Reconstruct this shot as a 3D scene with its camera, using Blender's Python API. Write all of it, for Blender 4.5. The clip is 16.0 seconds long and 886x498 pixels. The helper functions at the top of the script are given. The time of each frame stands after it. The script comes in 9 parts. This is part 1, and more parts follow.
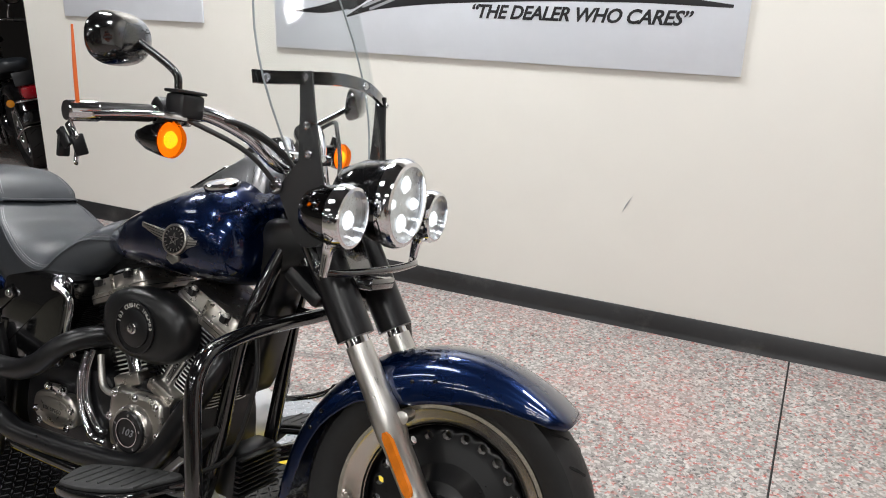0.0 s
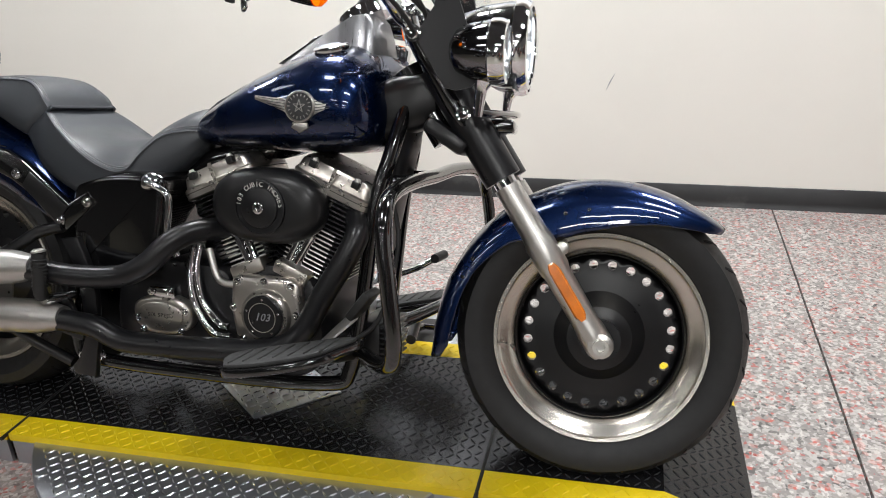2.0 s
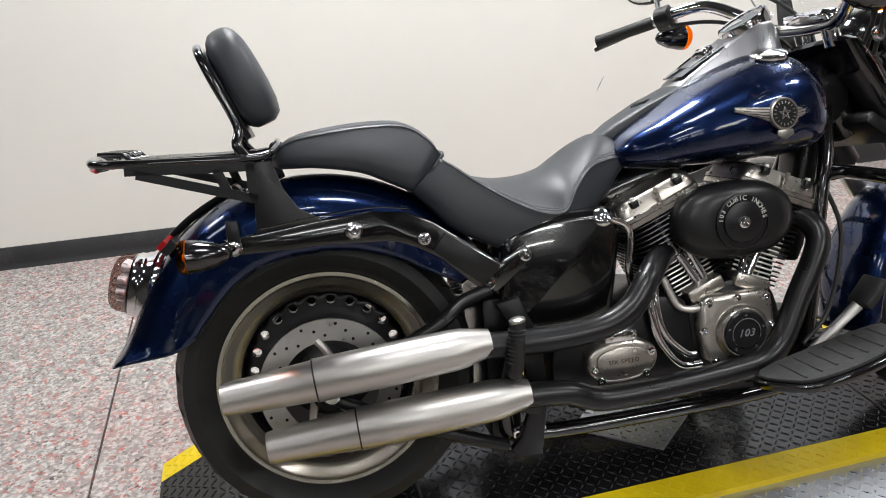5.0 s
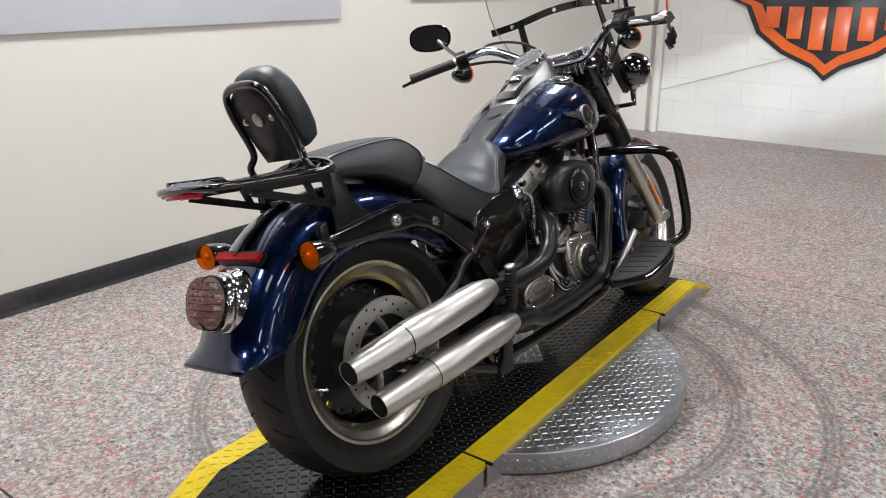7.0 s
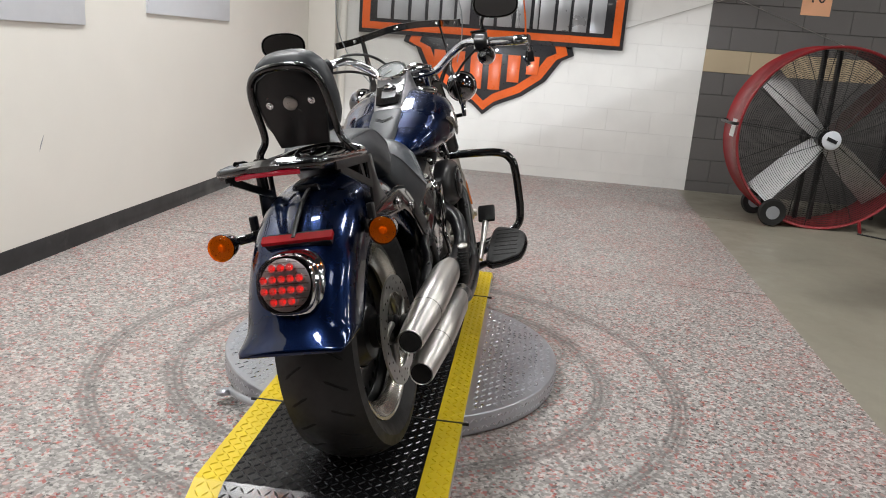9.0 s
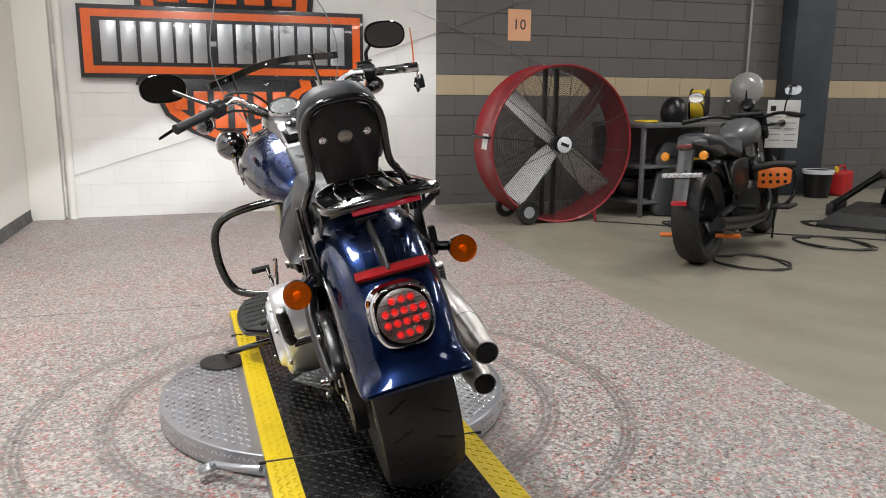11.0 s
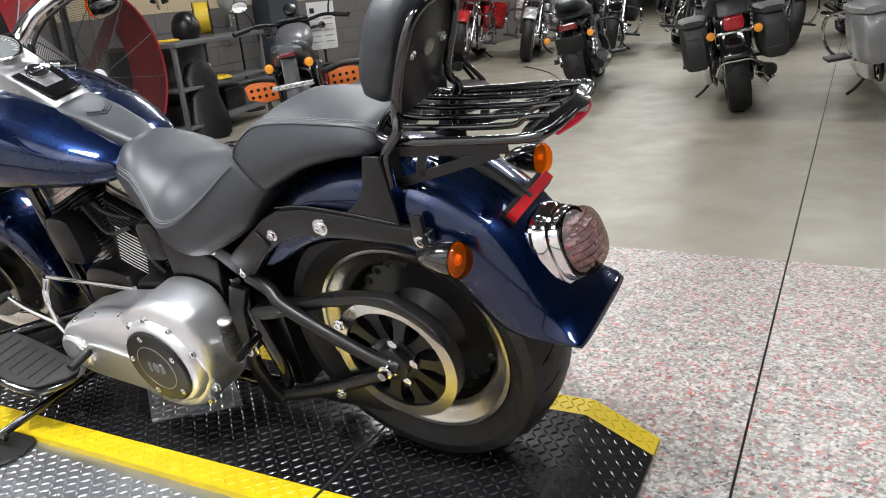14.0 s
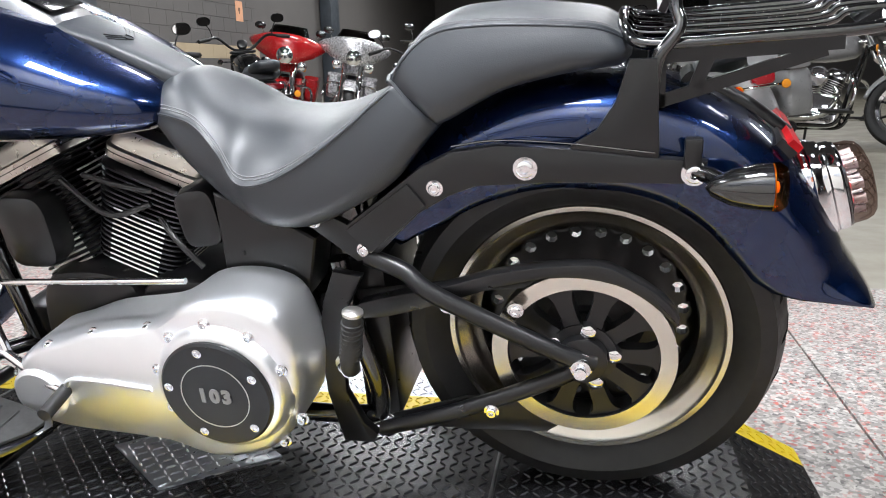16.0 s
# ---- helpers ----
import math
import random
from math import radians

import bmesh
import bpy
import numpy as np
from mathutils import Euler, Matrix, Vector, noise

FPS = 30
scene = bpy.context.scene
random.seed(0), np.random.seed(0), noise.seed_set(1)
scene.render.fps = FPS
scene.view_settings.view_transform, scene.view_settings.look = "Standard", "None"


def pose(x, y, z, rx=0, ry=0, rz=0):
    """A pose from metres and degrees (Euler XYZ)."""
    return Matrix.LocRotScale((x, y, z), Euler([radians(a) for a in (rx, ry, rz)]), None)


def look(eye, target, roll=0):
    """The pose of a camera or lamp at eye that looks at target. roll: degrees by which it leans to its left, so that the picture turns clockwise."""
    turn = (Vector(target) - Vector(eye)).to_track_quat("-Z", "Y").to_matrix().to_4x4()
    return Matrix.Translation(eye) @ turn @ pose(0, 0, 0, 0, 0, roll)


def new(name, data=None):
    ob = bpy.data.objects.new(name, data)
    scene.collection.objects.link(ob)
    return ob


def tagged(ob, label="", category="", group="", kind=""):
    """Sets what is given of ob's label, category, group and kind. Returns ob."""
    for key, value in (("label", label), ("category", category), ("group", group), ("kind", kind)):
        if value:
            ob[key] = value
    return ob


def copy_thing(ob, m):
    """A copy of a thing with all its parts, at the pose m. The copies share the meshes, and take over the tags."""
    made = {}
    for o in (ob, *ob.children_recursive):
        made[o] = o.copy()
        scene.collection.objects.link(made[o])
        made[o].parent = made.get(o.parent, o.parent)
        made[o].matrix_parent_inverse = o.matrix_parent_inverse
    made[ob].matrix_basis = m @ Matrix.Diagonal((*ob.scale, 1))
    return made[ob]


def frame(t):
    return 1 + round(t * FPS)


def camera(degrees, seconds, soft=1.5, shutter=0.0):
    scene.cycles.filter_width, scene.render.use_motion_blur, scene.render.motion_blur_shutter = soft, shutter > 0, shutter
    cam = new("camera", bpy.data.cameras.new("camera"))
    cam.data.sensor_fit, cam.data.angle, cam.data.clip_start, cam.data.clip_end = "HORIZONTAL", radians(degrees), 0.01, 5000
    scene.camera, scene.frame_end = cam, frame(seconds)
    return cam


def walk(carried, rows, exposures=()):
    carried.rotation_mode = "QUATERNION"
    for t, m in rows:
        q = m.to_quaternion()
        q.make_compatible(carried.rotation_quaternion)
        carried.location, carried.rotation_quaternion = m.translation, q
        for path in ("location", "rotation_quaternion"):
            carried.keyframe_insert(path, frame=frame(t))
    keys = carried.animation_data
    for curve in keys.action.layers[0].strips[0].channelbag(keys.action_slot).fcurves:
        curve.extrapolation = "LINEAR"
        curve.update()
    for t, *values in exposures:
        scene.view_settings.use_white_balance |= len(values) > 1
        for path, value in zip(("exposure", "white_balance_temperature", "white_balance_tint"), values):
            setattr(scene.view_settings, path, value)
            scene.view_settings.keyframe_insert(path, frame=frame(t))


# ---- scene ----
cam = camera(60.1, 16.0, 1.0)
PATH = [
    (0, (2.013, -1.433, 1.424), (1.233, 0.295, 0.786), 1.4),
    (0.5, (2.066, -1.482, 1.346), (1.308, 0.243, 0.677), 0.5),
    (1, (1.991, -1.528, 1.26), (1.311, 0.211, 0.545), -0.8),
    (1.5, (1.757, -1.653, 1.229), (1.188, 0.113, 0.484), -1.9),
    (2, (1.509, -1.716, 1.229), (1.05, 0.072, 0.46), -2.7),
    (2.5, (1.18, -1.676, 1.232), (0.835, 0.124, 0.431), -3.3),
    (3, (0.893, -1.682, 1.229), (0.65, 0.133, 0.424), -3.7),
    (3.5, (0.589, -1.766, 1.268), (0.444, 0.06, 0.464), -3.8),
    (4, (0.307, -1.75, 1.261), (0.31, 0.086, 0.468), -3.7),
    (4.2, (0.196, -1.717, 1.278), (0.261, 0.119, 0.488), -3.6),
    (6.3, (-1.058, -1.479, 1.295), (0.143, -0.025, 0.627), -2.1),
    (6.5, (-1.187, -1.458, 1.29), (0.109, -0.086, 0.627), -1.8),
    (7, (-1.481, -1.377, 1.304), (0.031, -0.241, 0.655), -0.4),
    (7.5, (-1.646, -1.149, 1.276), (0.035, -0.266, 0.648), 1.1),
    (8, (-1.767, -0.932, 1.272), (0.037, -0.305, 0.678), 2.6),
    (8.2, (-1.846, -0.858, 1.254), (-0.01, -0.319, 0.673), 3.2),
    (10.3, (-2.202, 0.105, 1.094), (-0.275, -0.251, 0.695), 2.1),
    (10.5, (-2.216, 0.19, 1.101), (-0.303, -0.242, 0.711), 1.5),
    (11, (-2.044, 0.395, 1.1), (-0.187, -0.235, 0.709), 0.4),
    (11.5, (-1.868, 0.579, 1.132), (-0.093, -0.246, 0.722), -0.6),
    (12, (-1.726, 0.844, 1.128), (-0.075, -0.19, 0.676), -1.5),
    (12.5, (-1.559, 1.008, 1.121), (-0.04, -0.193, 0.62), -2.8),
    (13, (-1.332, 1.111, 1.131), (0.004, -0.264, 0.563), -3.9),
    (13.5, (-1.171, 1.159, 1.13), (-0.042, -0.376, 0.521), -5.0),
    (14, (-0.956, 1.25, 1.101), (-0.05, -0.413, 0.46), -5.3),
    (14.5, (-0.754, 1.275, 0.993), (-0.049, -0.486, 0.359), -4.9),
    (15, (-0.502, 1.233, 0.878), (0.03, -0.6, 0.283), -3.4),
    (15.5, (-0.312, 1.199, 0.838), (0.118, -0.678, 0.298), -2.1),
    (16, (-0.151, 1.219, 0.825), (0.204, -0.697, 0.375), -1.5),
]
EXPOSURE = [(0, 0.08, 6300, 10), (2.5, 0.26, 6250, 10), (4.2, 0.28, 6250, 10), (6.3, 0.0, 6250, 10), (8.2, -0.05, 6300, 10), (10.3, 0.05, 6450, 10), (11.5, 0.15, 6450, 10), (12.5, 0.25, 6300, 10), (14.0, 0.5, 6200, 10), (15.0, 0.7, 6250, 10), (16.0, 0.9, 6050, 10)]
walk(cam, [(t, look(eye, target, roll)) for t, eye, target, roll in PATH], EXPOSURE)

# ---- world and lamps ----
world = bpy.data.worlds.new("world")
scene.world = world
world.use_nodes = True
world.node_tree.nodes["Background"].inputs[0].default_value = (0.9, 0.95, 1.0, 1)
world.node_tree.nodes["Background"].inputs[1].default_value = 0.05

CEILING = 4.2
LIGHT_SPOTS = [(-2.4, 0.95), (0.2, 1.05), (2.6, 0.75), (-2.4, -1.35), (0.3, -1.45), (2.6, -1.45)]
FAR_SPOTS = [(x, y) for y in (-4.6, -8.4, -12.4, -16.5) for x in (-5.0, -1.0, 2.6)]


def area_lamp(x, y, z, sx, sy, watts, color):
    lamp = bpy.data.lights.new("ceiling_lamp", "AREA")
    lamp.shape, lamp.size, lamp.size_y, lamp.energy, lamp.color = "RECTANGLE", sx, sy, watts, color
    new("ceiling_lamp", lamp).matrix_world = pose(x, y, z)


for (sx_, sy_), w_ in zip(LIGHT_SPOTS, (42, 84, 54, 7, 22, 28)):
    area_lamp(sx_, sy_, 3.28, 0.66, 0.5, w_, (1.0, 0.985, 0.965))
for sx_, sy_ in FAR_SPOTS:
    area_lamp(sx_, sy_, 3.78, 1.3, 0.4, {-5.0: 30, -1.0: 40, 2.6: 76}[sx_], (1.0, 0.97, 0.92))

# ---- materials ----


def shader(name):
    m = bpy.data.materials.new(name)
    m.use_nodes = True
    nt = m.node_tree
    return m, nt, nt.nodes["Principled BSDF"]


def node(nt, kind, **kw):
    n = nt.nodes.new(kind)
    for k, v in kw.items():
        n.inputs[k].default_value = v
    return n


def mix_color(nt, fac, a, b):
    """A colour mix; fac, a and b are sockets or values."""
    n = nt.nodes.new("ShaderNodeMix")
    n.data_type = "RGBA"
    for i, v in ((0, fac), (6, a), (7, b)):
        if isinstance(v, bpy.types.NodeSocket):
            nt.links.new(v, n.inputs[i])
        else:
            n.inputs[i].default_value = (*v, 1) if isinstance(v, tuple) else v
    return n.outputs[2]


def ramp(nt, src, stops, constant=False):
    n = nt.nodes.new("ShaderNodeValToRGB")
    if constant:
        n.color_ramp.interpolation = "CONSTANT"
    els = n.color_ramp.elements
    while len(els) < len(stops):
        els.new(0.5)
    for e, (p, c) in zip(els, stops):
        e.position = p
        e.color = (*c, 1) if isinstance(c, tuple) else (c, c, c, 1)
    nt.links.new(src, n.inputs[0])
    return n.outputs[0]


def noise_tex(nt, scale, detail=4, rough=0.6, world_space=False):
    co = nt.nodes.new("ShaderNodeTexCoord")
    n = node(nt, "ShaderNodeTexNoise", Scale=scale, Detail=detail, Roughness=rough)
    nt.links.new(co.outputs["Object"], n.inputs["Vector"])
    return n.outputs[0]


def bump(nt, height, bsdf, strength=0.2, dist=0.002):
    b = node(nt, "ShaderNodeBump", Strength=strength, Distance=dist)
    nt.links.new(height, b.inputs["Height"])
    nt.links.new(b.outputs[0], bsdf.inputs["Normal"])


def surface(name, color, rough=0.5, metal=0.0, coat=0.0, vary=0.15, grain=40, bumps=0.0, bump_scale=300, dirt=None, rough_vary=0.12, ior=1.5):
    """A surface with colour variation at two scales, uneven gloss and fine relief."""
    m, nt, b = shader(name)
    big, small = noise_tex(nt, grain * 0.12, 3), noise_tex(nt, grain, 5)
    dark = tuple(c * (1 - vary) for c in color)
    light = tuple(min(1, c * (1 + vary * 0.6)) for c in color)
    c1 = mix_color(nt, ramp(nt, big, [(0.35, 0.0), (0.65, 1.0)]), dark, light)
    c2 = mix_color(nt, ramp(nt, small, [(0.4, 0.0), (0.62, 0.35)]), c1, tuple(c * (1 - vary * 0.8) for c in color))
    if dirt:
        c2 = mix_color(nt, ramp(nt, noise_tex(nt, grain * 0.3, 6, 0.7), [(0.55, 0.0), (0.75, 0.6)]), c2, dirt)
    nt.links.new(c2, b.inputs["Base Color"])
    lo, hi = max(0.02, rough - rough_vary * 0.5), min(1, rough + rough_vary)
    nt.links.new(ramp(nt, small, [(0.3, lo), (0.7, hi)]), b.inputs["Roughness"])
    b.inputs["Metallic"].default_value = metal
    b.inputs["IOR"].default_value = ior
    if coat:
        b.inputs["Coat Weight"].default_value = coat
        b.inputs["Coat Roughness"].default_value = 0.03
    if bumps:
        bump(nt, noise_tex(nt, bump_scale, 3), b, bumps, 0.001)
    return m


def brushed(name, color, rough, axis_scale, metal=1.0):
    """Brushed metal: fine streaks along one axis."""
    m, nt, b = shader(name)
    co = nt.nodes.new("ShaderNodeTexCoord")
    mp = nt.nodes.new("ShaderNodeMapping")
    mp.inputs["Scale"].default_value = axis_scale
    n = node(nt, "ShaderNodeTexNoise", Scale=1.0, Detail=4.0)
    nt.links.new(co.outputs["Object"], mp.inputs[0])
    nt.links.new(mp.outputs[0], n.inputs["Vector"])
    nt.links.new(mix_color(nt, n.outputs[0], tuple(c * 0.8 for c in color), color), b.inputs["Base Color"])
    nt.links.new(ramp(nt, n.outputs[0], [(0.3, max(0.05, rough - 0.06)), (0.7, rough + 0.1)]), b.inputs["Roughness"])
    b.inputs["Metallic"].default_value = metal
    bump(nt, n.outputs[0], b, 0.08, 0.0005)
    return m


def glow(name, color, strength, base=(0.8, 0.8, 0.8)):
    m, nt, b = shader(name)
    b.inputs["Base Color"].default_value = (*base, 1)
    b.inputs["Emission Color"].default_value = (*color, 1)
    b.inputs["Emission Strength"].default_value = strength
    b.inputs["Roughness"].default_value = 0.2
    return m


def clear(name, color, rough=0.02, ior=1.45):
    m, nt, b = shader(name)
    b.inputs["Base Color"].default_value = (*color, 1)
    b.inputs["Transmission Weight"].default_value = 1.0
    b.inputs["Roughness"].default_value = rough
    b.inputs["IOR"].default_value = ior
    return m


def thin_clear(name, tint=(0.96, 0.97, 0.97)):
    """A thin clear sheet: sees through, with a gloss that grows at a glance."""
    m, nt, b = shader(name)
    tr = nt.nodes.new("ShaderNodeBsdfTransparent")
    tr.inputs[0].default_value = (*tint, 1)
    gl = node(nt, "ShaderNodeBsdfGlossy", Roughness=0.02)
    fr_ = node(nt, "ShaderNodeLayerWeight", Blend=0.5)
    mx = nt.nodes.new("ShaderNodeMixShader")
    nt.links.new(ramp(nt, fr_.outputs["Facing"], [(0.0, 0.012), (0.7, 0.02), (0.92, 0.06), (1.0, 0.2)]), mx.inputs[0])
    nt.links.new(tr.outputs[0], mx.inputs[1])
    nt.links.new(gl.outputs[0], mx.inputs[2])
    nt.links.new(mx.outputs[0], nt.nodes["Material Output"].inputs[0])
    return m


def metal_flake(name, color):
    """Deep metallic paint under a clear coat."""
    m, nt, b = shader(name)
    flake = node(nt, "ShaderNodeTexVoronoi", Scale=1400.0)
    co = nt.nodes.new("ShaderNodeTexCoord")
    nt.links.new(co.outputs["Object"], flake.inputs["Vector"])
    c = mix_color(nt, ramp(nt, flake.outputs["Color"], [(0.3, 0.0), (0.9, 1.0)]), tuple(v * 0.75 for v in color), tuple(v * 1.35 for v in color))
    nt.links.new(c, b.inputs["Base Color"])
    b.inputs["Metallic"].default_value = 0.85
    nt.links.new(ramp(nt, noise_tex(nt, 9, 4), [(0.3, 0.24), (0.7, 0.3)]), b.inputs["Roughness"])
    b.inputs["Coat Weight"].default_value = 1.0
    b.inputs["Coat Roughness"].default_value = 0.025
    return m


def epoxy_floor():
    """Grey epoxy with white, red and black chips, two pairs of round tyre scuffs, a gloss coat."""
    m, nt, b = shader("epoxy_chip_floor")
    geo = nt.nodes.new("ShaderNodeNewGeometry")
    pos = geo.outputs["Position"]
    warp = node(nt, "ShaderNodeTexNoise", Scale=60.0, Detail=2.0)
    nt.links.new(pos, warp.inputs["Vector"])
    add = nt.nodes.new("ShaderNodeVectorMath")
    add.operation = "MULTIPLY_ADD"
    nt.links.new(warp.outputs["Color"], add.inputs[0])
    add.inputs[1].default_value = (0.012, 0.012, 0)
    nt.links.new(pos, add.inputs[2])

    def chips(scale, stops):
        v = node(nt, "ShaderNodeTexVoronoi", Scale=scale)
        nt.links.new(add.outputs[0], v.inputs["Vector"])
        sep = nt.nodes.new("ShaderNodeSeparateColor")
        nt.links.new(v.outputs["Color"], sep.inputs[0])
        return ramp(nt, sep.outputs[0], stops, True)

    g, w, r, k = (0.215, 0.203, 0.192), (0.52, 0.495, 0.47), (0.40, 0.05, 0.036), (0.03, 0.03, 0.03)
    fine = chips(118.0, [(0.0, g), (0.34, w), (0.56, (0.275, 0.253, 0.236)), (0.74, r), (0.81, k), (0.88, (0.44, 0.41, 0.38))])
    coarse = chips(70.0, [(0.0, g), (0.5, (0.325, 0.30, 0.28)), (0.62, w), (0.82, (0.52, 0.2, 0.16)), (0.9, k), (0.93, g)])
    col = mix_color(nt, 0.38, fine, coarse)
    big = node(nt, "ShaderNodeTexNoise", Scale=1.3, Detail=5.0)
    nt.links.new(pos, big.inputs["Vector"])
    # redder patches where the chips were thrown thick
    col = mix_color(nt, ramp(nt, big.outputs[0], [(0.5, 0.0), (0.75, 0.28)]), col, (0.45, 0.22, 0.19))
    # scuffs left by casters turning about the stand
    mp = nt.nodes.new("ShaderNodeVectorMath")
    mp.operation = "SUBTRACT"
    nt.links.new(pos, mp.inputs[0])
    mp.inputs[1].default_value = (0.6, -0.09, 0.0)
    ln = nt.nodes.new("ShaderNodeVectorMath")
    ln.operation = "LENGTH"
    nt.links.new(mp.outputs[0], ln.inputs[0])
    rr = node(nt, "ShaderNodeMath")
    rr.operation = "MULTIPLY"
    rr.inputs[1].default_value = 0.5
    nt.links.new(ln.outputs["Value"], rr.inputs[0])
    c = lambda v: v / 2
    rings = ramp(nt, rr.outputs[0], [(c(0.749), 0.0), (c(0.757), 0.8), (c(0.768), 0.08), (c(0.78), 0.85), (c(0.795), 0.1), (c(0.808), 0.7), (c(0.82), 0.0),
                                     (c(1.02), 0.0), (c(1.029), 0.85), (c(1.04), 0.08), (c(1.051), 0.8), (c(1.062), 0.1), (c(1.073), 0.75), (c(1.083), 0.0)])
    wear = node(nt, "ShaderNodeTexNoise", Scale=5.0, Detail=6.0)
    nt.links.new(pos, wear.inputs["Vector"])
    mul = node(nt, "ShaderNodeMath")
    mul.operation = "MULTIPLY"
    nt.links.new(rings, mul.inputs[0])
    nt.links.new(ramp(nt, wear.outputs[0], [(0.3, 0.65), (0.5, 1.0)]), mul.inputs[1])
    col = mix_color(nt, mul.outputs[0], col, (0.10, 0.095, 0.09))
    rust = node(nt, "ShaderNodeTexNoise", Scale=2.2, Detail=3.0)
    nt.links.new(pos, rust.inputs["Vector"])
    col = mix_color(nt, ramp(nt, rust.outputs[0], [(0.72, 0.0), (0.78, 0.5)]), col, (0.30, 0.19, 0.10))
    nt.links.new(col, b.inputs["Base Color"])
    nt.links.new(ramp(nt, big.outputs[0], [(0.3, 0.34), (0.7, 0.48)]), b.inputs["Roughness"])
    bump(nt, warp.outputs[0], b, 0.12, 0.002)
    return m


def diamond_plate(name, color, rough, metal, vary):
    m = surface(name, color, rough, metal, vary=vary, grain=14, bumps=0.06, bump_scale=180, rough_vary=0.08)
    return m


def block_paint(name, color):
    """Painted concrete block: every block a little different, with pores."""
    m, nt, b = shader(name)
    info = nt.nodes.new("ShaderNodeObjectInfo")
    base = mix_color(nt, info.outputs["Random"], tuple(c * 0.985 for c in color), tuple(min(1, c * 1.015) for c in color))
    geo = nt.nodes.new("ShaderNodeNewGeometry")
    n1, n2 = node(nt, "ShaderNodeTexNoise", Scale=3.0, Detail=5.0), node(nt, "ShaderNodeTexNoise", Scale=170.0, Detail=3.0)
    for n in (n1, n2):
        nt.links.new(geo.outputs["Position"], n.inputs["Vector"])
    base = mix_color(nt, ramp(nt, n1.outputs[0], [(0.45, 0.0), (0.75, 0.35)]), base, tuple(c * 0.8 for c in color))
    nt.links.new(base, b.inputs["Base Color"])
    b.inputs["Roughness"].default_value = 0.62
    bump(nt, n2.outputs[0], b, 0.3, 0.002)
    return m


M = {}
M["epoxy"] = epoxy_floor()
M["concrete"] = surface("sealed_concrete", (0.25, 0.232, 0.183), 0.36, vary=0.1, grain=3.2, bumps=0.05, bump_scale=60, rough_vary=0.16)
M["joint"] = surface("joint_filler", (0.05, 0.05, 0.05), 0.8)
M["wall"] = surface("cream_wall_paint", (0.78, 0.758, 0.70), 0.5, vary=0.035, grain=4, bumps=0.12, bump_scale=420)
M["white_block"] = block_paint("white_block_paint", (0.78, 0.77, 0.74))
M["dark_block"] = block_paint("dark_grey_block_paint", (0.114, 0.107, 0.103))
M["tan_block"] = block_paint("tan_block_paint", (0.44, 0.355, 0.235))
M["mortar_w"] = surface("white_mortar", (0.7, 0.69, 0.66), 0.8)
M["mortar_d"] = surface("dark_mortar", (0.085, 0.085, 0.085), 0.8)
M["rubber"] = surface("black_rubber", (0.011, 0.011, 0.011), 0.5, vary=0.3, grain=25, bumps=0.1)
M["cove"] = surface("black_cove_base", (0.02, 0.02, 0.021), 0.4, vary=0.4, grain=12, dirt=(0.09, 0.085, 0.08))
M["plate_black"] = diamond_plate("black_tread_plate", (0.0095, 0.0095, 0.0105), 0.2, 0.0, 0.35)
# lozenges lighter than the plate: worn paint, plus glints put into the colour
M["tread_black"] = diamond_plate("worn_glint_black_tread", (0.036, 0.037, 0.04), 0.17, 0.0, 0.4)
M["plate_yellow"] = diamond_plate("yellow_tread_plate", (0.74, 0.545, 0.003), 0.4, 0.0, 0.2)
M["plate_steel"] = diamond_plate("steel_tread_plate", (0.5, 0.52, 0.56), 0.32, 0.9, 0.2)
M["tread_steel"] = diamond_plate("worn_steel_tread", (0.72, 0.74, 0.78), 0.26, 0.95, 0.1)
M["deck"] = surface("dark_roof_deck", (0.07, 0.07, 0.075), 0.8)
M["steel_paint"] = surface("blue_grey_steel_paint", (0.045, 0.055, 0.068), 0.5, vary=0.3, grain=8)
M["banner"] = surface("white_banner_board", (0.72, 0.75, 0.80), 0.35, vary=0.03)
M["print_black"] = surface("black_print", (0.015, 0.015, 0.017), 0.4)
M["print_grey"] = surface("grey_print", (0.32, 0.33, 0.35), 0.5)
M["orange"] = surface("orange_sign_paint", (0.80, 0.13, 0.015), 0.3, coat=0.5, vary=0.12)
M["sign_black"] = surface("black_sign_face", (0.02, 0.02, 0.024), 0.3, coat=0.4, vary=0.3)
M["sign_silver"] = brushed("silver_sign_face", (0.5, 0.51, 0.53), 0.3, (4, 4, 160), 0.6)
M["paper"] = surface("white_paper", (0.75, 0.75, 0.74), 0.6, vary=0.04)
M["peach"] = surface("peach_paper", (0.80, 0.42, 0.24), 0.6, vary=0.06)

# ---- mesh helpers ----


def finish(bm, name, mat, smooth=40):
    me = bpy.data.meshes.new(name)
    bmesh.ops.remove_doubles(bm, verts=bm.verts, dist=1e-6)
    bmesh.ops.recalc_face_normals(bm, faces=bm.faces)
    bm.to_mesh(me)
    bm.free()
    if mat:
        me.materials.append(mat)
    if smooth:
        for p in me.polygons:
            p.use_smooth = True
        me.set_sharp_from_angle(angle=radians(smooth))
    return me


SPLIT = {"tread_groove", "bolt", "strap_bolt", "plate_bolt", "fender_bolt", "frame_bolt", "hub_bolt", "peg_rib", "pad_rib", "regulator_fin", "badge_mark", "tick", "vent_hole"}


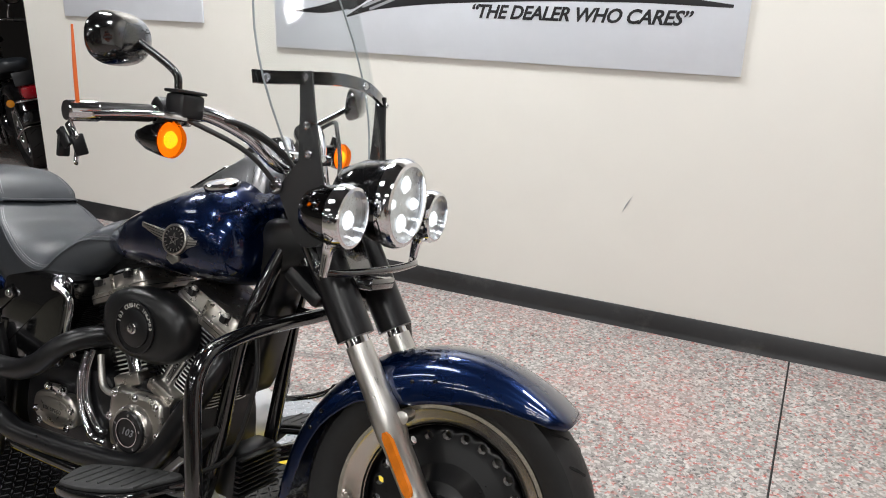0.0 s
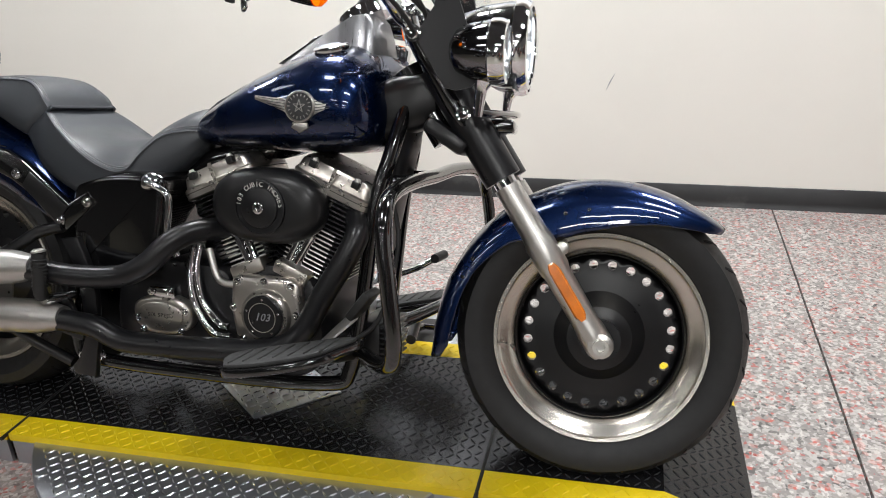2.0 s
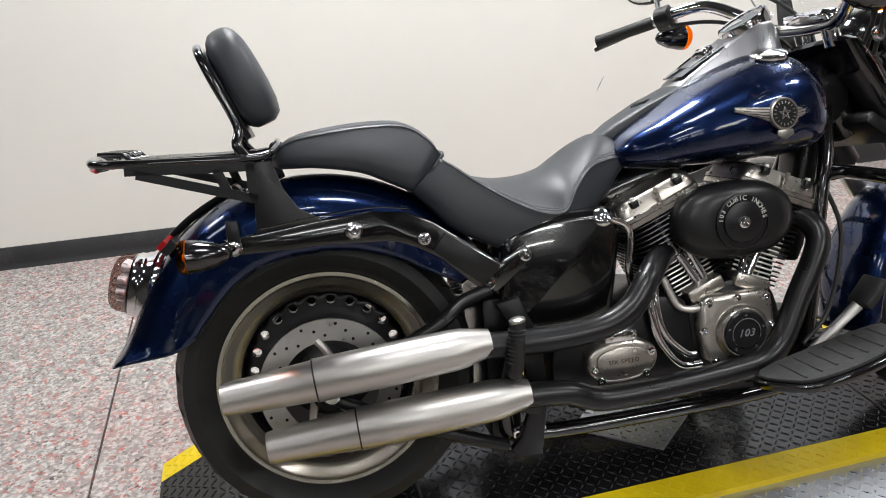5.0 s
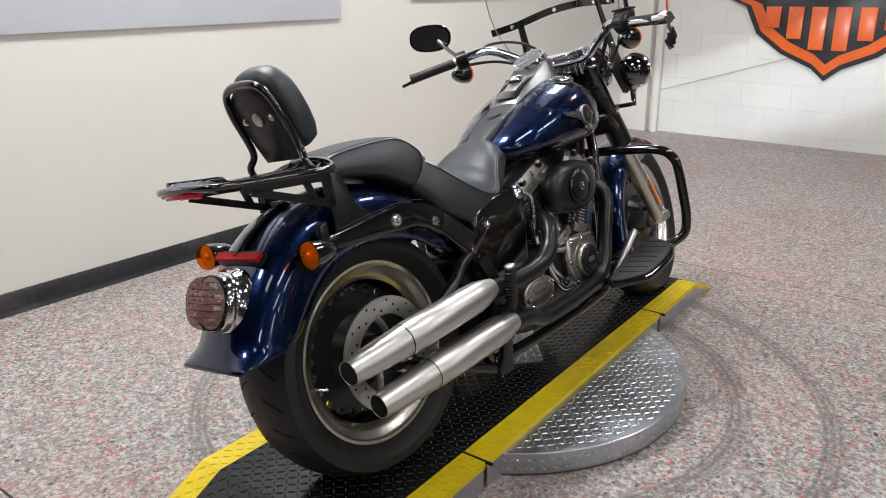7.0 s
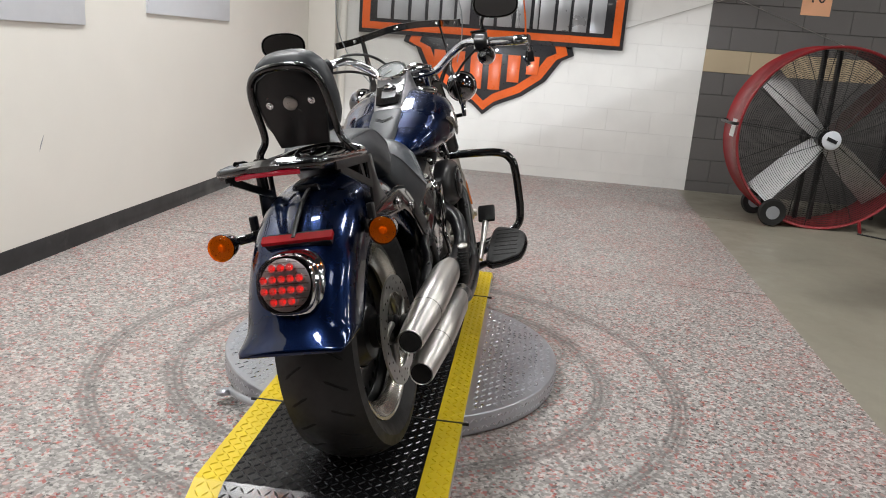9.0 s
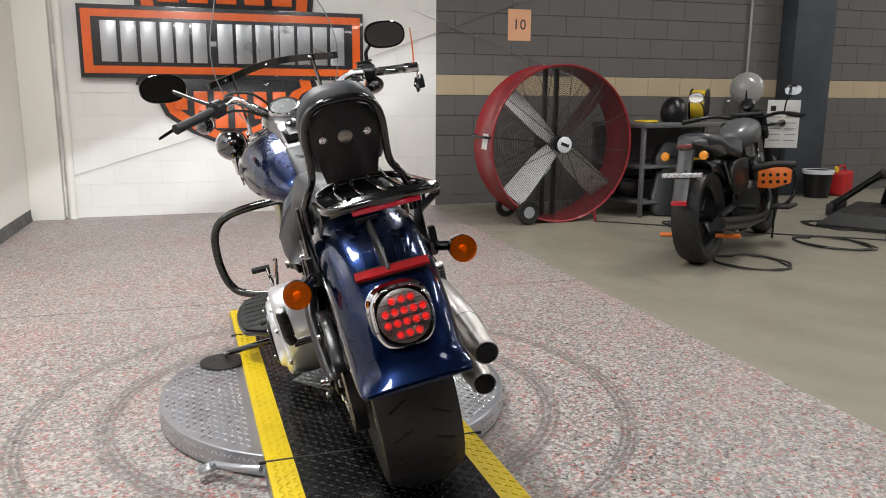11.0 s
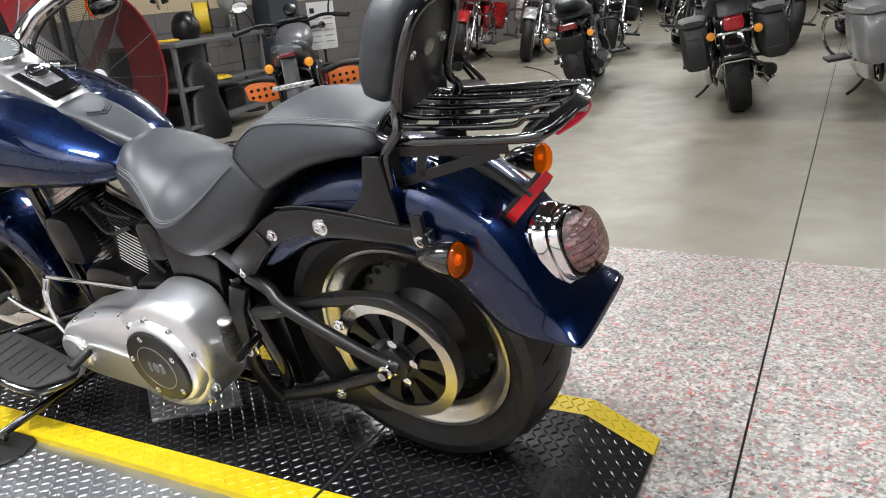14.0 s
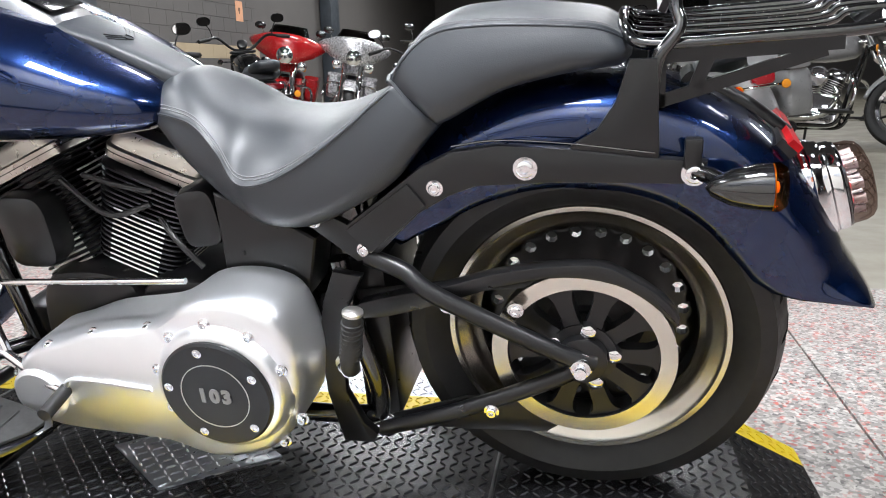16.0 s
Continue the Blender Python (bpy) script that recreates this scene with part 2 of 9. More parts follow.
def islands(bm):
    """The connected pieces of a mesh, each as a mesh of its own."""
    seen, out = set(), []
    bm.verts.ensure_lookup_table()
    for v in bm.verts:
        if v in seen:
            continue
        stack, piece = [v], []
        seen.add(v)
        while stack:
            a = stack.pop()
            piece.append(a)
            for e in a.link_edges:
                b = e.other_vert(a)
                if b not in seen:
                    seen.add(b)
                    stack.append(b)
        one_ = bmesh.new()
        m_ = {a: one_.verts.new(a.co) for a in piece}
        for f in {f for a in piece for f in a.link_faces}:
            one_.faces.new([m_[a] for a in f.verts])
        out.append(one_)
    bm.free()
    return out


def part(name, bm, material, parent, label="", smooth=40):
    """One mesh object under a thing or under a part; small alike pieces become parts one by one."""
    if name in SPLIT:
        return [plain_part(name, b, material, parent, label, smooth) for b in islands(bm)][-1]
    return plain_part(name, bm, material, parent, label, smooth)


def plain_part(name, bm, material, parent, label="", smooth=40):
    ob = new(name, finish(bm, name, material, smooth))
    ob.parent = parent
    return tagged(ob, label) if label else ob


def thing(name, label, category, m=None, group="", kind=""):
    ob = new(name)
    ob.empty_display_size = 0.1
    if m is not None:
        ob.matrix_world = m
    return tagged(ob, label, category, group, kind)


def structure(name, bm, mat, label, category="", smooth=0):
    return tagged(new(name, finish(bm, name, mat, smooth)), label, category or name, kind="structure")


def quad_strip(bm, rings, closed=True, caps=True, loop=False):
    """Faces between successive rings of points."""
    vs = [[bm.verts.new(p) for p in r] for r in rings]
    n = len(vs[0])
    pairs = list(zip(vs, vs[1:])) + ([(vs[-1], vs[0])] if loop else [])
    for a, b in pairs:
        for i in range(n if closed else n - 1):
            j = (i + 1) % n
            try:
                bm.faces.new((a[i], a[j], b[j], b[i]))
            except ValueError:
                pass
    if caps and closed and not loop:
        bm.faces.new(vs[0][::-1])
        bm.faces.new(vs[-1])
    return bm


def loft(rings, closed=True, caps=True, bm=None):
    return quad_strip(bm or bmesh.new(), [[Vector(p) for p in r] for r in rings], closed, caps)


def box(lo, hi, bevel=0.0, bm=None, seg=2):
    bm = bm or bmesh.new()
    r = bmesh.ops.create_cube(bm, size=1.0)
    for v in r["verts"]:
        v.co = Vector((lo[i] + (v.co[i] + 0.5) * (hi[i] - lo[i]) for i in range(3)))
    if bevel:
        bmesh.ops.bevel(bm, geom=list({e for v in r["verts"] for e in v.link_edges}), offset=bevel, segments=seg, affect="EDGES", profile=0.5)
    return bm


def smooth_path(pts, per=6, closed=False):
    """Catmull-Rom through the points."""
    P = [Vector(p) for p in pts]
    if len(P) < 3:
        return P
    n = len(P)
    out = []
    for i in range(n if closed else n - 1):
        p1, p2 = P[i], P[(i + 1) % n]
        p0 = P[i - 1] if closed or i else p1 * 2 - p2
        p3 = P[(i + 2) % n] if closed or i + 2 < n else p2 * 2 - p1
        for k in range(per):
            t = k / per
            out.append(0.5 * ((2 * p1) + (p2 - p0) * t + (2 * p0 - 5 * p1 + 4 * p2 - p3) * t * t + (3 * p1 - p0 - 3 * p2 + p3) * t ** 3))
    if not closed:
        out.append(P[-1])
    return out


def tube(pts, r, seg=12, per=6, closed=False, bm=None, flat=1.0, smoothed=True):
    """A round bar along a path; r may be a list with one radius a point."""
    path = smooth_path(pts, per, closed) if smoothed else [Vector(p) for p in pts]
    rad = r if isinstance(r, (list, tuple)) else None
    rings, up = [], None
    n = len(path)
    for i, p in enumerate(path):
        a = path[i - 1] if i or closed else p
        b = path[(i + 1) % n] if i + 1 < n or closed else p
        d = (b - a).normalized()
        if up is None:
            up = d.orthogonal().normalized()
        up = (up - d * up.dot(d))
        up = up.normalized() if up.length > 1e-6 else d.orthogonal().normalized()
        side = d.cross(up)
        if rad:
            f = i / max(1, n - 1) * (len(rad) - 1)
            k = min(int(f), len(rad) - 2)
            rr = rad[k] + (rad[k + 1] - rad[k]) * (f - k)
        else:
            rr = r
        rings.append([p + (up * math.cos(w) * flat + side * math.sin(w)) * rr for w in (2 * math.pi * j / seg for j in range(seg))])
    return quad_strip(bm or bmesh.new(), rings, True, not closed, closed)


def lathe(profile, center=(0, 0, 0), axis=(0, 1, 0), seg=48, bm=None, ref=None):
    """Turns (radius, height) pairs about an axis; a radius of 0 closes it."""
    bm = bm or bmesh.new()
    a = Vector(axis).normalized()
    u = (Vector(ref) if ref else a.orthogonal()).normalized()
    w = a.cross(u)
    c = Vector(center)
    rings = []
    for r, h in profile:
        r = max(r, 1e-5)
        rings.append([c + a * h + (u * math.cos(t) + w * math.sin(t)) * r for t in (2 * math.pi * k / seg for k in range(seg))])
    return quad_strip(bm, rings, True, profile[0][0] < 1e-4 and False or True)


def ring(profile, center=(0, 0, 0), axis=(0, 1, 0), seg=64, bm=None):
    """A closed profile of (radius, height) turned about an axis."""
    bm = bm or bmesh.new()
    a = Vector(axis).normalized()
    u = a.orthogonal().normalized()
    w = a.cross(u)
    c = Vector(center)
    rows = [[c + a * h + (u * math.cos(t) + w * math.sin(t)) * r for r, h in profile] for t in (2 * math.pi * k / seg for k in range(seg))]
    return quad_strip(bm, rows, True, False, True)


def prism(outline, y0, y1, bevel=0.0, bm=None, axis="y", seg=2):
    """An outline in two coordinates given a thickness along the third."""
    bm = bm or bmesh.new()
    put = {"y": lambda a, b, h: (a, h, b), "z": lambda a, b, h: (a, b, h), "x": lambda a, b, h: (h, a, b)}[axis]
    v0 = [bm.verts.new(put(a, b, y0)) for a, b in outline]
    v1 = [bm.verts.new(put(a, b, y1)) for a, b in outline]
    n = len(v0)
    faces = [bm.faces.new(v0[::-1]), bm.faces.new(v1)]
    for i in range(n):
        j = (i + 1) % n
        faces.append(bm.faces.new((v0[i], v0[j], v1[j], v1[i])))
    if bevel:
        bmesh.ops.recalc_face_normals(bm, faces=faces)
        edges = {e for f in faces[:2] for e in f.edges}
        bmesh.ops.bevel(bm, geom=list(edges), offset=bevel, segments=seg, affect="EDGES", profile=0.5)
    return bm


def round_outline(pts, per=4):
    """A closed outline made smooth."""
    return [(p.x, p.y) for p in smooth_path([(a, b, 0) for a, b in pts], per, True)]


def turned(bm, m):
    bmesh.ops.transform(bm, matrix=m, verts=bm.verts)
    return bm


def text_mesh(body, size, depth, m, name, mat, parent, spacing=1.0, label="", bold_shear=0.0, align="CENTER", bold=0.0):
    """Writing in the built-in font as a thin solid mesh."""
    cu = bpy.data.curves.new(name, "FONT")
    cu.body, cu.size, cu.extrude, cu.space_character, cu.shear, cu.offset = body, size, depth, spacing, bold_shear, bold
    cu.align_x, cu.align_y, cu.resolution_u = align, "CENTER", 3
    tmp = bpy.data.objects.new(name, cu)
    scene.collection.objects.link(tmp)
    me = bpy.data.meshes.new_from_object(tmp.evaluated_get(bpy.context.evaluated_depsgraph_get()))
    bpy.data.objects.remove(tmp)
    bpy.data.curves.remove(cu)
    me.transform(m)
    me.materials.clear()
    me.materials.append(mat)
    ob = new(name, me)
    ob.parent = parent
    return tagged(ob, label) if label else ob


# ---- floor ----
# the room is turned a little against the stand; u runs along the long wall, v across it
ROOM = Matrix.Rotation(radians(-1.9), 4, "Z")


def room(u, v, z=0.0):
    return ROOM @ Vector((u, v, z))


bm = box((-16, -26, -0.3), (9, 7.4, -0.012))
floor = structure("floor", turned(bm, ROOM), M["joint"], "showroom floor, chip epoxy beside bare sealed concrete", "floor")
G = 0.0035
# joints across at u = -0.79 and 2.09, the epoxy ends at v = -1.80
EDGE = -1.80


def seam(u, v):
    """The sawn joint near u = -0.79 runs a little off the square."""
    return u - 0.0275 * v if abs(u + 0.793) < 0.01 else u


def floor_slab(name, u0, u1, v0, v1, top, mat, label):
    b = prism([(seam(u0, v0) + G, v0), (seam(u1, v0) - G, v0), (seam(u1, v1) - G, v1), (seam(u0, v1) + G, v1)], -0.05, top, axis="z")
    part(name, turned(b, ROOM), M[mat], floor, label, 0)


U = [-13.2, -7.0, -0.793, 2.09, 5.2, 8.9]
for u0, u1 in zip(U, U[1:]):
    floor_slab("epoxy_slab", u0, u1, EDGE, 2.4 if u1 > -0.7 else 6.9, 0.0, "epoxy", "grey epoxy floor with red white and black chips")
V = [-25.5, -20.0, -15.5, -11.0, -6.4, EDGE - 0.002]
for u0, u1 in zip((-13.2, -7.0, -0.793, 4.2), (-7.0, -0.793, 4.2, 8.9)):
    for v0, v1 in zip(V, V[1:]):
        floor_slab("concrete_slab", u0, u1, v0 + G, v1 - G * 0.2, -0.003, "concrete", "sealed grey concrete with stains")

# ---- walls ----
# long cream wall behind the stand
bm = turned(box((-2.42, 1.87, 0.0), (5.75, 2.07, CEILING)), ROOM)
structure("wall_north", bm, M["wall"], "cream painted smooth drywall with small scuffs", "wall")
bm = bmesh.new()
out = [(1.8695, 0.0), (1.852, 0.0), (1.858, 0.012), (1.8635, 0.03), (1.8635, 0.097), (1.8665, 0.1), (1.8695, 0.1)]
quad_strip(bm, [[Vector((u, a, b)) for a, b in out] for u in (-2.42, 5.43)])
structure("baseboard", turned(bm, ROOM), M["cove"], "black rubber cove base along the wall", "baseboard", 50)
# a scratch in the paint
scr = bmesh.new()
tube([(1.335, 1.8685, 0.53), (1.35, 1.8685, 0.565), (1.372, 1.8685, 0.605)], [0.0005, 0.003, 0.0006], 5, 3, bm=scr)
structure("trim", turned(scr, ROOM), M["print_grey"], "grey scratch in the wall paint", "scratch")

# front wall of painted block, x = 5.475 + 0.02 y
FRONT = Matrix.Translation((5.475, 0, 0)) @ Matrix.Rotation(math.atan2(-0.02, 1.0), 4, "Z")
bm = turned(box((0.012, -26, 0), (0.25, 2.2, CEILING)), FRONT)
wall_east = structure("wall_east", bm, M["mortar_d"], "painted concrete block wall, white beside dark grey with a tan band", "wall")
BL, BH = 0.406, 0.2035
YB = -2.055
Z0 = 0.0945  # the lowest course is cut


def block_mesh(name, ln, mat):
    b = bmesh.new()
    wht = mat == M["white_block"]
    gp = 0.0004 if wht else 0.001
    box((0.0, gp, gp * 1.5), (0.03, ln - gp, BH - gp * 1.5), 0.0012 if wht else 0.003, b, 1)
    return finish(b, name, mat, 0)


blocks = {}
EAST_BLOCKS = []


def block(y, k, ln, kind):
    key = (round(ln, 3), kind)
    if key not in blocks:
        blocks[key] = block_mesh("block", ln, M[kind])
    EAST_BLOCKS.append((blocks[key], FRONT @ Matrix.Translation((0, y, Z0 + k * BH))))


# courses: the tan band is the fifth and a bit; boundary of the colours at YB
for k in range(-1, 11):
    off = 0.0 if k % 2 else BL / 2
    y = YB
    first = BL if k % 2 else BL / 2
    kind = "tan_block" if k == 5 else "dark_block"
    lens = [first] + [BL] * 22
    for ln in lens:
        y -= ln
        block(y, k, ln, kind)
    y = YB
    for ln in [BL / 2 if k % 2 else BL] + [BL] * 8:
        block(y, k, ln, "white_block")
        y += ln

# plain upper wall above the courses
bm = turned(box((0.004, YB, Z0 + 11 * BH), (0.02, 2.1, CEILING)), FRONT)
structure("wall_east_white", bm, M["white_block"], "upper part of the white painted block wall", "wall")
bm = turned(box((0.004, -26, Z0 + 11 * BH), (0.02, YB, CEILING)), FRONT)
structure("wall_east_dark", bm, M["dark_block"], "upper part of the dark grey block wall", "wall")
bm = turned(box((0.004, -26, 0.0), (0.02, YB - 22.5 * BL - 0.01, Z0 + 11 * BH)), FRONT)
structure("wall_east_far", bm, M["dark_block"], "far part of the dark grey block wall", "wall")
bm = turned(box((0.003, YB - 0.001, 0.0), (0.0115, 2.1, Z0 + 11 * BH)), FRONT)
structure("wall_east_mortar", bm, M["mortar_w"], "white painted mortar behind the blocks", "wall")

# corner pipe chase
bm = turned(box((5.36, 1.60, 0.0), (5.50, 1.868, CEILING), 0.004), ROOM)
structure("trim", bm, M["wall"], "cream boxed-in column in the corner", "column", 30)
structure("trim", lathe([(0.035, 0), (0.035, CEILING)], room(5.40, 1.53, 0), (0, 0, 1), 16), M["wall"], "white pipe in the corner", "pipe", 40)

# closing walls and roof; the west wall is added unseen, dark to deepen reflections
bm = turned(box((-9.2, -26, 0), (-9.0, 7.0, CEILING)), ROOM)
structure("wall_west", bm, M["dark_block"], "unseen dark grey wall added to close the hall and darken reflections", "wall")
bm = turned(box((-9.2, -26.2, 0), (9, -26.0, CEILING)), ROOM)
structure("wall_south", bm, M["dark_block"], "dark grey wall at the far end of the hall", "wall")
bm = turned(box((-9.0, 6.8, 0), (-0.6, 7.0, CEILING)), ROOM)
structure("wall_back", bm, M["dark_block"], "dark grey wall of the room behind the cream wall", "wall")
bm = turned(box((-0.8, 2.07, 0), (-0.6, 6.8, CEILING)), ROOM)
structure("wall_side", bm, M["wall"], "cream wall of the room behind", "wall")
bm = turned(box((-9.2, -26.2, CEILING), (9, 7.0, CEILING + 0.15)), ROOM)
structure("ceiling", bm, M["deck"], "dark painted roof deck", "ceiling")

# ceiling light housings
def light_housing(x, y, z, sx, sy):
    t = thing("ceiling_light", "white ceiling light hung on two rods", "ceiling light", pose(x, y, z), "ceiling lights")
    part("housing", box((-sx / 2 - 0.02, -sy / 2 - 0.02, 0.004), (sx / 2 + 0.02, sy / 2 + 0.02, 0.05), 0.006), M["lamp_house"], t)
    for s in (-1, 1):
        part("rod", lathe([(0.005, 0.05), (0.005, CEILING - z)], (s * sx * 0.4, 0, 0), (0, 0, 1), 8), M["lamp_house"], t)
    return t


M["lamp_house"] = surface("white_lamp_housing", (0.7, 0.7, 0.7), 0.5)
one = light_housing(*LIGHT_SPOTS[0], 3.285, 0.66, 0.5)
for p_ in LIGHT_SPOTS[1:]:
    copy_thing(one, pose(*p_, 3.285))
one = light_housing(*FAR_SPOTS[0], 3.785, 1.3, 0.4)
for p_ in FAR_SPOTS[1:]:
    copy_thing(one, pose(*p_, 3.785))

# ---- turning stand ----
HP = 0.09
stand = thing("turntable_stand", "black and yellow tread plate motorcycle stand on round steel base", "display stand", pose(0, 0, 0))
YR, YL = -0.405, 0.222
BW = 0.077
X0, X1, X2, X3, XA, XB = -0.61, 0.0, 1.222, 1.82, -0.45, 1.62


def tread(bm_, poly_test, z_at, x0, x1, y0, y1, pitch=0.0215):
    """Raised lozenges of the tread plate, turned by a quarter from one to the next."""
    i = 0
    x = x0 + pitch / 2
    while x < x1:
        j = 0
        y = y0 + pitch / 2
        while y < y1:
            if poly_test(x, y):
                a = math.pi / 4 if (i + j) % 2 else -math.pi / 4
                u = Vector((math.cos(a), math.sin(a), 0))
                w = Vector((-u.y, u.x, 0))
                z, sl = z_at(x, y)
                u.z, w.z = u.x * sl, w.x * sl
                c = Vector((x, y, z))
                L, B_ = 0.0112, 0.0027
                q = [bm_.verts.new(c + u * L), bm_.verts.new(c + w * B_), bm_.verts.new(c - u * L), bm_.verts.new(c - w * B_)]
                r_ = [bm_.verts.new(c + u * L * 0.6 + Vector((0, 0, 0.0026))), bm_.verts.new(c - u * L * 0.6 + Vector((0, 0, 0.0026)))]
                bm_.faces.new((q[0], q[1], r_[1], r_[0]))
                bm_.faces.new((q[1], q[2], r_[1]))
                bm_.faces.new((q[2], q[3], r_[0], r_[1]))
                bm_.faces.new((q[3], q[0], r_[0]))
            j += 1
            y += pitch
        i += 1
        x += pitch


def z_top(x, y):
    if x < XA:
        k = (HP - 0.012) / (XA - X0)
        return HP - (XA - x) * k, k
    if x > XB:
        k = (HP - 0.012) / (X3 - XB)
        return HP - (x - XB) * k, -k
    return HP, 0.0


def slab(x0, x1, y0, y1, mat, name, label, drop=0.0):
    """A strip of deck that follows the ramp at its end."""
    xs = sorted({x0, x1, *[v for v in (XA, XB) if x0 < v < x1]})
    bm_ = bmesh.new()
    th = 0.02
    rings = [[Vector((x, y0, z_top(x, 0)[0] - th)), Vector((x, y1, z_top(x, 0)[0] - th)), Vector((x, y1, z_top(x, 0)[0])), Vector((x, y0, z_top(x, 0)[0]))] for x in xs]
    quad_strip(bm_, rings)
    return part(name, bm_, mat, stand, label, 0)


g = 0.004
for i, (a, b_) in enumerate(((X0, X1), (X1, X2), (X2, X3))):
    a_, b__ = a + (g if i else 0), b_ - (g if i < 2 else 0)
    slab(a_, b__, YR + BW, YL - BW, M["plate_black"], "deck", "black tread plate deck")
    slab(a_, b__, YR, YR + BW - 0.0008, M["plate_yellow"], "yellow_edge", "yellow painted tread plate edge")
    slab(a_, b__, YL - BW + 0.0008, YL, M["plate_yellow"], "yellow_edge", "yellow painted tread plate edge")
    for y0_, y1_, mt in ((YR + BW, YL - BW, "plate_black"), (YR, YR + BW, "plate_yellow"), (YL - BW, YL, "plate_yellow")):
        bm = bmesh.new()
        tread(bm, lambda x, y: True, z_top, a_ + 0.004, b__ - 0.008, y0_ + 0.002, y1_ - 0.006)
        tagged(part("tread", bm, M["tread_black" if mt == "plate_black" else mt], stand, "raised tread lozenges", 0), kind="stuff")
    # skirts under the edges
    for y0_, y1_ in ((YR + 0.002, YR + 0.012), (YL - 0.012, YL - 0.002)):
        xs = [x for x in sorted({a_ + 0.005, b__ - 0.005, XA, XB}) if a_ <= x <= b__]
        bm = quad_strip(bmesh.new(), [[Vector((x, y0_, 0.0)), Vector((x, y1_, 0.0)), Vector((x, y1_, z_top(x, 0)[0] - 0.02)), Vector((x, y0_, z_top(x, 0)[0] - 0.02))] for x in xs])
        part("skirt", bm, M["plate_steel"], stand, "bare steel side skirt", 0)
DISC = (0.6, -0.09)
DR, DZ = 0.61, 0.074
bm = lathe([(DR - 0.004, 0.004), (DR, 0.01), (DR, DZ - 0.003), (DR - 0.003, DZ), (0.0, DZ)], (*DISC, 0), (0, 0, 1), 96)
base = part("base_disc", bm, M["plate_steel"], stand, "round bare steel tread plate base", 30)
bm = bmesh.new()
tread(bm, lambda x, y: (x - DISC[0]) ** 2 + (y - DISC[1]) ** 2 < (DR - 0.02) ** 2 and not YR - 0.015 < y < YL + 0.015, lambda x, y: (DZ, 0.0), DISC[0] - DR, DISC[0] + DR, DISC[1] - DR, DISC[1] + DR)
tagged(part("tread", bm, M["tread_steel"], base, "raised tread lozenges", 0), kind="stuff")
# round edge of the base shows the same tread
bm = bmesh.new()
for k in range(230):
    for j in range(2):
        th = 2 * math.pi * (k + 0.5 * j) / 230
        d = Vector((math.cos(th), math.sin(th), 0))
        tng = Vector((-d.y, d.x, 0))
        a = math.pi / 4 if (k + j) % 2 else -math.pi / 4
        u = tng * math.cos(a) + Vector((0, 0, 1)) * math.sin(a)
        w = tng * -math.sin(a) + Vector((0, 0, 1)) * math.cos(a)
        c = Vector((*DISC, 0.024 + 0.028 * j)) + d * DR
        q = [bm.verts.new(c + v) for v in (u * 0.011, w * 0.003, -u * 0.011, -w * 0.003)]
        r_ = bm.verts.new(c + d * 0.0016)
        for i in range(4):
            bm.faces.new((q[i], q[(i + 1) % 4], r_))
tagged(part("tread", bm, M["tread_steel"], base, "raised tread lozenges on the rim", 0), kind="stuff")
# bare plate lozenge in the middle of the deck
dia = [(0.606, -0.235), (0.79, -0.085), (0.606, 0.065), (0.425, -0.085)]
bm = prism(dia, HP + 0.0002, HP + 0.0034, 0.0, axis="z")
lz = part("centre_plate", bm, M["plate_steel"], stand, "bare steel tread plate let into the deck", 0)
bm = bmesh.new()
tread(bm, lambda x, y: abs(x - 0.606) / 0.175 + abs(y + 0.085) / 0.142 < 1, lambda x, y: (HP + 0.0034, 0.0), 0.42, 0.8, -0.24, 0.07)
tagged(part("tread", bm, M["tread_steel"], lz, "raised tread lozenges", 0), kind="stuff")
# clamp handle at the joint
hb = part("clamp_handle", tube([(0.13, 0.36, 0.04), (0.06, 0.30, 0.055), (0.02, 0.235, 0.06)], 0.012, 10), M["plate_steel"], stand, "steel clamp bar with an eye")
part("eye", ring([(0.02 + 0.012 * math.cos(a), 0.012 * math.sin(a)) for a in [k * math.pi / 4 for k in range(8)]], (0.125, 0.375, 0.035), (0.3, 0.2, 1), 24), M["plate_steel"], hb)
for xj in (X1, X2):
    part("joint_rod", tube([(xj, YR - 0.02, HP - 0.002), (xj, YL + 0.02, HP - 0.002)], 0.005, 8), M["rubber"], stand, "black joint rod")

# ---- blue motorcycle ----
M["blue"] = metal_flake("deep_blue_metallic_paint", (0.0007, 0.0105, 0.056))
M["gloss_black"] = surface("gloss_black_enamel", (0.004, 0.004, 0.0045), 0.13, coat=1.0, vary=0.2, rough_vary=0.06)
M["satin_black"] = surface("satin_black_coating", (0.008, 0.008, 0.009), 0.3, vary=0.2, grain=30, bumps=0.03, ior=1.45, rough_vary=0.06)
M["wrinkle"] = surface("black_wrinkle_coating", (0.009, 0.009, 0.0095), 0.33, vary=0.15, grain=60, ior=1.45, rough_vary=0.03)
M["leather"] = surface("black_seat_leather", (0.027, 0.031, 0.037), 0.42, vary=0.1, grain=22, bumps=0.22, bump_scale=520, rough_vary=0.04, ior=1.55)
M["thread"] = surface("grey_stitching", (0.2, 0.2, 0.21), 0.8)
M["tyre"] = surface("tyre_rubber", (0.012, 0.012, 0.0125), 0.5, vary=0.2, grain=40, bumps=0.12, bump_scale=500, ior=1.45)
M["chrome"] = surface("chrome", (0.78, 0.78, 0.8), 0.06, 1.0, vary=0.06, grain=20, rough_vary=0.05)
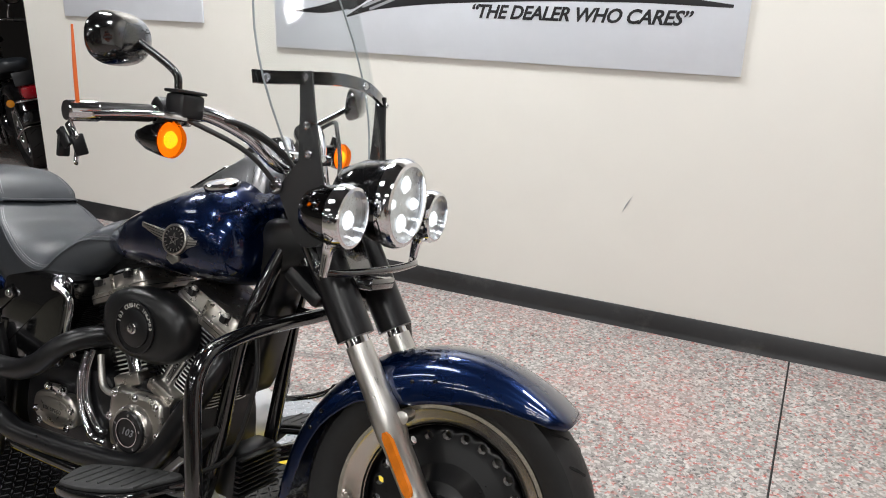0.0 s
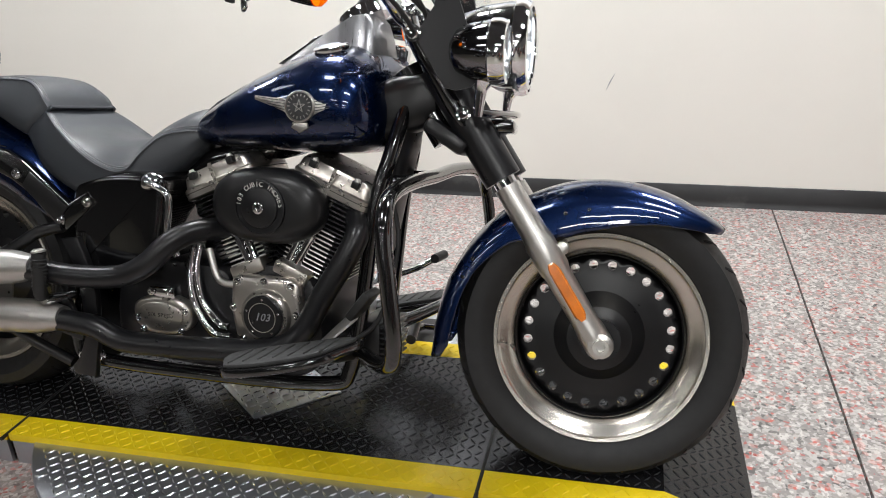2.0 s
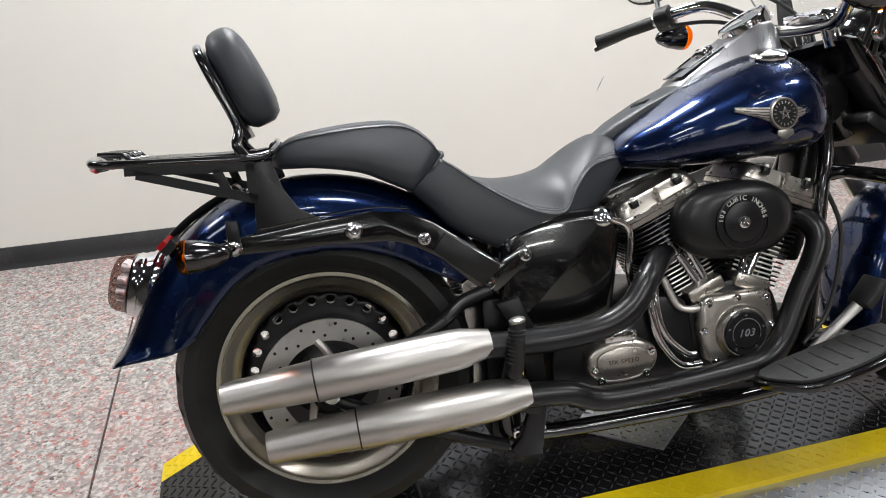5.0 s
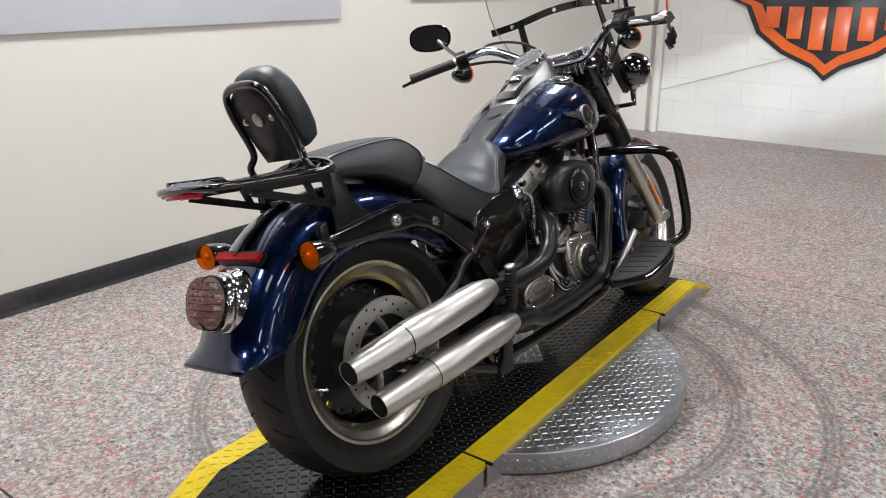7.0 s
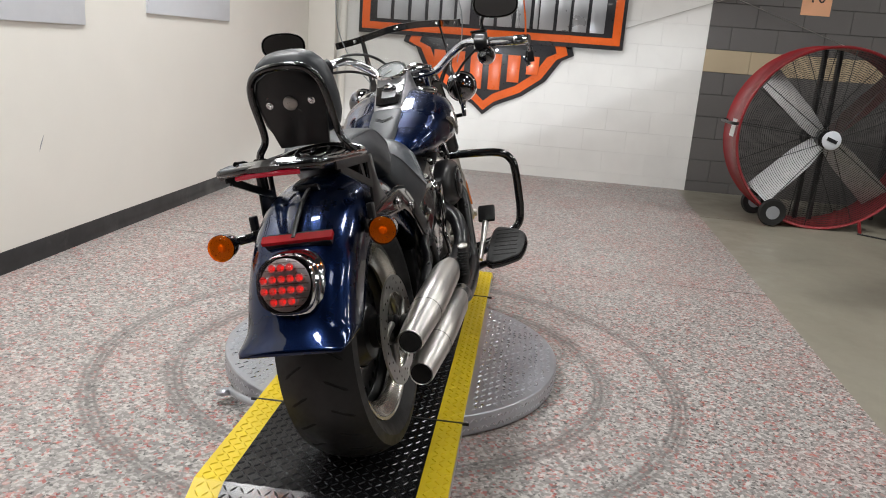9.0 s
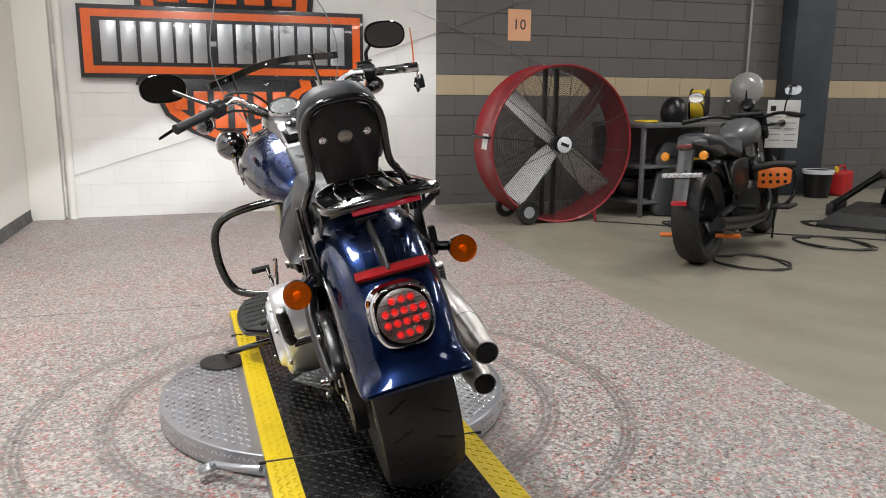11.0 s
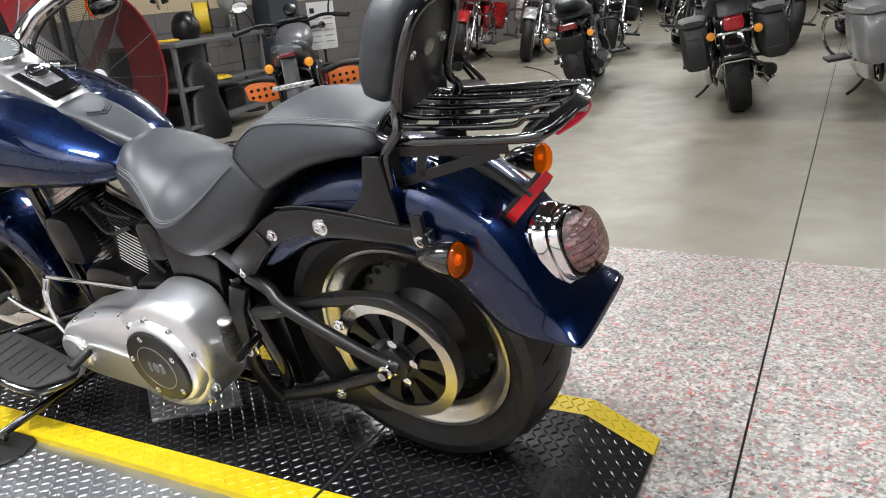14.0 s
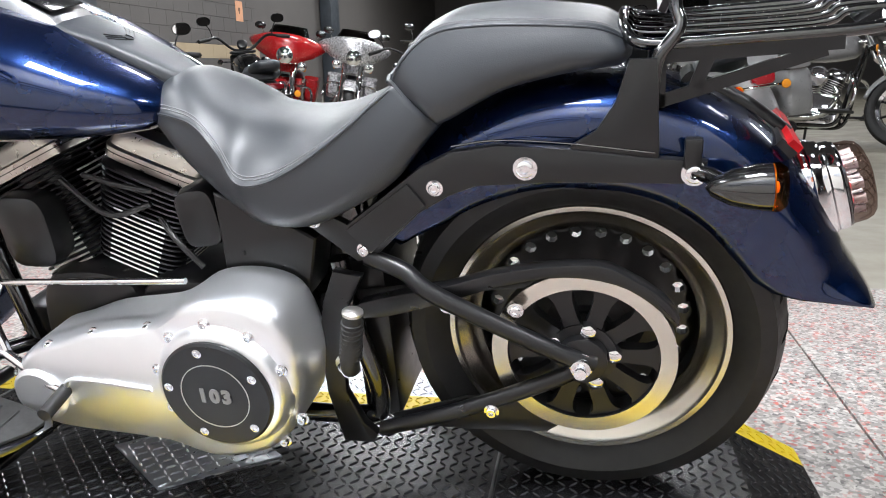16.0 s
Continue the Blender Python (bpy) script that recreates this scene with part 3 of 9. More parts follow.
M["dark_chrome"] = surface("dark_chrome", (0.16, 0.16, 0.17), 0.07, 1.0, vary=0.06, grain=20, rough_vary=0.04)
M["satin_steel"] = brushed("brushed_muffler_steel", (0.64, 0.62, 0.59), 0.36, (6, 300, 300))
M["fork_alu"] = brushed("satin_fork_alloy", (0.68, 0.66, 0.62), 0.33, (30, 400, 30))
M["cast_alu"] = surface("silver_powder_casting", (0.5, 0.47, 0.43), 0.28, 0.95, vary=0.06, grain=50, bumps=0.03, bump_scale=800, rough_vary=0.04)
M["polish_alu"] = surface("brushed_primary_alloy", (0.88, 0.9, 0.93), 0.34, 0.9, vary=0.04, grain=25, bumps=0.02, rough_vary=0.05)
M["rim_alu"] = surface("machined_rim_alloy", (0.64, 0.61, 0.55), 0.25, 1.0, vary=0.03, grain=40, rough_vary=0.015)
M["dash_silver"] = brushed("brushed_dash_alloy", (0.36, 0.36, 0.37), 0.32, (300, 10, 10))
M["fin_edge"] = surface("machined_fin_edge", (0.85, 0.84, 0.8), 0.5, 0.7)
M["amber"] = thin_clear("amber_lens", (1.0, 0.42, 0.03))
M["amber_solid"] = surface("amber_reflector", (0.75, 0.2, 0.01), 0.18, coat=0.8, vary=0.2, grain=200)
M["red_solid"] = surface("red_reflector", (0.36, 0.004, 0.008), 0.45, coat=0.0, ior=1.25, vary=0.2, grain=200)
M["amber_lit"] = glow("lit_amber_bulb", (1.0, 0.55, 0.12), 3.2, (0.9, 0.5, 0.1))
M["amber_glow"] = glow("amber_lamp_bowl", (1.0, 0.42, 0.06), 0.9, (0.8, 0.5, 0.2))
M["amber_dim"] = surface("amber_bulb", (0.9, 0.62, 0.3), 0.25, vary=0.2)
M["red_led"] = glow("lit_red_diode", (1.0, 0.03, 0.025), 1.3, (0.5, 0.02, 0.02))
# the strip is off; a weak emission stands in for its red reflection
M["red_strip"] = glow("red_strip_added_glow", (1.0, 0.02, 0.06), 0.16, (0.1, 0.004, 0.008))
M["smoke"] = thin_clear("smoked_lens", (0.56, 0.48, 0.46))
M["rib_clear"] = thin_clear("pale_lens_rib", (0.9, 0.84, 0.82))
M["glass"] = thin_clear("lamp_glass")
M["screen"] = thin_clear("clear_windscreen")
M["white_led"] = glow("lit_white_diode", (0.95, 0.98, 1.0), 1.1)
M["lamp_bowl"] = surface("silvered_lamp_bowl", (0.85, 0.87, 0.9), 0.3, 1.0, vary=0.1, grain=160, rough_vary=0.12, bumps=0.4, bump_scale=120)
M["acrylic_edge"] = surface("acrylic_edge", (0.28, 0.31, 0.32), 0.12, vary=0.1)
M["number_grey"] = surface("grey_number_paint", (0.25, 0.25, 0.26), 0.4)
M["mirror"] = surface("mirror_glass", (0.9, 0.9, 0.92), 0.02, 1.0, vary=0.0, rough_vary=0.0)
M["disc_steel"] = surface("brake_disc_steel", (0.55, 0.54, 0.52), 0.32, 1.0, vary=0.08, grain=40)
M["cable"] = surface("black_cable_sheath", (0.015, 0.015, 0.015), 0.45)
M["dial"] = surface("dial_face", (0.1, 0.11, 0.11), 0.3, vary=0.1)
M["orange_tag"] = surface("orange_plastic_tie", (0.85, 0.16, 0.02), 0.4)
M["badge"] = surface("pewter_badge", (0.45, 0.43, 0.4), 0.32, 1.0, vary=0.2, grain=120)
M["heel_rubber"] = surface("worn_tread_rubber", (0.03, 0.03, 0.03), 0.7, vary=0.3, grain=80)



BIKE = Matrix.Translation((-0.1702, -0.1738, 0.09)) @ (Matrix.Rotation(radians(-3.96), 4, "Z") @ Matrix.Rotation(radians(-12.66), 4, "X"))
moto = thing("motorcycle", "deep blue cruiser motorcycle with chrome leaning on its stand", "motorcycle", BIKE)

RAKE = radians(33)
HEAD = Vector((1.26, 0, 0.759))
STEER_AXIS = Vector((-math.sin(RAKE), 0, math.cos(RAKE)))
SCREEN_TURN = Matrix.Translation(HEAD) @ Matrix.Rotation(radians(9.0), 4, STEER_AXIS) @ Matrix.Translation(-HEAD)
STEER = Matrix.Translation((0.0, 0.04, -0.027)) @ SCREEN_TURN


def bolt_head(c, d, r=0.011, h=0.007, bm=None):
    """A round socket-head bolt with a washer."""
    return lathe([(r * 1.45, 0), (r * 1.45, h * 0.25), (r, h * 0.3), (r, h * 0.85), (r * 0.85, h), (r * 0.5, h), (r * 0.45, h * 0.55), (0.0, h * 0.5)], c, d, 14, bm)


def superring(c, u, w, a, b, n=2.4, seg=28, lo_flat=1.0):
    """A rounded ring of points in the plane of u and w."""
    out = []
    for k in range(seg):
        t = 2 * math.pi * k / seg
        cs, sn = math.cos(t), math.sin(t)
        x = math.copysign(abs(cs) ** (2 / n), cs) * a
        y = math.copysign(abs(sn) ** (2 / n), sn) * (b if sn > 0 else b * lo_flat)
        out.append(Vector(c) + Vector(u) * x + Vector(w) * y)
    return out


def tyre_mesh(c, R, rim_r, half, seg=96, ax=(0, 1, 0)):
    prof = [(rim_r - 0.004, -half * 0.62), (rim_r + 0.012, -half * 0.82), (rim_r + (R - rim_r) * 0.45, -half), (rim_r + (R - rim_r) * 0.72, -half * 0.96),
            (R - 0.02, -half * 0.82), (R - 0.007, -half * 0.55), (R - 0.0015, -half * 0.25), (R, 0)]
    prof = prof + [(r, -h) for r, h in prof[-2::-1]]
    prof += [(rim_r - 0.012, half * 0.5), (rim_r - 0.012, -half * 0.5)]
    return ring(prof, c, ax, seg)


def tread_cuts(c, R, half, n, parent, m=None):
    """Slanted grooves laid as thin bars sunk in the tread, the grooves' shade put into their near-black colour."""
    bm_ = bmesh.new()
    for k in range(n):
        for s in (-1, 1):
            pts = []
            for j in range(6):
                f = j / 5
                h = s * half * (0.08 + 0.8 * f)
                r = R - float(np.interp(abs(h) / half, (0, 0.25, 0.55, 0.82, 0.96), (0, 0.0015, 0.007, 0.02, 0.045))) - 0.0042
                th = 2 * math.pi * (k + (0.5 if s > 0 else 0)) / n + 0.16 * f ** 1.5
                pts.append((c[0] + r * math.cos(th), c[1] + h, c[2] + r * math.sin(th)))
            tube(pts, [0.0012, 0.0056, 0.0056, 0.005, 0.0016], 6, 3, bm=bm_)
    if m is not None:
        turned(bm_, m)
    return tagged(part("tread_groove" if parent.parent == moto else "groove", bm_, M["recess_shade"], parent, "", 0), kind="" if parent.parent == moto else "stuff")


# near-black that puts the shade inside grooves, holes and seams into the colour
M["recess_shade"] = surface("recess_shade_black", (0.004, 0.004, 0.004), 0.9)


def solid_wheel(name, c, R, half, rim_r, m, label):
    """A solid disc wheel: tyre, machined lip, black disc with a ring of holes."""
    w = thing(name, label, "")
    w.parent = moto
    tag = lambda b: turned(b, m)
    part("tyre", tag(tyre_mesh(c, R, rim_r, half)), M["tyre"], w, "black tyre with slanted grooves")
    tread_cuts(c, R, half, 26, w, m)
    hh = half * 0.74
    for s in (-1, 1):
        prof = [(rim_r + 0.004, s * hh), (rim_r + 0.002, s * (hh + 0.004)), (rim_r - 0.006, s * (hh + 0.003)), (rim_r - 0.012, s * (hh - 0.004)), (rim_r - 0.026, s * (hh - 0.008)),
                (rim_r - 0.04, s * (hh - 0.022)), (rim_r - 0.046, s * (hh - 0.028)), (rim_r - 0.046, s * (hh - 0.036)), (rim_r - 0.01, s * (hh - 0.03))]
        part("rim", tag(ring(prof, c, (0, 1, 0), 96)), M["rim_alu"], w, "machined alloy rim lip")
    rd = rim_r - 0.044
    hr, hn, hrad = rd - 0.027, 24, 0.0105
    # disc with real holes, built as two faces round each hole
    bm_ = bmesh.new()
    for s in (-1, 1):
        y = -s * 0.003
        for k in range(hn):
            a0, a1 = 2 * math.pi * k / hn, 2 * math.pi * (k + 1) / hn
            am = (a0 + a1) / 2
            hc = Vector((math.cos(am) * hr, y + s * 0.012, math.sin(am) * hr))
            r0, r1 = hr - 0.022, hr + 0.022
            sq = [(r0, a0), (r0, am), (r0, a1), (hr, a1), (r1, a1), (r1, am), (r1, a0), (hr, a0)]
            o_ = [bm_.verts.new(Vector(c) + Vector((math.cos(a) * r, y + s * 0.012, math.sin(a) * r))) for r, a in sq]
            er, et = Vector((math.cos(am), 0, math.sin(am))), Vector((-math.sin(am), 0, math.cos(am)))
            dirs = [(-1, -1), (-1, 0), (-1, 1), (0, 1), (1, 1), (1, 0), (1, -1), (0, -1)]
            i_ = [bm_.verts.new(Vector(c) + hc + (er * p + et * q).normalized() * hrad) for p, q in dirs]
            j_ = [bm_.verts.new(v.co - Vector((0, s * 0.009, 0))) for v in i_]
            for n in range(8):
                e = (n + 1) % 8
                bm_.faces.new((o_[n], o_[e], i_[e], i_[n]))
                bm_.faces.new((i_[n], i_[e], j_[e], j_[n]))
        # outer and inner annuli and the dished middle
        prof = [(rd, s * 0.030), (rd - 0.003, s * 0.012), (hr + 0.022, s * 0.009)]
        quad_strip(bm_, [[Vector(c) + Vector((math.cos(t) * r, h, math.sin(t) * r)) for t in [2 * math.pi * k / 96 for k in range(96)]] for r, h in prof], True, False)
        prof = [(hr - 0.022, s * 0.009), (0.1, s * 0.014), (0.085, s * 0.03), (0.07, s * 0.05), (0.04, s * 0.055), (0.03, s * 0.062), (0.001, s * 0.062)]
        quad_strip(bm_, [[Vector(c) + Vector((math.cos(t) * r, h, math.sin(t) * r)) for t in [2 * math.pi * k / 96 for k in range(96)]] for r, h in prof], True, False)
    part("disc", tag(bm_), M["satin_black"], w, "black disc with a ring of holes", 30)
    part("hub", tag(lathe([(0.045, -0.075), (0.045, 0.075)], c, (0, 1, 0), 32)), M["satin_black"], w)
    part("valve", tag(tube([Vector(c) + Vector((-0.19, -0.05, -0.03)), Vector(c) + Vector((-0.18, -0.085, -0.03))], 0.004, 8)), M["chrome"], w)
    return w


AXF, AXR = (1.63, 0, 0.332), (0, 0, 0.322)
fw = solid_wheel("front_wheel", AXF, 0.32, 0.07, 0.229, STEER, "front disc wheel with machined rim")
rw = solid_wheel("rear_wheel", AXR, 0.324, 0.1, 0.232, Matrix.Identity(4), "rear disc wheel with machined rim")
# brake disc on the rear
bd = part("brake_disc", ring([(0.146, -0.118), (0.146, -0.124), (0.1, -0.124), (0.1, -0.118)], AXR, (0, 1, 0), 72), M["disc_steel"], rw, "drilled steel brake disc")
bm = bmesh.new()
for k in range(36):
    a = 2 * math.pi * k / 36
    r = 0.112 + 0.012 * (k % 3)
    lathe([(0.0035, 0), (0.0035, 0.0004), (0.0, 0.0004)], (r * math.cos(a), -0.1242, 0.322 + r * math.sin(a)), (0, -1, 0), 8, bm)
# near-black spots on the rotor paint the shade in its drilled holes
part("vent_hole", bm, M["recess_shade"], bd)
bm = bmesh.new()
for k in range(5):
    a = 2 * math.pi * k / 5
    tube([(0.045 * math.cos(a), -0.119, 0.322 + 0.045 * math.sin(a)), (0.08 * math.cos(a + 0.35), -0.119, 0.322 + 0.08 * math.sin(a + 0.35)), (0.105 * math.cos(a + 0.5), -0.119, 0.322 + 0.105 * math.sin(a + 0.5))], 0.009, 8, 4, bm=bm)
part("carrier", bm, M["satin_steel"], bd)
part("axle_cover", lathe([(0.04, 0.06), (0.04, 0.12), (0.02, 0.128), (0, 0.128)], AXR, (0, -1, 0), 24), M["satin_black"], rw)
part("brake_disc", turned(ring([(0.146, 0.082), (0.146, 0.087), (0.095, 0.087), (0.095, 0.082)], AXF, (0, 1, 0), 72), STEER), M["disc_steel"], fw, "steel front brake disc")
part("caliper", turned(box((1.50, 0.07, 0.30), (1.57, 0.125, 0.42), 0.014), STEER), M["satin_black"], fw, "black brake caliper")


def interp(table, x):
    xs = [p[0] for p in table]
    return [float(np.interp(x, xs, [p[i] for p in table])) for i in range(1, len(table[0]))]


def fender_shell(c, table, W, a0, a1, steps, m=None, thick=0.003, power=2.6):
    """A wheel guard; table rows: angle, outer radius, skirt radius, half width factor."""
    rings = []
    for i in range(steps + 1):
        a = a0 + (a1 - a0) * i / steps
        ro, rs, wf = interp(table, a)
        t = radians(a)
        er = Vector((math.cos(t), 0, math.sin(t)))
        row = []
        n = 20
        crown = min(0.085, max(0.01, (ro - rs) * 0.8))
        prof = [(-W * wf, rs)]
        prof += [(-W * wf, rs + (ro - crown - rs) * k / 3) for k in (1, 2)]
        for k in range(n + 1):
            u = math.pi * (1 - k / n)
            cs, sn = math.cos(u), math.sin(u)
            prof.append((math.copysign(abs(cs) ** (2 / power), cs) * W * wf, ro - crown + abs(sn) ** (2 / power) * crown))
        prof += [(W * wf, rs + (ro - crown - rs) * k / 3) for k in (2, 1)] + [(W * wf, rs)]
        for y, r in prof:
            row.append(Vector(c) + er * r + Vector((0, y, 0)))
        rings.append(row)
    bm_ = bmesh.new()
    quad_strip(bm_, rings, False, False)
    if m is not None:
        turned(bm_, m)
    return bm_


def shelled(ob, th=0.003):
    s = ob.modifiers.new("thickness", "SOLIDIFY")
    s.thickness, s.offset = th, -1.0
    return ob


REAR_F = [(30, 0.42, 0.352, 1), (34, 0.425, 0.337, 1), (46, 0.428, 0.308, 1), (66, 0.431, 0.293, 1), (92, 0.435, 0.283, 1), (114, 0.436, 0.287, 1), (128, 0.431, 0.284, 1), (139, 0.424, 0.279, 1), (150, 0.418, 0.283, 1), (156, 0.418, 0.3, 1), (160, 0.421, 0.327, 1), (163, 0.427, 0.37, 1.0), (165, 0.432, 0.405, 0.985), (166.5, 0.436, 0.427, 0.93)]
shelled(part("rear_fender", fender_shell(AXR, REAR_F, 0.128, 32, 166.5, 90), M["blue"], moto, "deep blue rear fender with a flared tail", 50))
FRONT_F = [(46, 0.355, 0.335, 0.75), (50, 0.353, 0.318, 0.95), (60, 0.349, 0.29, 1), (75, 0.347, 0.262, 1), (92, 0.347, 0.24, 1), (110, 0.348, 0.236, 1), (122, 0.35, 0.25, 1), (135, 0.352, 0.285, 1), (155, 0.356, 0.308, 1), (175, 0.364, 0.318, 1), (186, 0.374, 0.33, 0.97), (190, 0.38, 0.35, 0.9)]
ff = shelled(part("front_fender", fender_shell(AXF, FRONT_F, 0.092, 46, 190, 70, STEER), M["blue"], moto, "deep blue front fender with a pointed nose", 50))
bm = bmesh.new()
for s in (-1, 1):
    for a in (98, 108, 150, 158):
        t = radians(a)
        r = 0.285 if a < 120 else 0.325
        bolt_head((AXF[0] + math.cos(t) * r, s * 0.0925, AXF[2] + math.sin(t) * r), (0, s, 0), 0.0032, 0.003, bm)
part("fender_bolt", turned(bm, STEER), M["gloss_black"], ff)

# fork legs, covers, sliders
for s in (-1, 1):
    y = s * 0.105
    fx = lambda z: AXF[0] - 0.004 - (z - AXF[2]) * math.tan(RAKE)
    at = lambda z: Vector((fx(z), y, z))
    leg = part("fork_leg", turned(tube([at(0.668), at(0.9)], 0.041, 24), STEER), M["satin_black"], moto, "black upper fork cover")
    sl = bmesh.new()
    d = (at(0.3) - at(0.7)).normalized()
    lathe([(0.0, 0), (0.028, 0), (0.029, 0.05), (0.029, 0.12), (0.033, 0.14), (0.033, 0.2), (0.029, 0.215), (0.028, 0.33), (0.031, 0.355), (0.031, 0.395), (0.024, 0.41), (0, 0.412)], at(0.655), d, 24, sl)
    part("slider", turned(sl, STEER), M["fork_alu"], leg, "satin alloy fork slider")
    part("tube", turned(tube([at(0.71), at(0.58)], 0.0245, 20), STEER), M["chrome"], leg, "polished fork tube")
    rp = bmesh.new()
    pa, pb = at(0.50), at(0.385)
    ax_ = (pb - pa).normalized()
    out_ = [pa + Vector((0, s * 0.029, 0)), pb + Vector((0, s * 0.029, 0))]
    ringA = []
    for k in range(17):
        f = k / 16
        p = out_[0].lerp(out_[1], f)
        hw = 0.0125 * min(1, math.sin(math.pi * min(max(f, 0.02), 0.98)) * 4) ** 0.5
        nrm = Vector((0, s, 0))
        sd = ax_.cross(nrm)
        ringA.append([p - sd * hw, p - sd * hw * 0.7 + nrm * 0.008, p + sd * hw * 0.7 + nrm * 0.008, p + sd * hw])
    quad_strip(rp, ringA, True, True)
    part("reflector", turned(rp, STEER), M["amber_solid"], leg, "long amber side reflector")
    part("axle_nut", turned(lathe([(0.027, -0.03), (0.027, 0.028), (0.017, 0.031), (0.017, 0.044), (0.01, 0.044), (0.009, 0.034), (0, 0.034)], (AXF[0], y, AXF[2]), (0, s, 0), 12), STEER), M["fork_alu"], leg, "alloy axle clamp with nut")
    part("fork_bolt", turned(bolt_head((fx(0.80), s * 0.147, 0.80), (0, s, 0), 0.011, 0.009), STEER), M["chrome"], leg)
    # lower lug where the guard bolts on
    part("lug", turned(lathe([(0.014, -0.03), (0.014, 0.012), (0.008, 0.014), (0, 0.014)], (fx(0.545) + 0.052, s * 0.1, 0.53), (0, s, 0), 14), STEER), M["fork_alu"], leg)
# yokes and head covers
part("lower_yoke", turned(box((1.235, -0.145, 0.74), (1.34, 0.145, 0.775), 0.012), STEER @ Matrix.Translation((1.28, 0, 0.76)) @ Matrix.Rotation(RAKE, 4, "Y") @ Matrix.Translation((-1.28, 0, -0.76))), M["satin_black"], moto)
bm = loft([superring((1.325 - 0.62 * (z - 0.78), 0, z), (0, 1, 0), (math.cos(RAKE), 0, 0.0), a, b, 3.2) for z, a, b in ((0.775, 0.145, 0.03), (0.80, 0.15, 0.042), (0.9, 0.15, 0.045), (0.955, 0.145, 0.042), (0.965, 0.13, 0.03))])
part("nacelle_cover", turned(bm, STEER), M["gloss_black"], moto, "gloss black cover over the fork head")

# ---- lamps on the fork ----
FWD = Vector((1, 0.075, -0.02)).normalized()


def bullet_lamp(c, r, depth, name, label, shell, diode_rows):
    lp = thing(name, label, "")
    lp.parent = moto
    c = Vector(c)
    prof = [(0.0, -depth), (r * 0.35, -depth * 0.97), (r * 0.68, -depth * 0.84), (r * 0.9, -depth * 0.55), (r, -depth * 0.2), (r, 0.0)]
    part("shell", lathe(prof, c, FWD, 40), shell, lp, "polished lamp shell")
    bz = [(r * 0.99, -0.018), (r * 1.06, -0.014), (r * 1.07, 0.004), (r * 1.0, 0.016), (r * 0.9, 0.018), (r * 0.88, 0.008), (r * 0.9, 0.0)]
    part("bezel", ring(bz, c, FWD, 48), M["chrome"], lp, "chrome trim ring")
    part("reflector", lathe([(r * 0.9, 0.004), (r * 0.75, -0.014), (r * 0.5, -0.03), (r * 0.25, -0.038), (0.0, -0.04)], c, FWD, 40), M["lamp_bowl"], lp, "silvered lamp bowl")
    part("lens", lathe([(r * 0.89, 0.009), (r * 0.7, 0.02), (r * 0.3, 0.029), (0, 0.031)], c, FWD, 40), M["glass"], lp, "clear lens").visible_shadow = False
    u, w = Vector((0, 1, 0)), FWD.cross(Vector((0, 1, 0)))
    for a, b, q in diode_rows:
        pj = part("projector", lathe([(q * 1.3, -0.04), (q * 1.25, -0.012), (q * 1.1, -0.01), (q * 1.0, -0.012)], c + u * a * r + w * b * r, FWD, 24), M["chrome"], lp, "chrome projector ring")
        part("diode", lathe([(q, -0.03), (q * 1.02, -0.01), (q * 0.85, 0.003), (q * 0.5, 0.011), (0, 0.014)], c + u * a * r + w * b * r, FWD, 20), M["white_led"], pj, "lit white diode")
    return lp


HL = (1.432, 0.048, 0.932)
SPOTS = ((1.425, -0.143, 0.906), (1.383, 0.284, 0.893))
bullet_lamp(HL, 0.092, 0.165, "headlamp", "round black headlamp with chrome ring, lit", M["gloss_black"], [(0.0, 0.46, 0.024), (0.0, -0.46, 0.026), (0.52, 0.0, 0.016), (-0.52, 0.0, 0.016)])
for sc_ in SPOTS:
    bullet_lamp(sc_, 0.0605, 0.1, "spot_lamp", "small round dark chrome auxiliary lamp, lit", M["dark_chrome"], [(0.0, -0.1, 0.024)])
    part("lamp_stem", tube([Vector(sc_) + Vector((-0.03, 0, -0.055)), Vector(sc_) + Vector((-0.035, 0, -0.075)), Vector(sc_) + Vector((-0.04, 0, -0.125))], [0.02, 0.012, 0.009], 14), M["chrome"], moto, "chrome lamp stem")
part("lamp_bar", tube([(1.385, -0.145, 0.79), (1.405, -0.09, 0.786), (1.415, 0.06, 0.784), (1.39, 0.21, 0.782), (1.345, 0.28, 0.78)], 0.0085, 12), M["gloss_black"], moto, "black bar that carries the auxiliary lamps")
part("lamp_bracket", turned(box((1.33, -0.06, 0.745), (1.43, 0.06, 0.772), 0.008), SCREEN_TURN), M["gloss_black"], moto)

# ---- windscreen and its frame ----
BAR = [(1.212, -0.205, 1.152), (1.232, -0.175, 1.155), (1.268, -0.105, 1.166), (1.29, -0.01, 1.176), (1.28, 0.1, 1.172), (1.245, 0.225, 1.148), (1.19, 0.305, 1.135)]
ws = thing("windscreen", "clear windscreen on a black bolted frame", "")
ws.parent = moto
bm = bmesh.new()
path = smooth_path(BAR, 8)
rows = []
for i, p in enumerate(path):
    d = (path[min(i + 1, len(path) - 1)] - path[max(i - 1, 0)]).normalized()
    up = Vector((-0.25, 0, 1)).normalized()
    nn = d.cross(up).normalized()
    rows.append([p + up * 0.013 + nn * 0.004, p + up * 0.013 - nn * 0.004, p - up * 0.013 - nn * 0.004, p - up * 0.013 + nn * 0.004])
quad_strip(bm, rows)
part("top_strap", bm, M["gloss_black"], ws, "bent black top strap")
bm = bmesh.new()
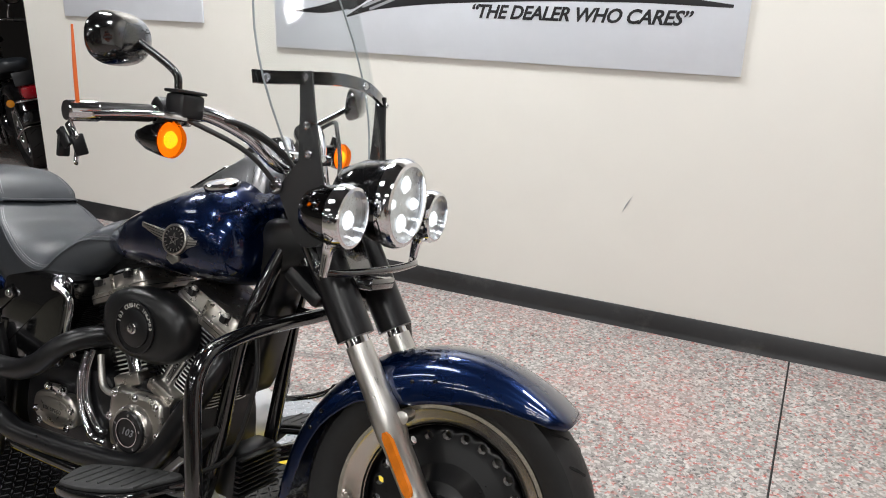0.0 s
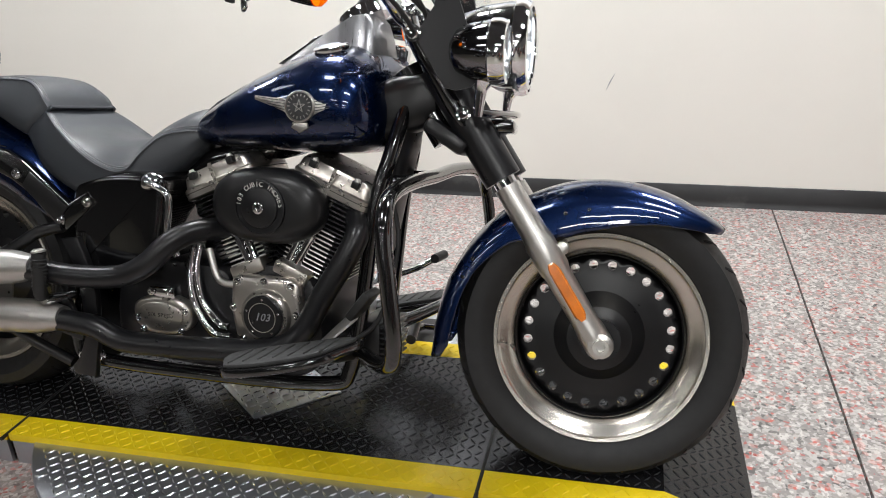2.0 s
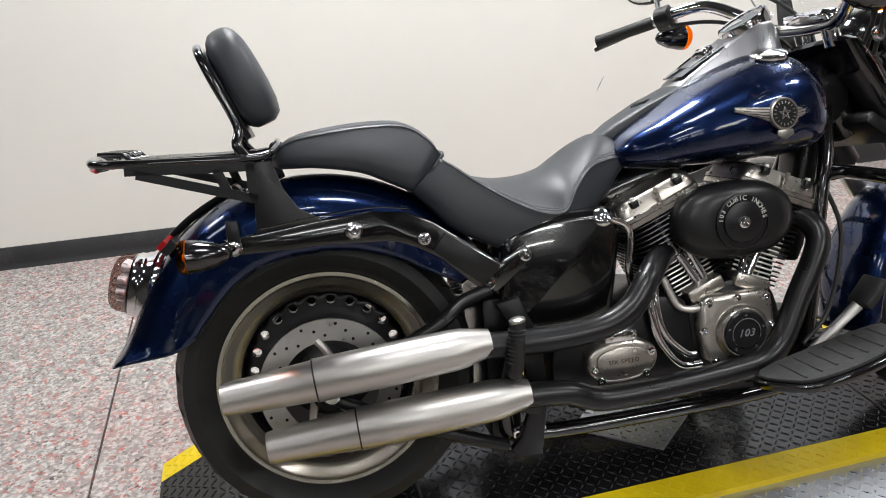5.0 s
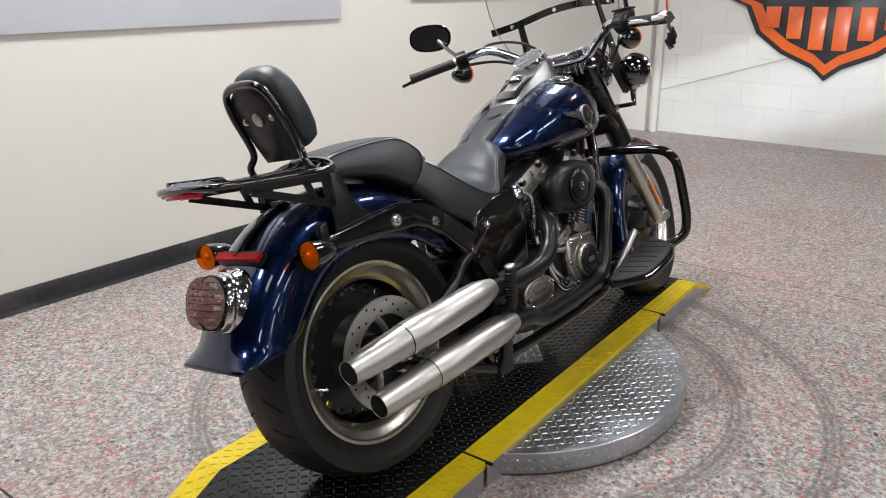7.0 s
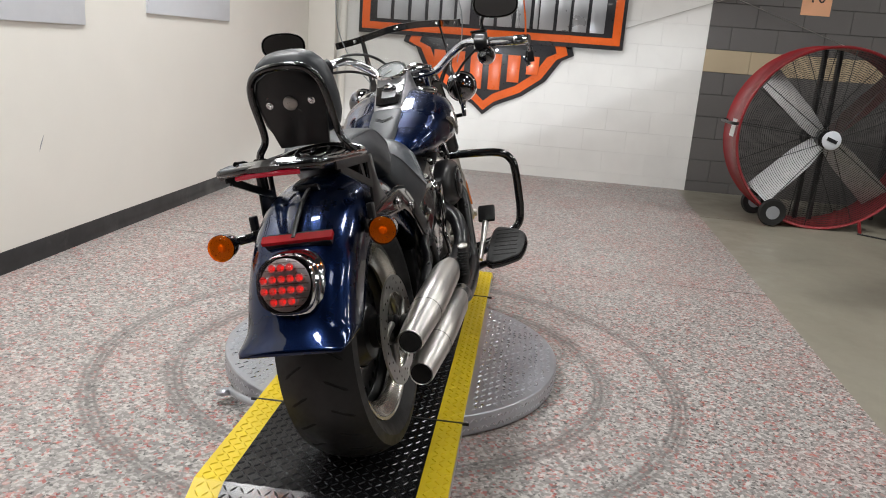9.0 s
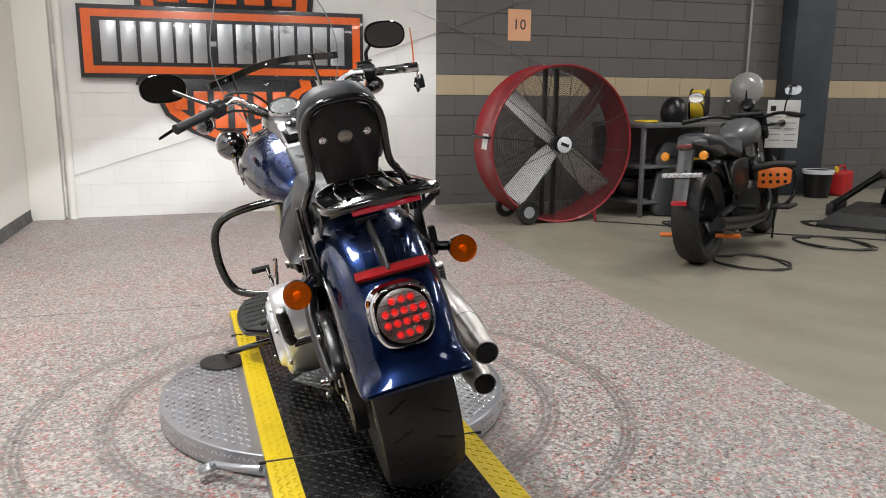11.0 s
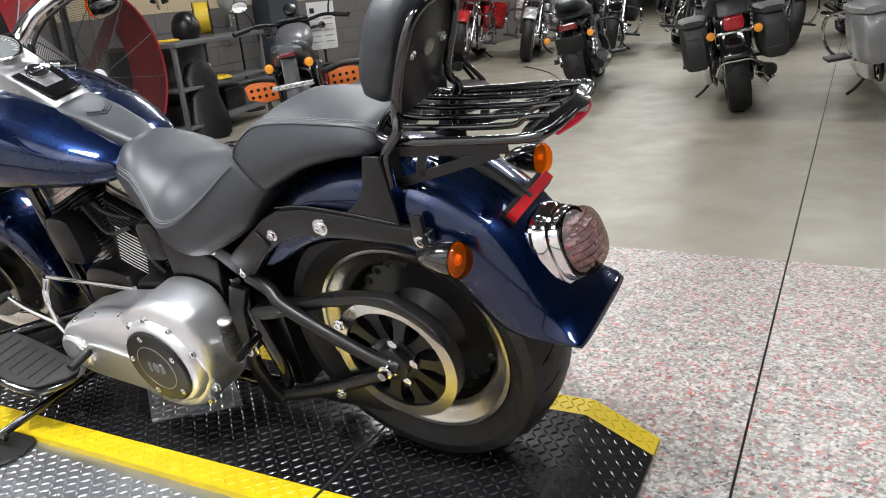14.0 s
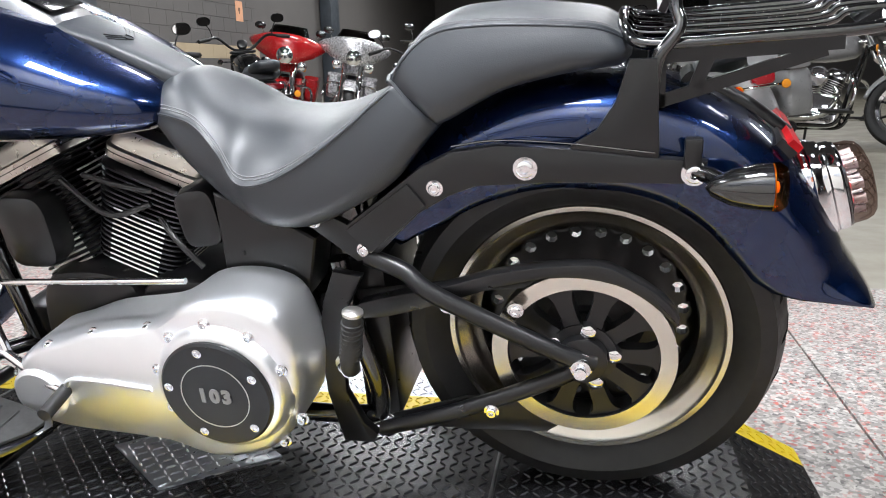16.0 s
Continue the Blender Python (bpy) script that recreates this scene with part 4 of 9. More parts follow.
for k in (6, 16, 30, 41):
    bolt_head(path[min(k, len(path) - 1)] + Vector((-0.004, 0, 0)), (-1, 0, 0.2), 0.006, 0.005, bm)
    bolt_head(path[min(k, len(path) - 1)] + Vector((0.005, 0, 0)), (1, 0, 0.2), 0.006, 0.005, bm)
part("strap_bolt", bm, M["chrome"], ws)
for s, top, low in ((-1, Vector((1.27, -0.112, 1.166)), Vector((1.322, -0.131, 0.955))), (1, Vector((1.247, 0.208, 1.15)), Vector((1.27, 0.195, 0.93)))):
    bm = bmesh.new()
    dn = (low - top).normalized()
    sd = Vector((1, -0.1 * s, 0))
    nn = dn.cross(sd).normalized()
    sd = nn.cross(dn).normalized()
    L = [top - dn * 0.012, top + dn * 0.06, low - dn * 0.05, low, low + dn * 0.06, low + dn * 0.115, low + dn * 0.125]
    wa = [(-0.014, 0.014), (-0.016, 0.017), (-0.024, 0.026), (-0.075, 0.032), (-0.055, 0.036), (-0.035, 0.034), (-0.014, 0.016)]
    quad_strip(bm, [[p + sd * a - nn * 0.003, p + sd * a + nn * 0.003, p + sd * b + nn * 0.003, p + sd * b - nn * 0.003] for p, (a, b) in zip(L, wa)])
    part("side_plate", bm, M["satin_black"], ws, "black side plate")
    bm = bmesh.new()
    for p in (top, top.lerp(low, 0.45), top.lerp(low, 0.72)):
        bolt_head(p - nn * s * 0.004 * (1 if s < 0 else -1), Vector((0, s, 0)), 0.006, 0.005, bm)
    bolt_head(low + sd * -0.078 + Vector((0, s * 0.004, 0.005)), Vector((0, s, 0)), 0.012, 0.01, bm)
    part("plate_bolt", bm, M["chrome"], ws)
# curved clear sheet
bm = bmesh.new()
rows = []
for i in range(13):
    f = i / 12
    z = 0.99 + 0.56 * f
    hw = 0.155 + 0.09 * math.sin(math.pi * min(1, f * 1.1 + 0.1)) if f < 0.85 else 0.155 + 0.09 * math.sin(math.pi * min(1, 0.85 * 1.1 + 0.1)) * (1 - (f - 0.85) * 3)
    row = []
    for k in range(17):
        a = (k / 16 - 0.5) * 2
        yy = a * hw
        xx = 1.375 - 0.36 * (z - 0.99) - 0.11 * a * a
        row.append(Vector((xx, yy, z)))
    rows.append(row)
quad_strip(bm, rows, False, False)
scr = part("screen", turned(bm, SCREEN_TURN), M["screen"], ws, "clear acrylic sheet", 80)
shelled(scr, 0.004).modifiers[0].use_rim = False
scr.visible_shadow = False
edge_ = [r[0] for r in rows] + [p for p in rows[-1][1:-1]] + [r[-1] for r in rows[::-1]]
part("screen_edge", turned(tube(edge_, 0.0022, 6, smoothed=False), SCREEN_TURN), M["acrylic_edge"], ws, "polished edge of the sheet")

# ---- handlebar ----
hb = part("handlebar", tube([(1.045, -0.475, 1.043), (1.062, -0.39, 1.048), (1.085, -0.31, 1.058), (1.125, -0.235, 1.068), (1.175, -0.16, 1.035), (1.195, -0.09, 0.985), (1.195, -0.03, 0.975), (1.18, 0.05, 0.975), (1.155, 0.11, 0.985), (1.11, 0.17, 1.03), (1.05, 0.225, 1.065), (0.99, 0.27, 1.058), (0.945, 0.317, 1.042), (0.845, 0.43, 1.014)], 0.0155, 16), M["chrome"], moto, "polished chrome handlebar")


def grip(a, b, s):
    a, b = Vector(a), Vector(b)
    d = (b - a).normalized()
    n = (b - a).length
    part("grip", lathe([(0.0, -0.002), (0.0155, 0), (0.0168, 0.006), (0.0164, n * 0.5), (0.0168, n - 0.006), (0.018, n), (0.018, n + 0.006), (0.0, n + 0.007)], a, d, 20), M["rubber"], hb, "black rubber grip")
    c = a - d * 0.03
    part("switch_box", loft([superring(c + d * t, d.orthogonal().normalized(), d.cross(d.orthogonal().normalized()), q, q * 1.15, 3) for t, q in ((-0.022, 0.02), (-0.018, 0.026), (0.018, 0.026), (0.022, 0.02))]), M["satin_black"], hb, "black switch housing")
    return d, c


dR, cR = grip((1.08, -0.325, 1.056), (1.055, -0.425, 1.047), -1)
dL, cL = grip((0.95, 0.31, 1.043), (0.845, 0.43, 1.014), 1)
# chrome end sleeve on the right bar
part("end_sleeve", lathe([(0.0, 0), (0.019, 0), (0.019, 0.05), (0.017, 0.055), (0, 0.055)], (1.055, -0.425, 1.047), dR, 20), M["chrome"], hb)
# brake reservoir and levers
part("reservoir", box((1.1, -0.315, 1.052), (1.15, -0.258, 1.1), 0.008), M["satin_black"], hb, "black brake fluid reservoir")
part("reservoir_lid", box((1.098, -0.317, 1.1), (1.152, -0.256, 1.107), 0.003), M["satin_black"], hb)
part("brake_lever", tube([(1.14, -0.30, 1.055), (1.135, -0.35, 1.055), (1.115, -0.41, 1.05), (1.098, -0.465, 1.042)], [0.011, 0.008, 0.008, 0.006], 10, flat=0.7), M["chrome"], hb, "chrome brake lever")
part("clutch_lever", tube([(0.985, 0.325, 1.045), (0.95, 0.38, 1.035), (0.90, 0.44, 1.015), (0.855, 0.495, 0.995)], [0.011, 0.008, 0.008, 0.006], 10, flat=0.7), M["gloss_black"], hb, "black clutch lever")
for s, c, d in ((-1, Vector((1.11, -0.305, 1.01)), Vector((1, 0.12, 0))), (1, Vector((1.045, 0.35, 1.003)), Vector((1, 0.12, 0)))):
    d = d.normalized()
    il = part("turn_signal", lathe([(0.0, -0.08), (0.014, -0.07), (0.027, -0.042), (0.034, -0.01), (0.035, 0.0)], c, d, 24), M["gloss_black"], hb, "black bullet turn signal")
    part("lens", lathe([(0.035, 0.0), (0.035, 0.01), (0.027, 0.02), (0, 0.025)], c, d, 24), M["amber"], il, "lit amber lens")
    part("bowl", lathe([(0.034, 0.002), (0.026, -0.004), (0.012, -0.008), (0, -0.009)], c, d, 24), M["amber_glow"], il)
    part("bulb", lathe([(0.015, -0.006), (0.017, 0.004), (0.012, 0.011), (0, 0.014)], c, d, 16), M["amber_lit"], il)
    part("stalk", tube([c - d * 0.03, c - d * 0.02 + Vector((0, 0, 0.05))], 0.009, 10), M["satin_black"], il)
part("lever_clamp", turned(box((-0.018, -0.022, -0.02), (0.022, 0.022, 0.022), 0.006), Matrix.Translation((0.985, 0.3, 1.05)) @ Matrix.Rotation(radians(-40), 4, "Z")), M["gloss_black"], hb, "black clutch lever clamp")
part("lever_clamp", turned(box((-0.02, -0.02, -0.02), (0.024, 0.02, 0.02), 0.006), Matrix.Translation((1.105, -0.285, 1.058)) @ Matrix.Rotation(radians(15), 4, "Z")), M["chrome"], hb, "chrome brake lever clamp")
# mirrors: oval shells on bent stems
for s, c, st in ((-1, Vector((1.03, -0.372, 1.184)), [(1.12, -0.30, 1.105), (1.11, -0.305, 1.14), (1.055, -0.345, 1.185)]), (1, Vector((1.0, 0.45, 1.155)), [(0.965, 0.31, 1.07), (0.985, 0.36, 1.10), (1.01, 0.42, 1.14)])):
    nrm = Vector((-0.94, -0.18, -0.05) if s < 0 else (-0.92, -0.38, 0.03)).normalized()
    sd = Vector((0, 0, 1)).cross(nrm).normalized()
    up = nrm.cross(sd)
    up = (up + sd * 0.1).normalized()
    sd = up.cross(nrm).normalized()
    bm = loft([superring(c + nrm * t, sd, up, a, b, 2.5) for t, a, b in ((-0.034, 0.034, 0.022), (-0.027, 0.062, 0.037), (-0.012, 0.08, 0.047), (0.0, 0.083, 0.05), (0.004, 0.081, 0.048))])
    mr = part("mirror", bm, M["gloss_black"], hb, "oval black mirror shell")
    part("mirror_glass", loft([superring(c + nrm * t, sd, up, 0.075, 0.043, 2.5) for t in (0.0042, 0.0055)]), M["mirror"], mr, "mirror glass")
    part("mirror_stem", tube(st, 0.0075, 10), M["gloss_black"], mr, "bent black stem")
# risers and clamp
for y in (-0.045, 0.055):
    part("riser", tube([(1.20, y, 0.985), (1.215, y, 0.93)], 0.02, 16), M["chrome"], moto, "chrome bar riser")
part("bar_clamp", box((1.165, -0.07, 0.985), (1.225, 0.075, 1.012), 0.01), M["chrome"], moto)
for pts in ([(1.10, -0.22, 1.06), (1.20, -0.17, 1.04), (1.27, -0.10, 0.97), (1.28, -0.05, 0.88)], [(1.09, -0.24, 1.055), (1.19, -0.19, 1.055), (1.26, -0.12, 0.99), (1.25, -0.06, 0.87)], [(1.12, -0.30, 1.06), (1.22, -0.2, 1.0), (1.265, -0.11, 0.9)],
            [(1.0, 0.27, 1.05), (1.09, 0.24, 1.09), (1.17, 0.15, 1.07), (1.24, 0.08, 0.98), (1.25, 0.05, 0.85)], [(0.97, 0.3, 1.03), (1.08, 0.2, 1.02), (1.19, 0.1, 0.95), (1.22, 0.06, 0.84)]):
    part("cable", tube(pts, 0.0052, 8), M["cable"], moto, "black control cable")
# key tag and orange tie on the right bar
kt = part("cable_tie", tube([(1.055, -0.465, 1.058), (1.05, -0.472, 1.12), (1.04, -0.475, 1.19)], [0.0035, 0.0035, 0.002], 6), M["orange_tag"], moto, "orange plastic tie")
for k, (dx, dy, dz, r) in enumerate(((0.0, 0.0, -0.022, 0.008), (0.014, 0.006, -0.045, 0.011), (-0.012, -0.006, -0.05, 0.012), (0.004, 0.01, -0.062, 0.01), (-0.004, -0.012, -0.035, 0.009))):
    part("key_tag", turned(box((-r, -0.004, -0.019), (r, 0.004, 0.019), 0.003), Matrix.Translation((1.052 + dx, -0.47 + dy, 1.03 + dz)) @ Matrix.Rotation(0.8 * k, 4, "Z") @ Matrix.Rotation(0.35 * (k - 2), 4, "Y")), M["satin_black"] if k % 3 else M["chrome"], kt, "key tag")

# ---- tank, console, dash ----
def mid(x):
    """The motorcycle's middle line, which runs a little askew in its own axes."""
    return 0.043 * x + 0.007


TANK = [(0.66, 0.715, 0.737, 0.028), (0.672, 0.702, 0.755, 0.055), (0.70, 0.693, 0.782, 0.088), (0.77, 0.688, 0.822, 0.122), (0.85, 0.686, 0.867, 0.143), (0.93, 0.685, 0.903, 0.156), (1.0, 0.685, 0.927, 0.163), (1.05, 0.686, 0.934, 0.163), (1.09, 0.689, 0.926, 0.159), (1.12, 0.695, 0.905, 0.148), (1.14, 0.705, 0.878, 0.13), (1.151, 0.72, 0.85, 0.105), (1.157, 0.75, 0.815, 0.07)]
rings = []
for i in range(41):
    x = 0.66 + (1.157 - 0.66) * (i / 40)
    zb, zt, w = interp(TANK, x)
    w += mid(x)
    zm = zb + (zt - zb) * 0.46
    row = []
    for k in range(40):
        t = 2 * math.pi * k / 40
        cs, sn = math.cos(t), math.sin(t)
        e = 2 / 2.5
        yy = math.copysign(abs(cs) ** e, cs) * w
        zz = zm + math.copysign(abs(sn) ** (e if sn > 0 else 0.62), sn) * ((zt - zm) if sn > 0 else (zm - zb))
        row.append((x, yy + mid(x), zz))
    rings.append(row)
tank = part("fuel_tank", loft(rings), M["blue"], moto, "deep blue teardrop fuel tank", 60)
# dark strip and silver console along the middle
bm = loft([superring((x, mid(x), z), (0, 1, 0), (0, 0, 1), w, h, 4, 20) for x, z, w, h in ((0.655, 0.745, 0.035, 0.03), (0.70, 0.782, 0.05, 0.02), (0.77, 0.822, 0.054, 0.016), (0.84, 0.85, 0.057, 0.016), (0.87, 0.862, 0.058, 0.014))])
part("tank_strip", bm, M["leather"], tank, "black leather strip on the tank")
emb = bmesh.new()
for s in (-1, 1):
    for j in range(3):
        tube([(0.757 + 0.006 * j, mid(0.76) + s * 0.006, 0.8315 + 0.0033 * j), (0.764 + 0.007 * j, mid(0.76) + s * 0.02, 0.835 + 0.0036 * j), (0.775 + 0.006 * j, mid(0.76) + s * (0.037 - 0.004 * j), 0.84 + 0.0032 * j)], 0.0011, 5, 3, bm=emb)
ring([(0.008, 0.0), (0.008, 0.002), (0.0065, 0.002), (0.0065, 0.0)], (0.762, mid(0.76), 0.8335), (-0.45, 0, 0.89), 18, emb)
part("embossed_wings", emb, M["satin_black"], tank, "embossed wing emblem on the strip")
bm = loft([[(x, mid(x) + q, z) for q, z in ((-w0, z0), (w0, z0), (w1, z1 - 0.006), (w1 - 0.006, z1), (-w1 + 0.006, z1), (-w1, z1 - 0.006))] for x, z0, z1, w0, w1 in ((0.842, 0.842, 0.857, 0.054, 0.05), (0.862, 0.85, 0.879, 0.06, 0.052), (0.95, 0.872, 0.936, 0.072, 0.056), (1.05, 0.885, 0.994, 0.084, 0.062), (1.085, 0.888, 0.998, 0.086, 0.062), (1.098, 0.888, 0.985, 0.086, 0.06), (1.11, 0.882, 0.95, 0.084, 0.058))])
con = part("console", bm, M["dash_silver"], tank, "brushed silver dash console")
sl_ = Vector((0.1, 0, 0.058)).normalized()
nr_ = Vector((-sl_.z, 0, sl_.x))
bm = prism([(-0.09, -0.042), (0.03, -0.052), (0.03, 0.052), (-0.09, 0.042)], 0.0, 0.003, 0.001, axis="z")
face = Matrix.Translation((0.94, 0.047, 0.9325)) @ Matrix.Rotation(0.047, 4, 'Z') @ Matrix(((sl_.x, 0, nr_.x, 0), (0, 1, 0, 0), (sl_.z, 0, nr_.z, 0), (0, 0, 0, 1)))
part("console_inlay", turned(bm, face), M["gloss_black"], con, "black console border")
part("inlay_face", turned(prism([(-0.05, -0.025), (0.028, -0.03), (0.028, 0.03), (-0.05, 0.025)], 0.0031, 0.0045, 0.0008, axis="z"), face), M["dash_silver"], con, "brushed silver console face")
for c, r, nm, lb in (((1.053, 0.056, 1.0), 0.06, "speedometer", "round speedometer with chrome rim"), ((0.945, 0.048, 0.934), 0.027, "ignition_switch", "chrome ignition switch")):
    g_ = part(nm, lathe([(r, -0.02), (r, 0.008), (r * 0.96, 0.013), (r * 0.88, 0.012), (r * 0.86, 0.006), (0, 0.006)], c, nr_, 36), M["chrome"], con, lb)
    part("face", lathe([(r * 0.85, 0.0066), (r * 0.84, 0.0075), (0, 0.0075)], c, nr_, 32), M["dial"] if r > 0.04 else M["satin_black"], g_)
    cc = Vector(c)
    if r > 0.04:
        bm = bmesh.new()
        for k in range(25):
            a = radians(-135 + 270 * k / 24)
            u, w = sl_, Vector((0, 1, 0))
            p0, p1 = [cc + nr_ * 0.008 + (u * math.cos(a) + w * math.sin(a)) * q for q in (r * (0.62 if k % 3 == 0 else 0.7), r * 0.8)]
            tube([p0, p1], 0.0008, 4, bm=bm)
        part("tick", bm, M["paper"], g_)
        part("needle", tube([cc + nr_ * 0.01, cc + nr_ * 0.01 + (sl_ * -0.6 + Vector((0, 0.6, 0))).normalized() * r * 0.7], [0.002, 0.0008], 6), M["paper"], g_)
    else:
        part("knob", turned(box((-0.006, -0.018, 0.006), (0.006, 0.018, 0.018), 0.003), Matrix.Translation(c) @ Matrix(((sl_.x, 0, nr_.x, 0), (0, 1, 0, 0), (sl_.z, 0, nr_.z, 0), (0, 0, 0, 1)))), M["chrome"], g_)
for s in (-1, 1):
    cz = Vector((1.06 + s * 0.025, 0.05 + s * 0.122, 0.917 if s < 0 else 0.922))
    cn = Vector((-0.12, s * 0.28, 1)).normalized()
    part("fuel_cap", lathe([(0.036, -0.024), (0.04, -0.004), (0.042, 0.001), (0.041, 0.006), (0.037, 0.009), (0.03, 0.0095), (0.02, 0.012), (0, 0.013)], cz, cn, 36), M["chrome"], tank, "domed chrome cap")
    # winged badge: disc, two wings of raised bars, small tail
    bc = Vector((1.005 if s < 0 else 1.072, 0.05 + s * 0.216, 0.792 if s < 0 else 0.808))
    bn = Vector((0.06, s, 0.12)).normalized()
    bx = (Vector((1, 0, 0)) - bn * bn.x).normalized()
    bz_ = Vector((-0.03, 0, 1))
    bz_ = (bz_ - bn * bz_.dot(bn)).normalized()
    bg = part("badge", lathe([(0.034, -0.004), (0.034, 0.006), (0.031, 0.008), (0.029, 0.005), (0.0, 0.005)], bc, bn, 36), M["badge"], tank, "pewter winged round badge")
    part("badge_face", lathe([(0.029, 0.0052), (0.0287, 0.0062), (0.0, 0.0062)], bc, bn, 36), M["satin_black"], bg)
    bm = bmesh.new()
    for k in range(18):
        a = 2 * math.pi * k / 18
        e = bx * math.cos(a) + bz_ * math.sin(a)
        tube([bc + e * 0.021 + bn * 0.0065, bc + e * 0.0262 + bn * 0.0065], 0.0013, 4, bm=bm)
    for k in range(5):
        a0, a1 = math.pi / 2 + 2 * math.pi * k / 5, math.pi / 2 + 2 * math.pi * (k + 2) / 5
        tube([bc + (bx * math.cos(a0) + bz_ * math.sin(a0)) * 0.014 + bn * 0.0075, bc + (bx * math.cos(a1) + bz_ * math.sin(a1)) * 0.014 + bn * 0.0075], 0.001, 4, bm=bm)
    part("badge_mark", bm, M["badge"], bg)
    for w_ in (-1, 1):
        def sk(d_, z_, h_):
            # the wing bends with the tank's side
            return bc + bx * w_ * d_ - bn * (0.0015 + 0.9 * max(0, d_ - 0.02) ** 2 * (1.6 if w_ > 0 else 1.0) - h_) + bz_ * z_
        rows = []
        for k in range(9):
            d_ = 0.026 + (0.108 - 0.026) * k / 8
            lo_, hi_ = -0.018 + 0.031 * (k / 8) ** 0.8, 0.015 + 0.007 * (k / 8)
            rows.append([sk(d_, lo_, -0.003), sk(d_, lo_, 0.001), sk(d_, (lo_ + hi_) / 2, 0.0035), sk(d_, hi_, 0.002), sk(d_, hi_, -0.003)])
        wing = part("wing", loft(rows), M["badge"], bg, "solid pewter wing")
        for j, ln in enumerate((0.1, 0.09, 0.078, 0.064)):
            z_ = 0.011 - 0.0065 * j
            part("feather_line", tube([sk(0.03, z_, 0.0034), sk(0.03 + (ln - 0.03) * 0.5, z_ + 0.0035, 0.0032), sk(ln, z_ + 0.008, 0.0026)], 0.0009, 5, 3), M["satin_black"], wing)
    part("tail", turned(prism([(-0.017, 0.008), (0.017, 0.008), (0.02, -0.003), (0.0, -0.014), (-0.02, -0.003)], -0.003, 0.004, 0.0015), Matrix.Translation(bc - bz_ * 0.041)), M["badge"], bg, "small pewter tail plate")

# ---- seat ----


def seat_rings(table, per=5):
    """Rows: bottom x, z, half width; seam x, z, half width; top x, z. Each ring runs right bottom, right seam, top, left seam, left bottom."""
    lower = smooth_path([Vector(r[0:3]) for r in table], per)
    seam_ = smooth_path([Vector(r[3:6]) for r in table], per)
    upper = smooth_path([Vector((r[6], r[7], 0)) for r in table], per)
    rings = []
    for (xb, zb, wb), (xs, zs, ws), (xt, zt, _) in zip(lower, seam_, upper):
        half = [(0.55 * wb, xb, zb - 0.002), (0.9 * wb, xb, zb), (wb, xb, zb + 0.008)]
        for f in (0.25, 0.45, 0.65, 0.82, 0.94):
            half.append((wb + (ws - wb) * f ** 1.6 + 0.007 * math.sin(math.pi * f ** 0.8), xb + (xs - xb) * f, zb + 0.008 + (zs - zb - 0.008) * f))
        half.append((ws + 0.0012, xs, zs - 0.0012))
        half.append((ws - 0.004, xs + (xt - xs) * 0.05, zs + 0.003))
        for q in (0.84, 0.66, 0.44, 0.22):
            half.append((ws * q, xt + (xs - xt) * q, zt - (zt - zs - 0.002) * q ** 2.6))
        ring_ = [Vector((x, mid(x) - y, z)) for y, x, z in half] + [Vector((xt, mid(xt), zt))] + [Vector((x, mid(x) + y, z)) for y, x, z in reversed(half)]
        rings.append(ring_)
    return rings


SEAM = 8
RIDER = [(0.213, 0.700, 0.118, 0.272, 0.766, 0.118, 0.276, 0.772), (0.25, 0.66, 0.135, 0.305, 0.742, 0.137, 0.305, 0.748), (0.284, 0.621, 0.147, 0.339, 0.715, 0.15, 0.34, 0.722), (0.348, 0.584, 0.157, 0.407, 0.669, 0.165, 0.405, 0.703), (0.422, 0.553, 0.16, 0.473, 0.637, 0.17, 0.47, 0.702), (0.495, 0.553, 0.155, 0.525, 0.634, 0.164, 0.53, 0.715), (0.55, 0.58, 0.14, 0.558, 0.676, 0.145, 0.575, 0.737),
         (0.598, 0.612, 0.122, 0.60, 0.715, 0.124, 0.61, 0.76), (0.645, 0.65, 0.105, 0.645, 0.727, 0.108, 0.65, 0.779), (0.683, 0.69, 0.086, 0.684, 0.729, 0.09, 0.683, 0.776), (0.702, 0.708, 0.066, 0.703, 0.727, 0.068, 0.702, 0.754), (0.708, 0.718, 0.045, 0.708, 0.726, 0.045, 0.708, 0.736)]
PILLION = [(0.222, 0.703, 0.114, 0.276, 0.772, 0.112, 0.285, 0.774), (0.214, 0.704, 0.124, 0.262, 0.796, 0.115, 0.27, 0.803), (0.202, 0.709, 0.128, 0.24, 0.819, 0.107, 0.247, 0.828), (0.186, 0.716, 0.128, 0.214, 0.835, 0.1, 0.216, 0.845), (0.16, 0.730, 0.126, 0.18, 0.842, 0.098, 0.18, 0.853), (0.11, 0.753, 0.12, 0.11, 0.843, 0.097, 0.11, 0.854), (0.03, 0.770, 0.11, 0.03, 0.837, 0.092, 0.03, 0.847), (-0.02, 0.774, 0.1, -0.02, 0.829, 0.083, -0.02, 0.837), (-0.05, 0.776, 0.085, -0.05, 0.813, 0.07, -0.05, 0.819), (-0.064, 0.784, 0.055, -0.064, 0.797, 0.045, -0.064, 0.799)]
seat = thing("seat", "two-step black leather seat with grey stitching", "")
seat.parent = moto
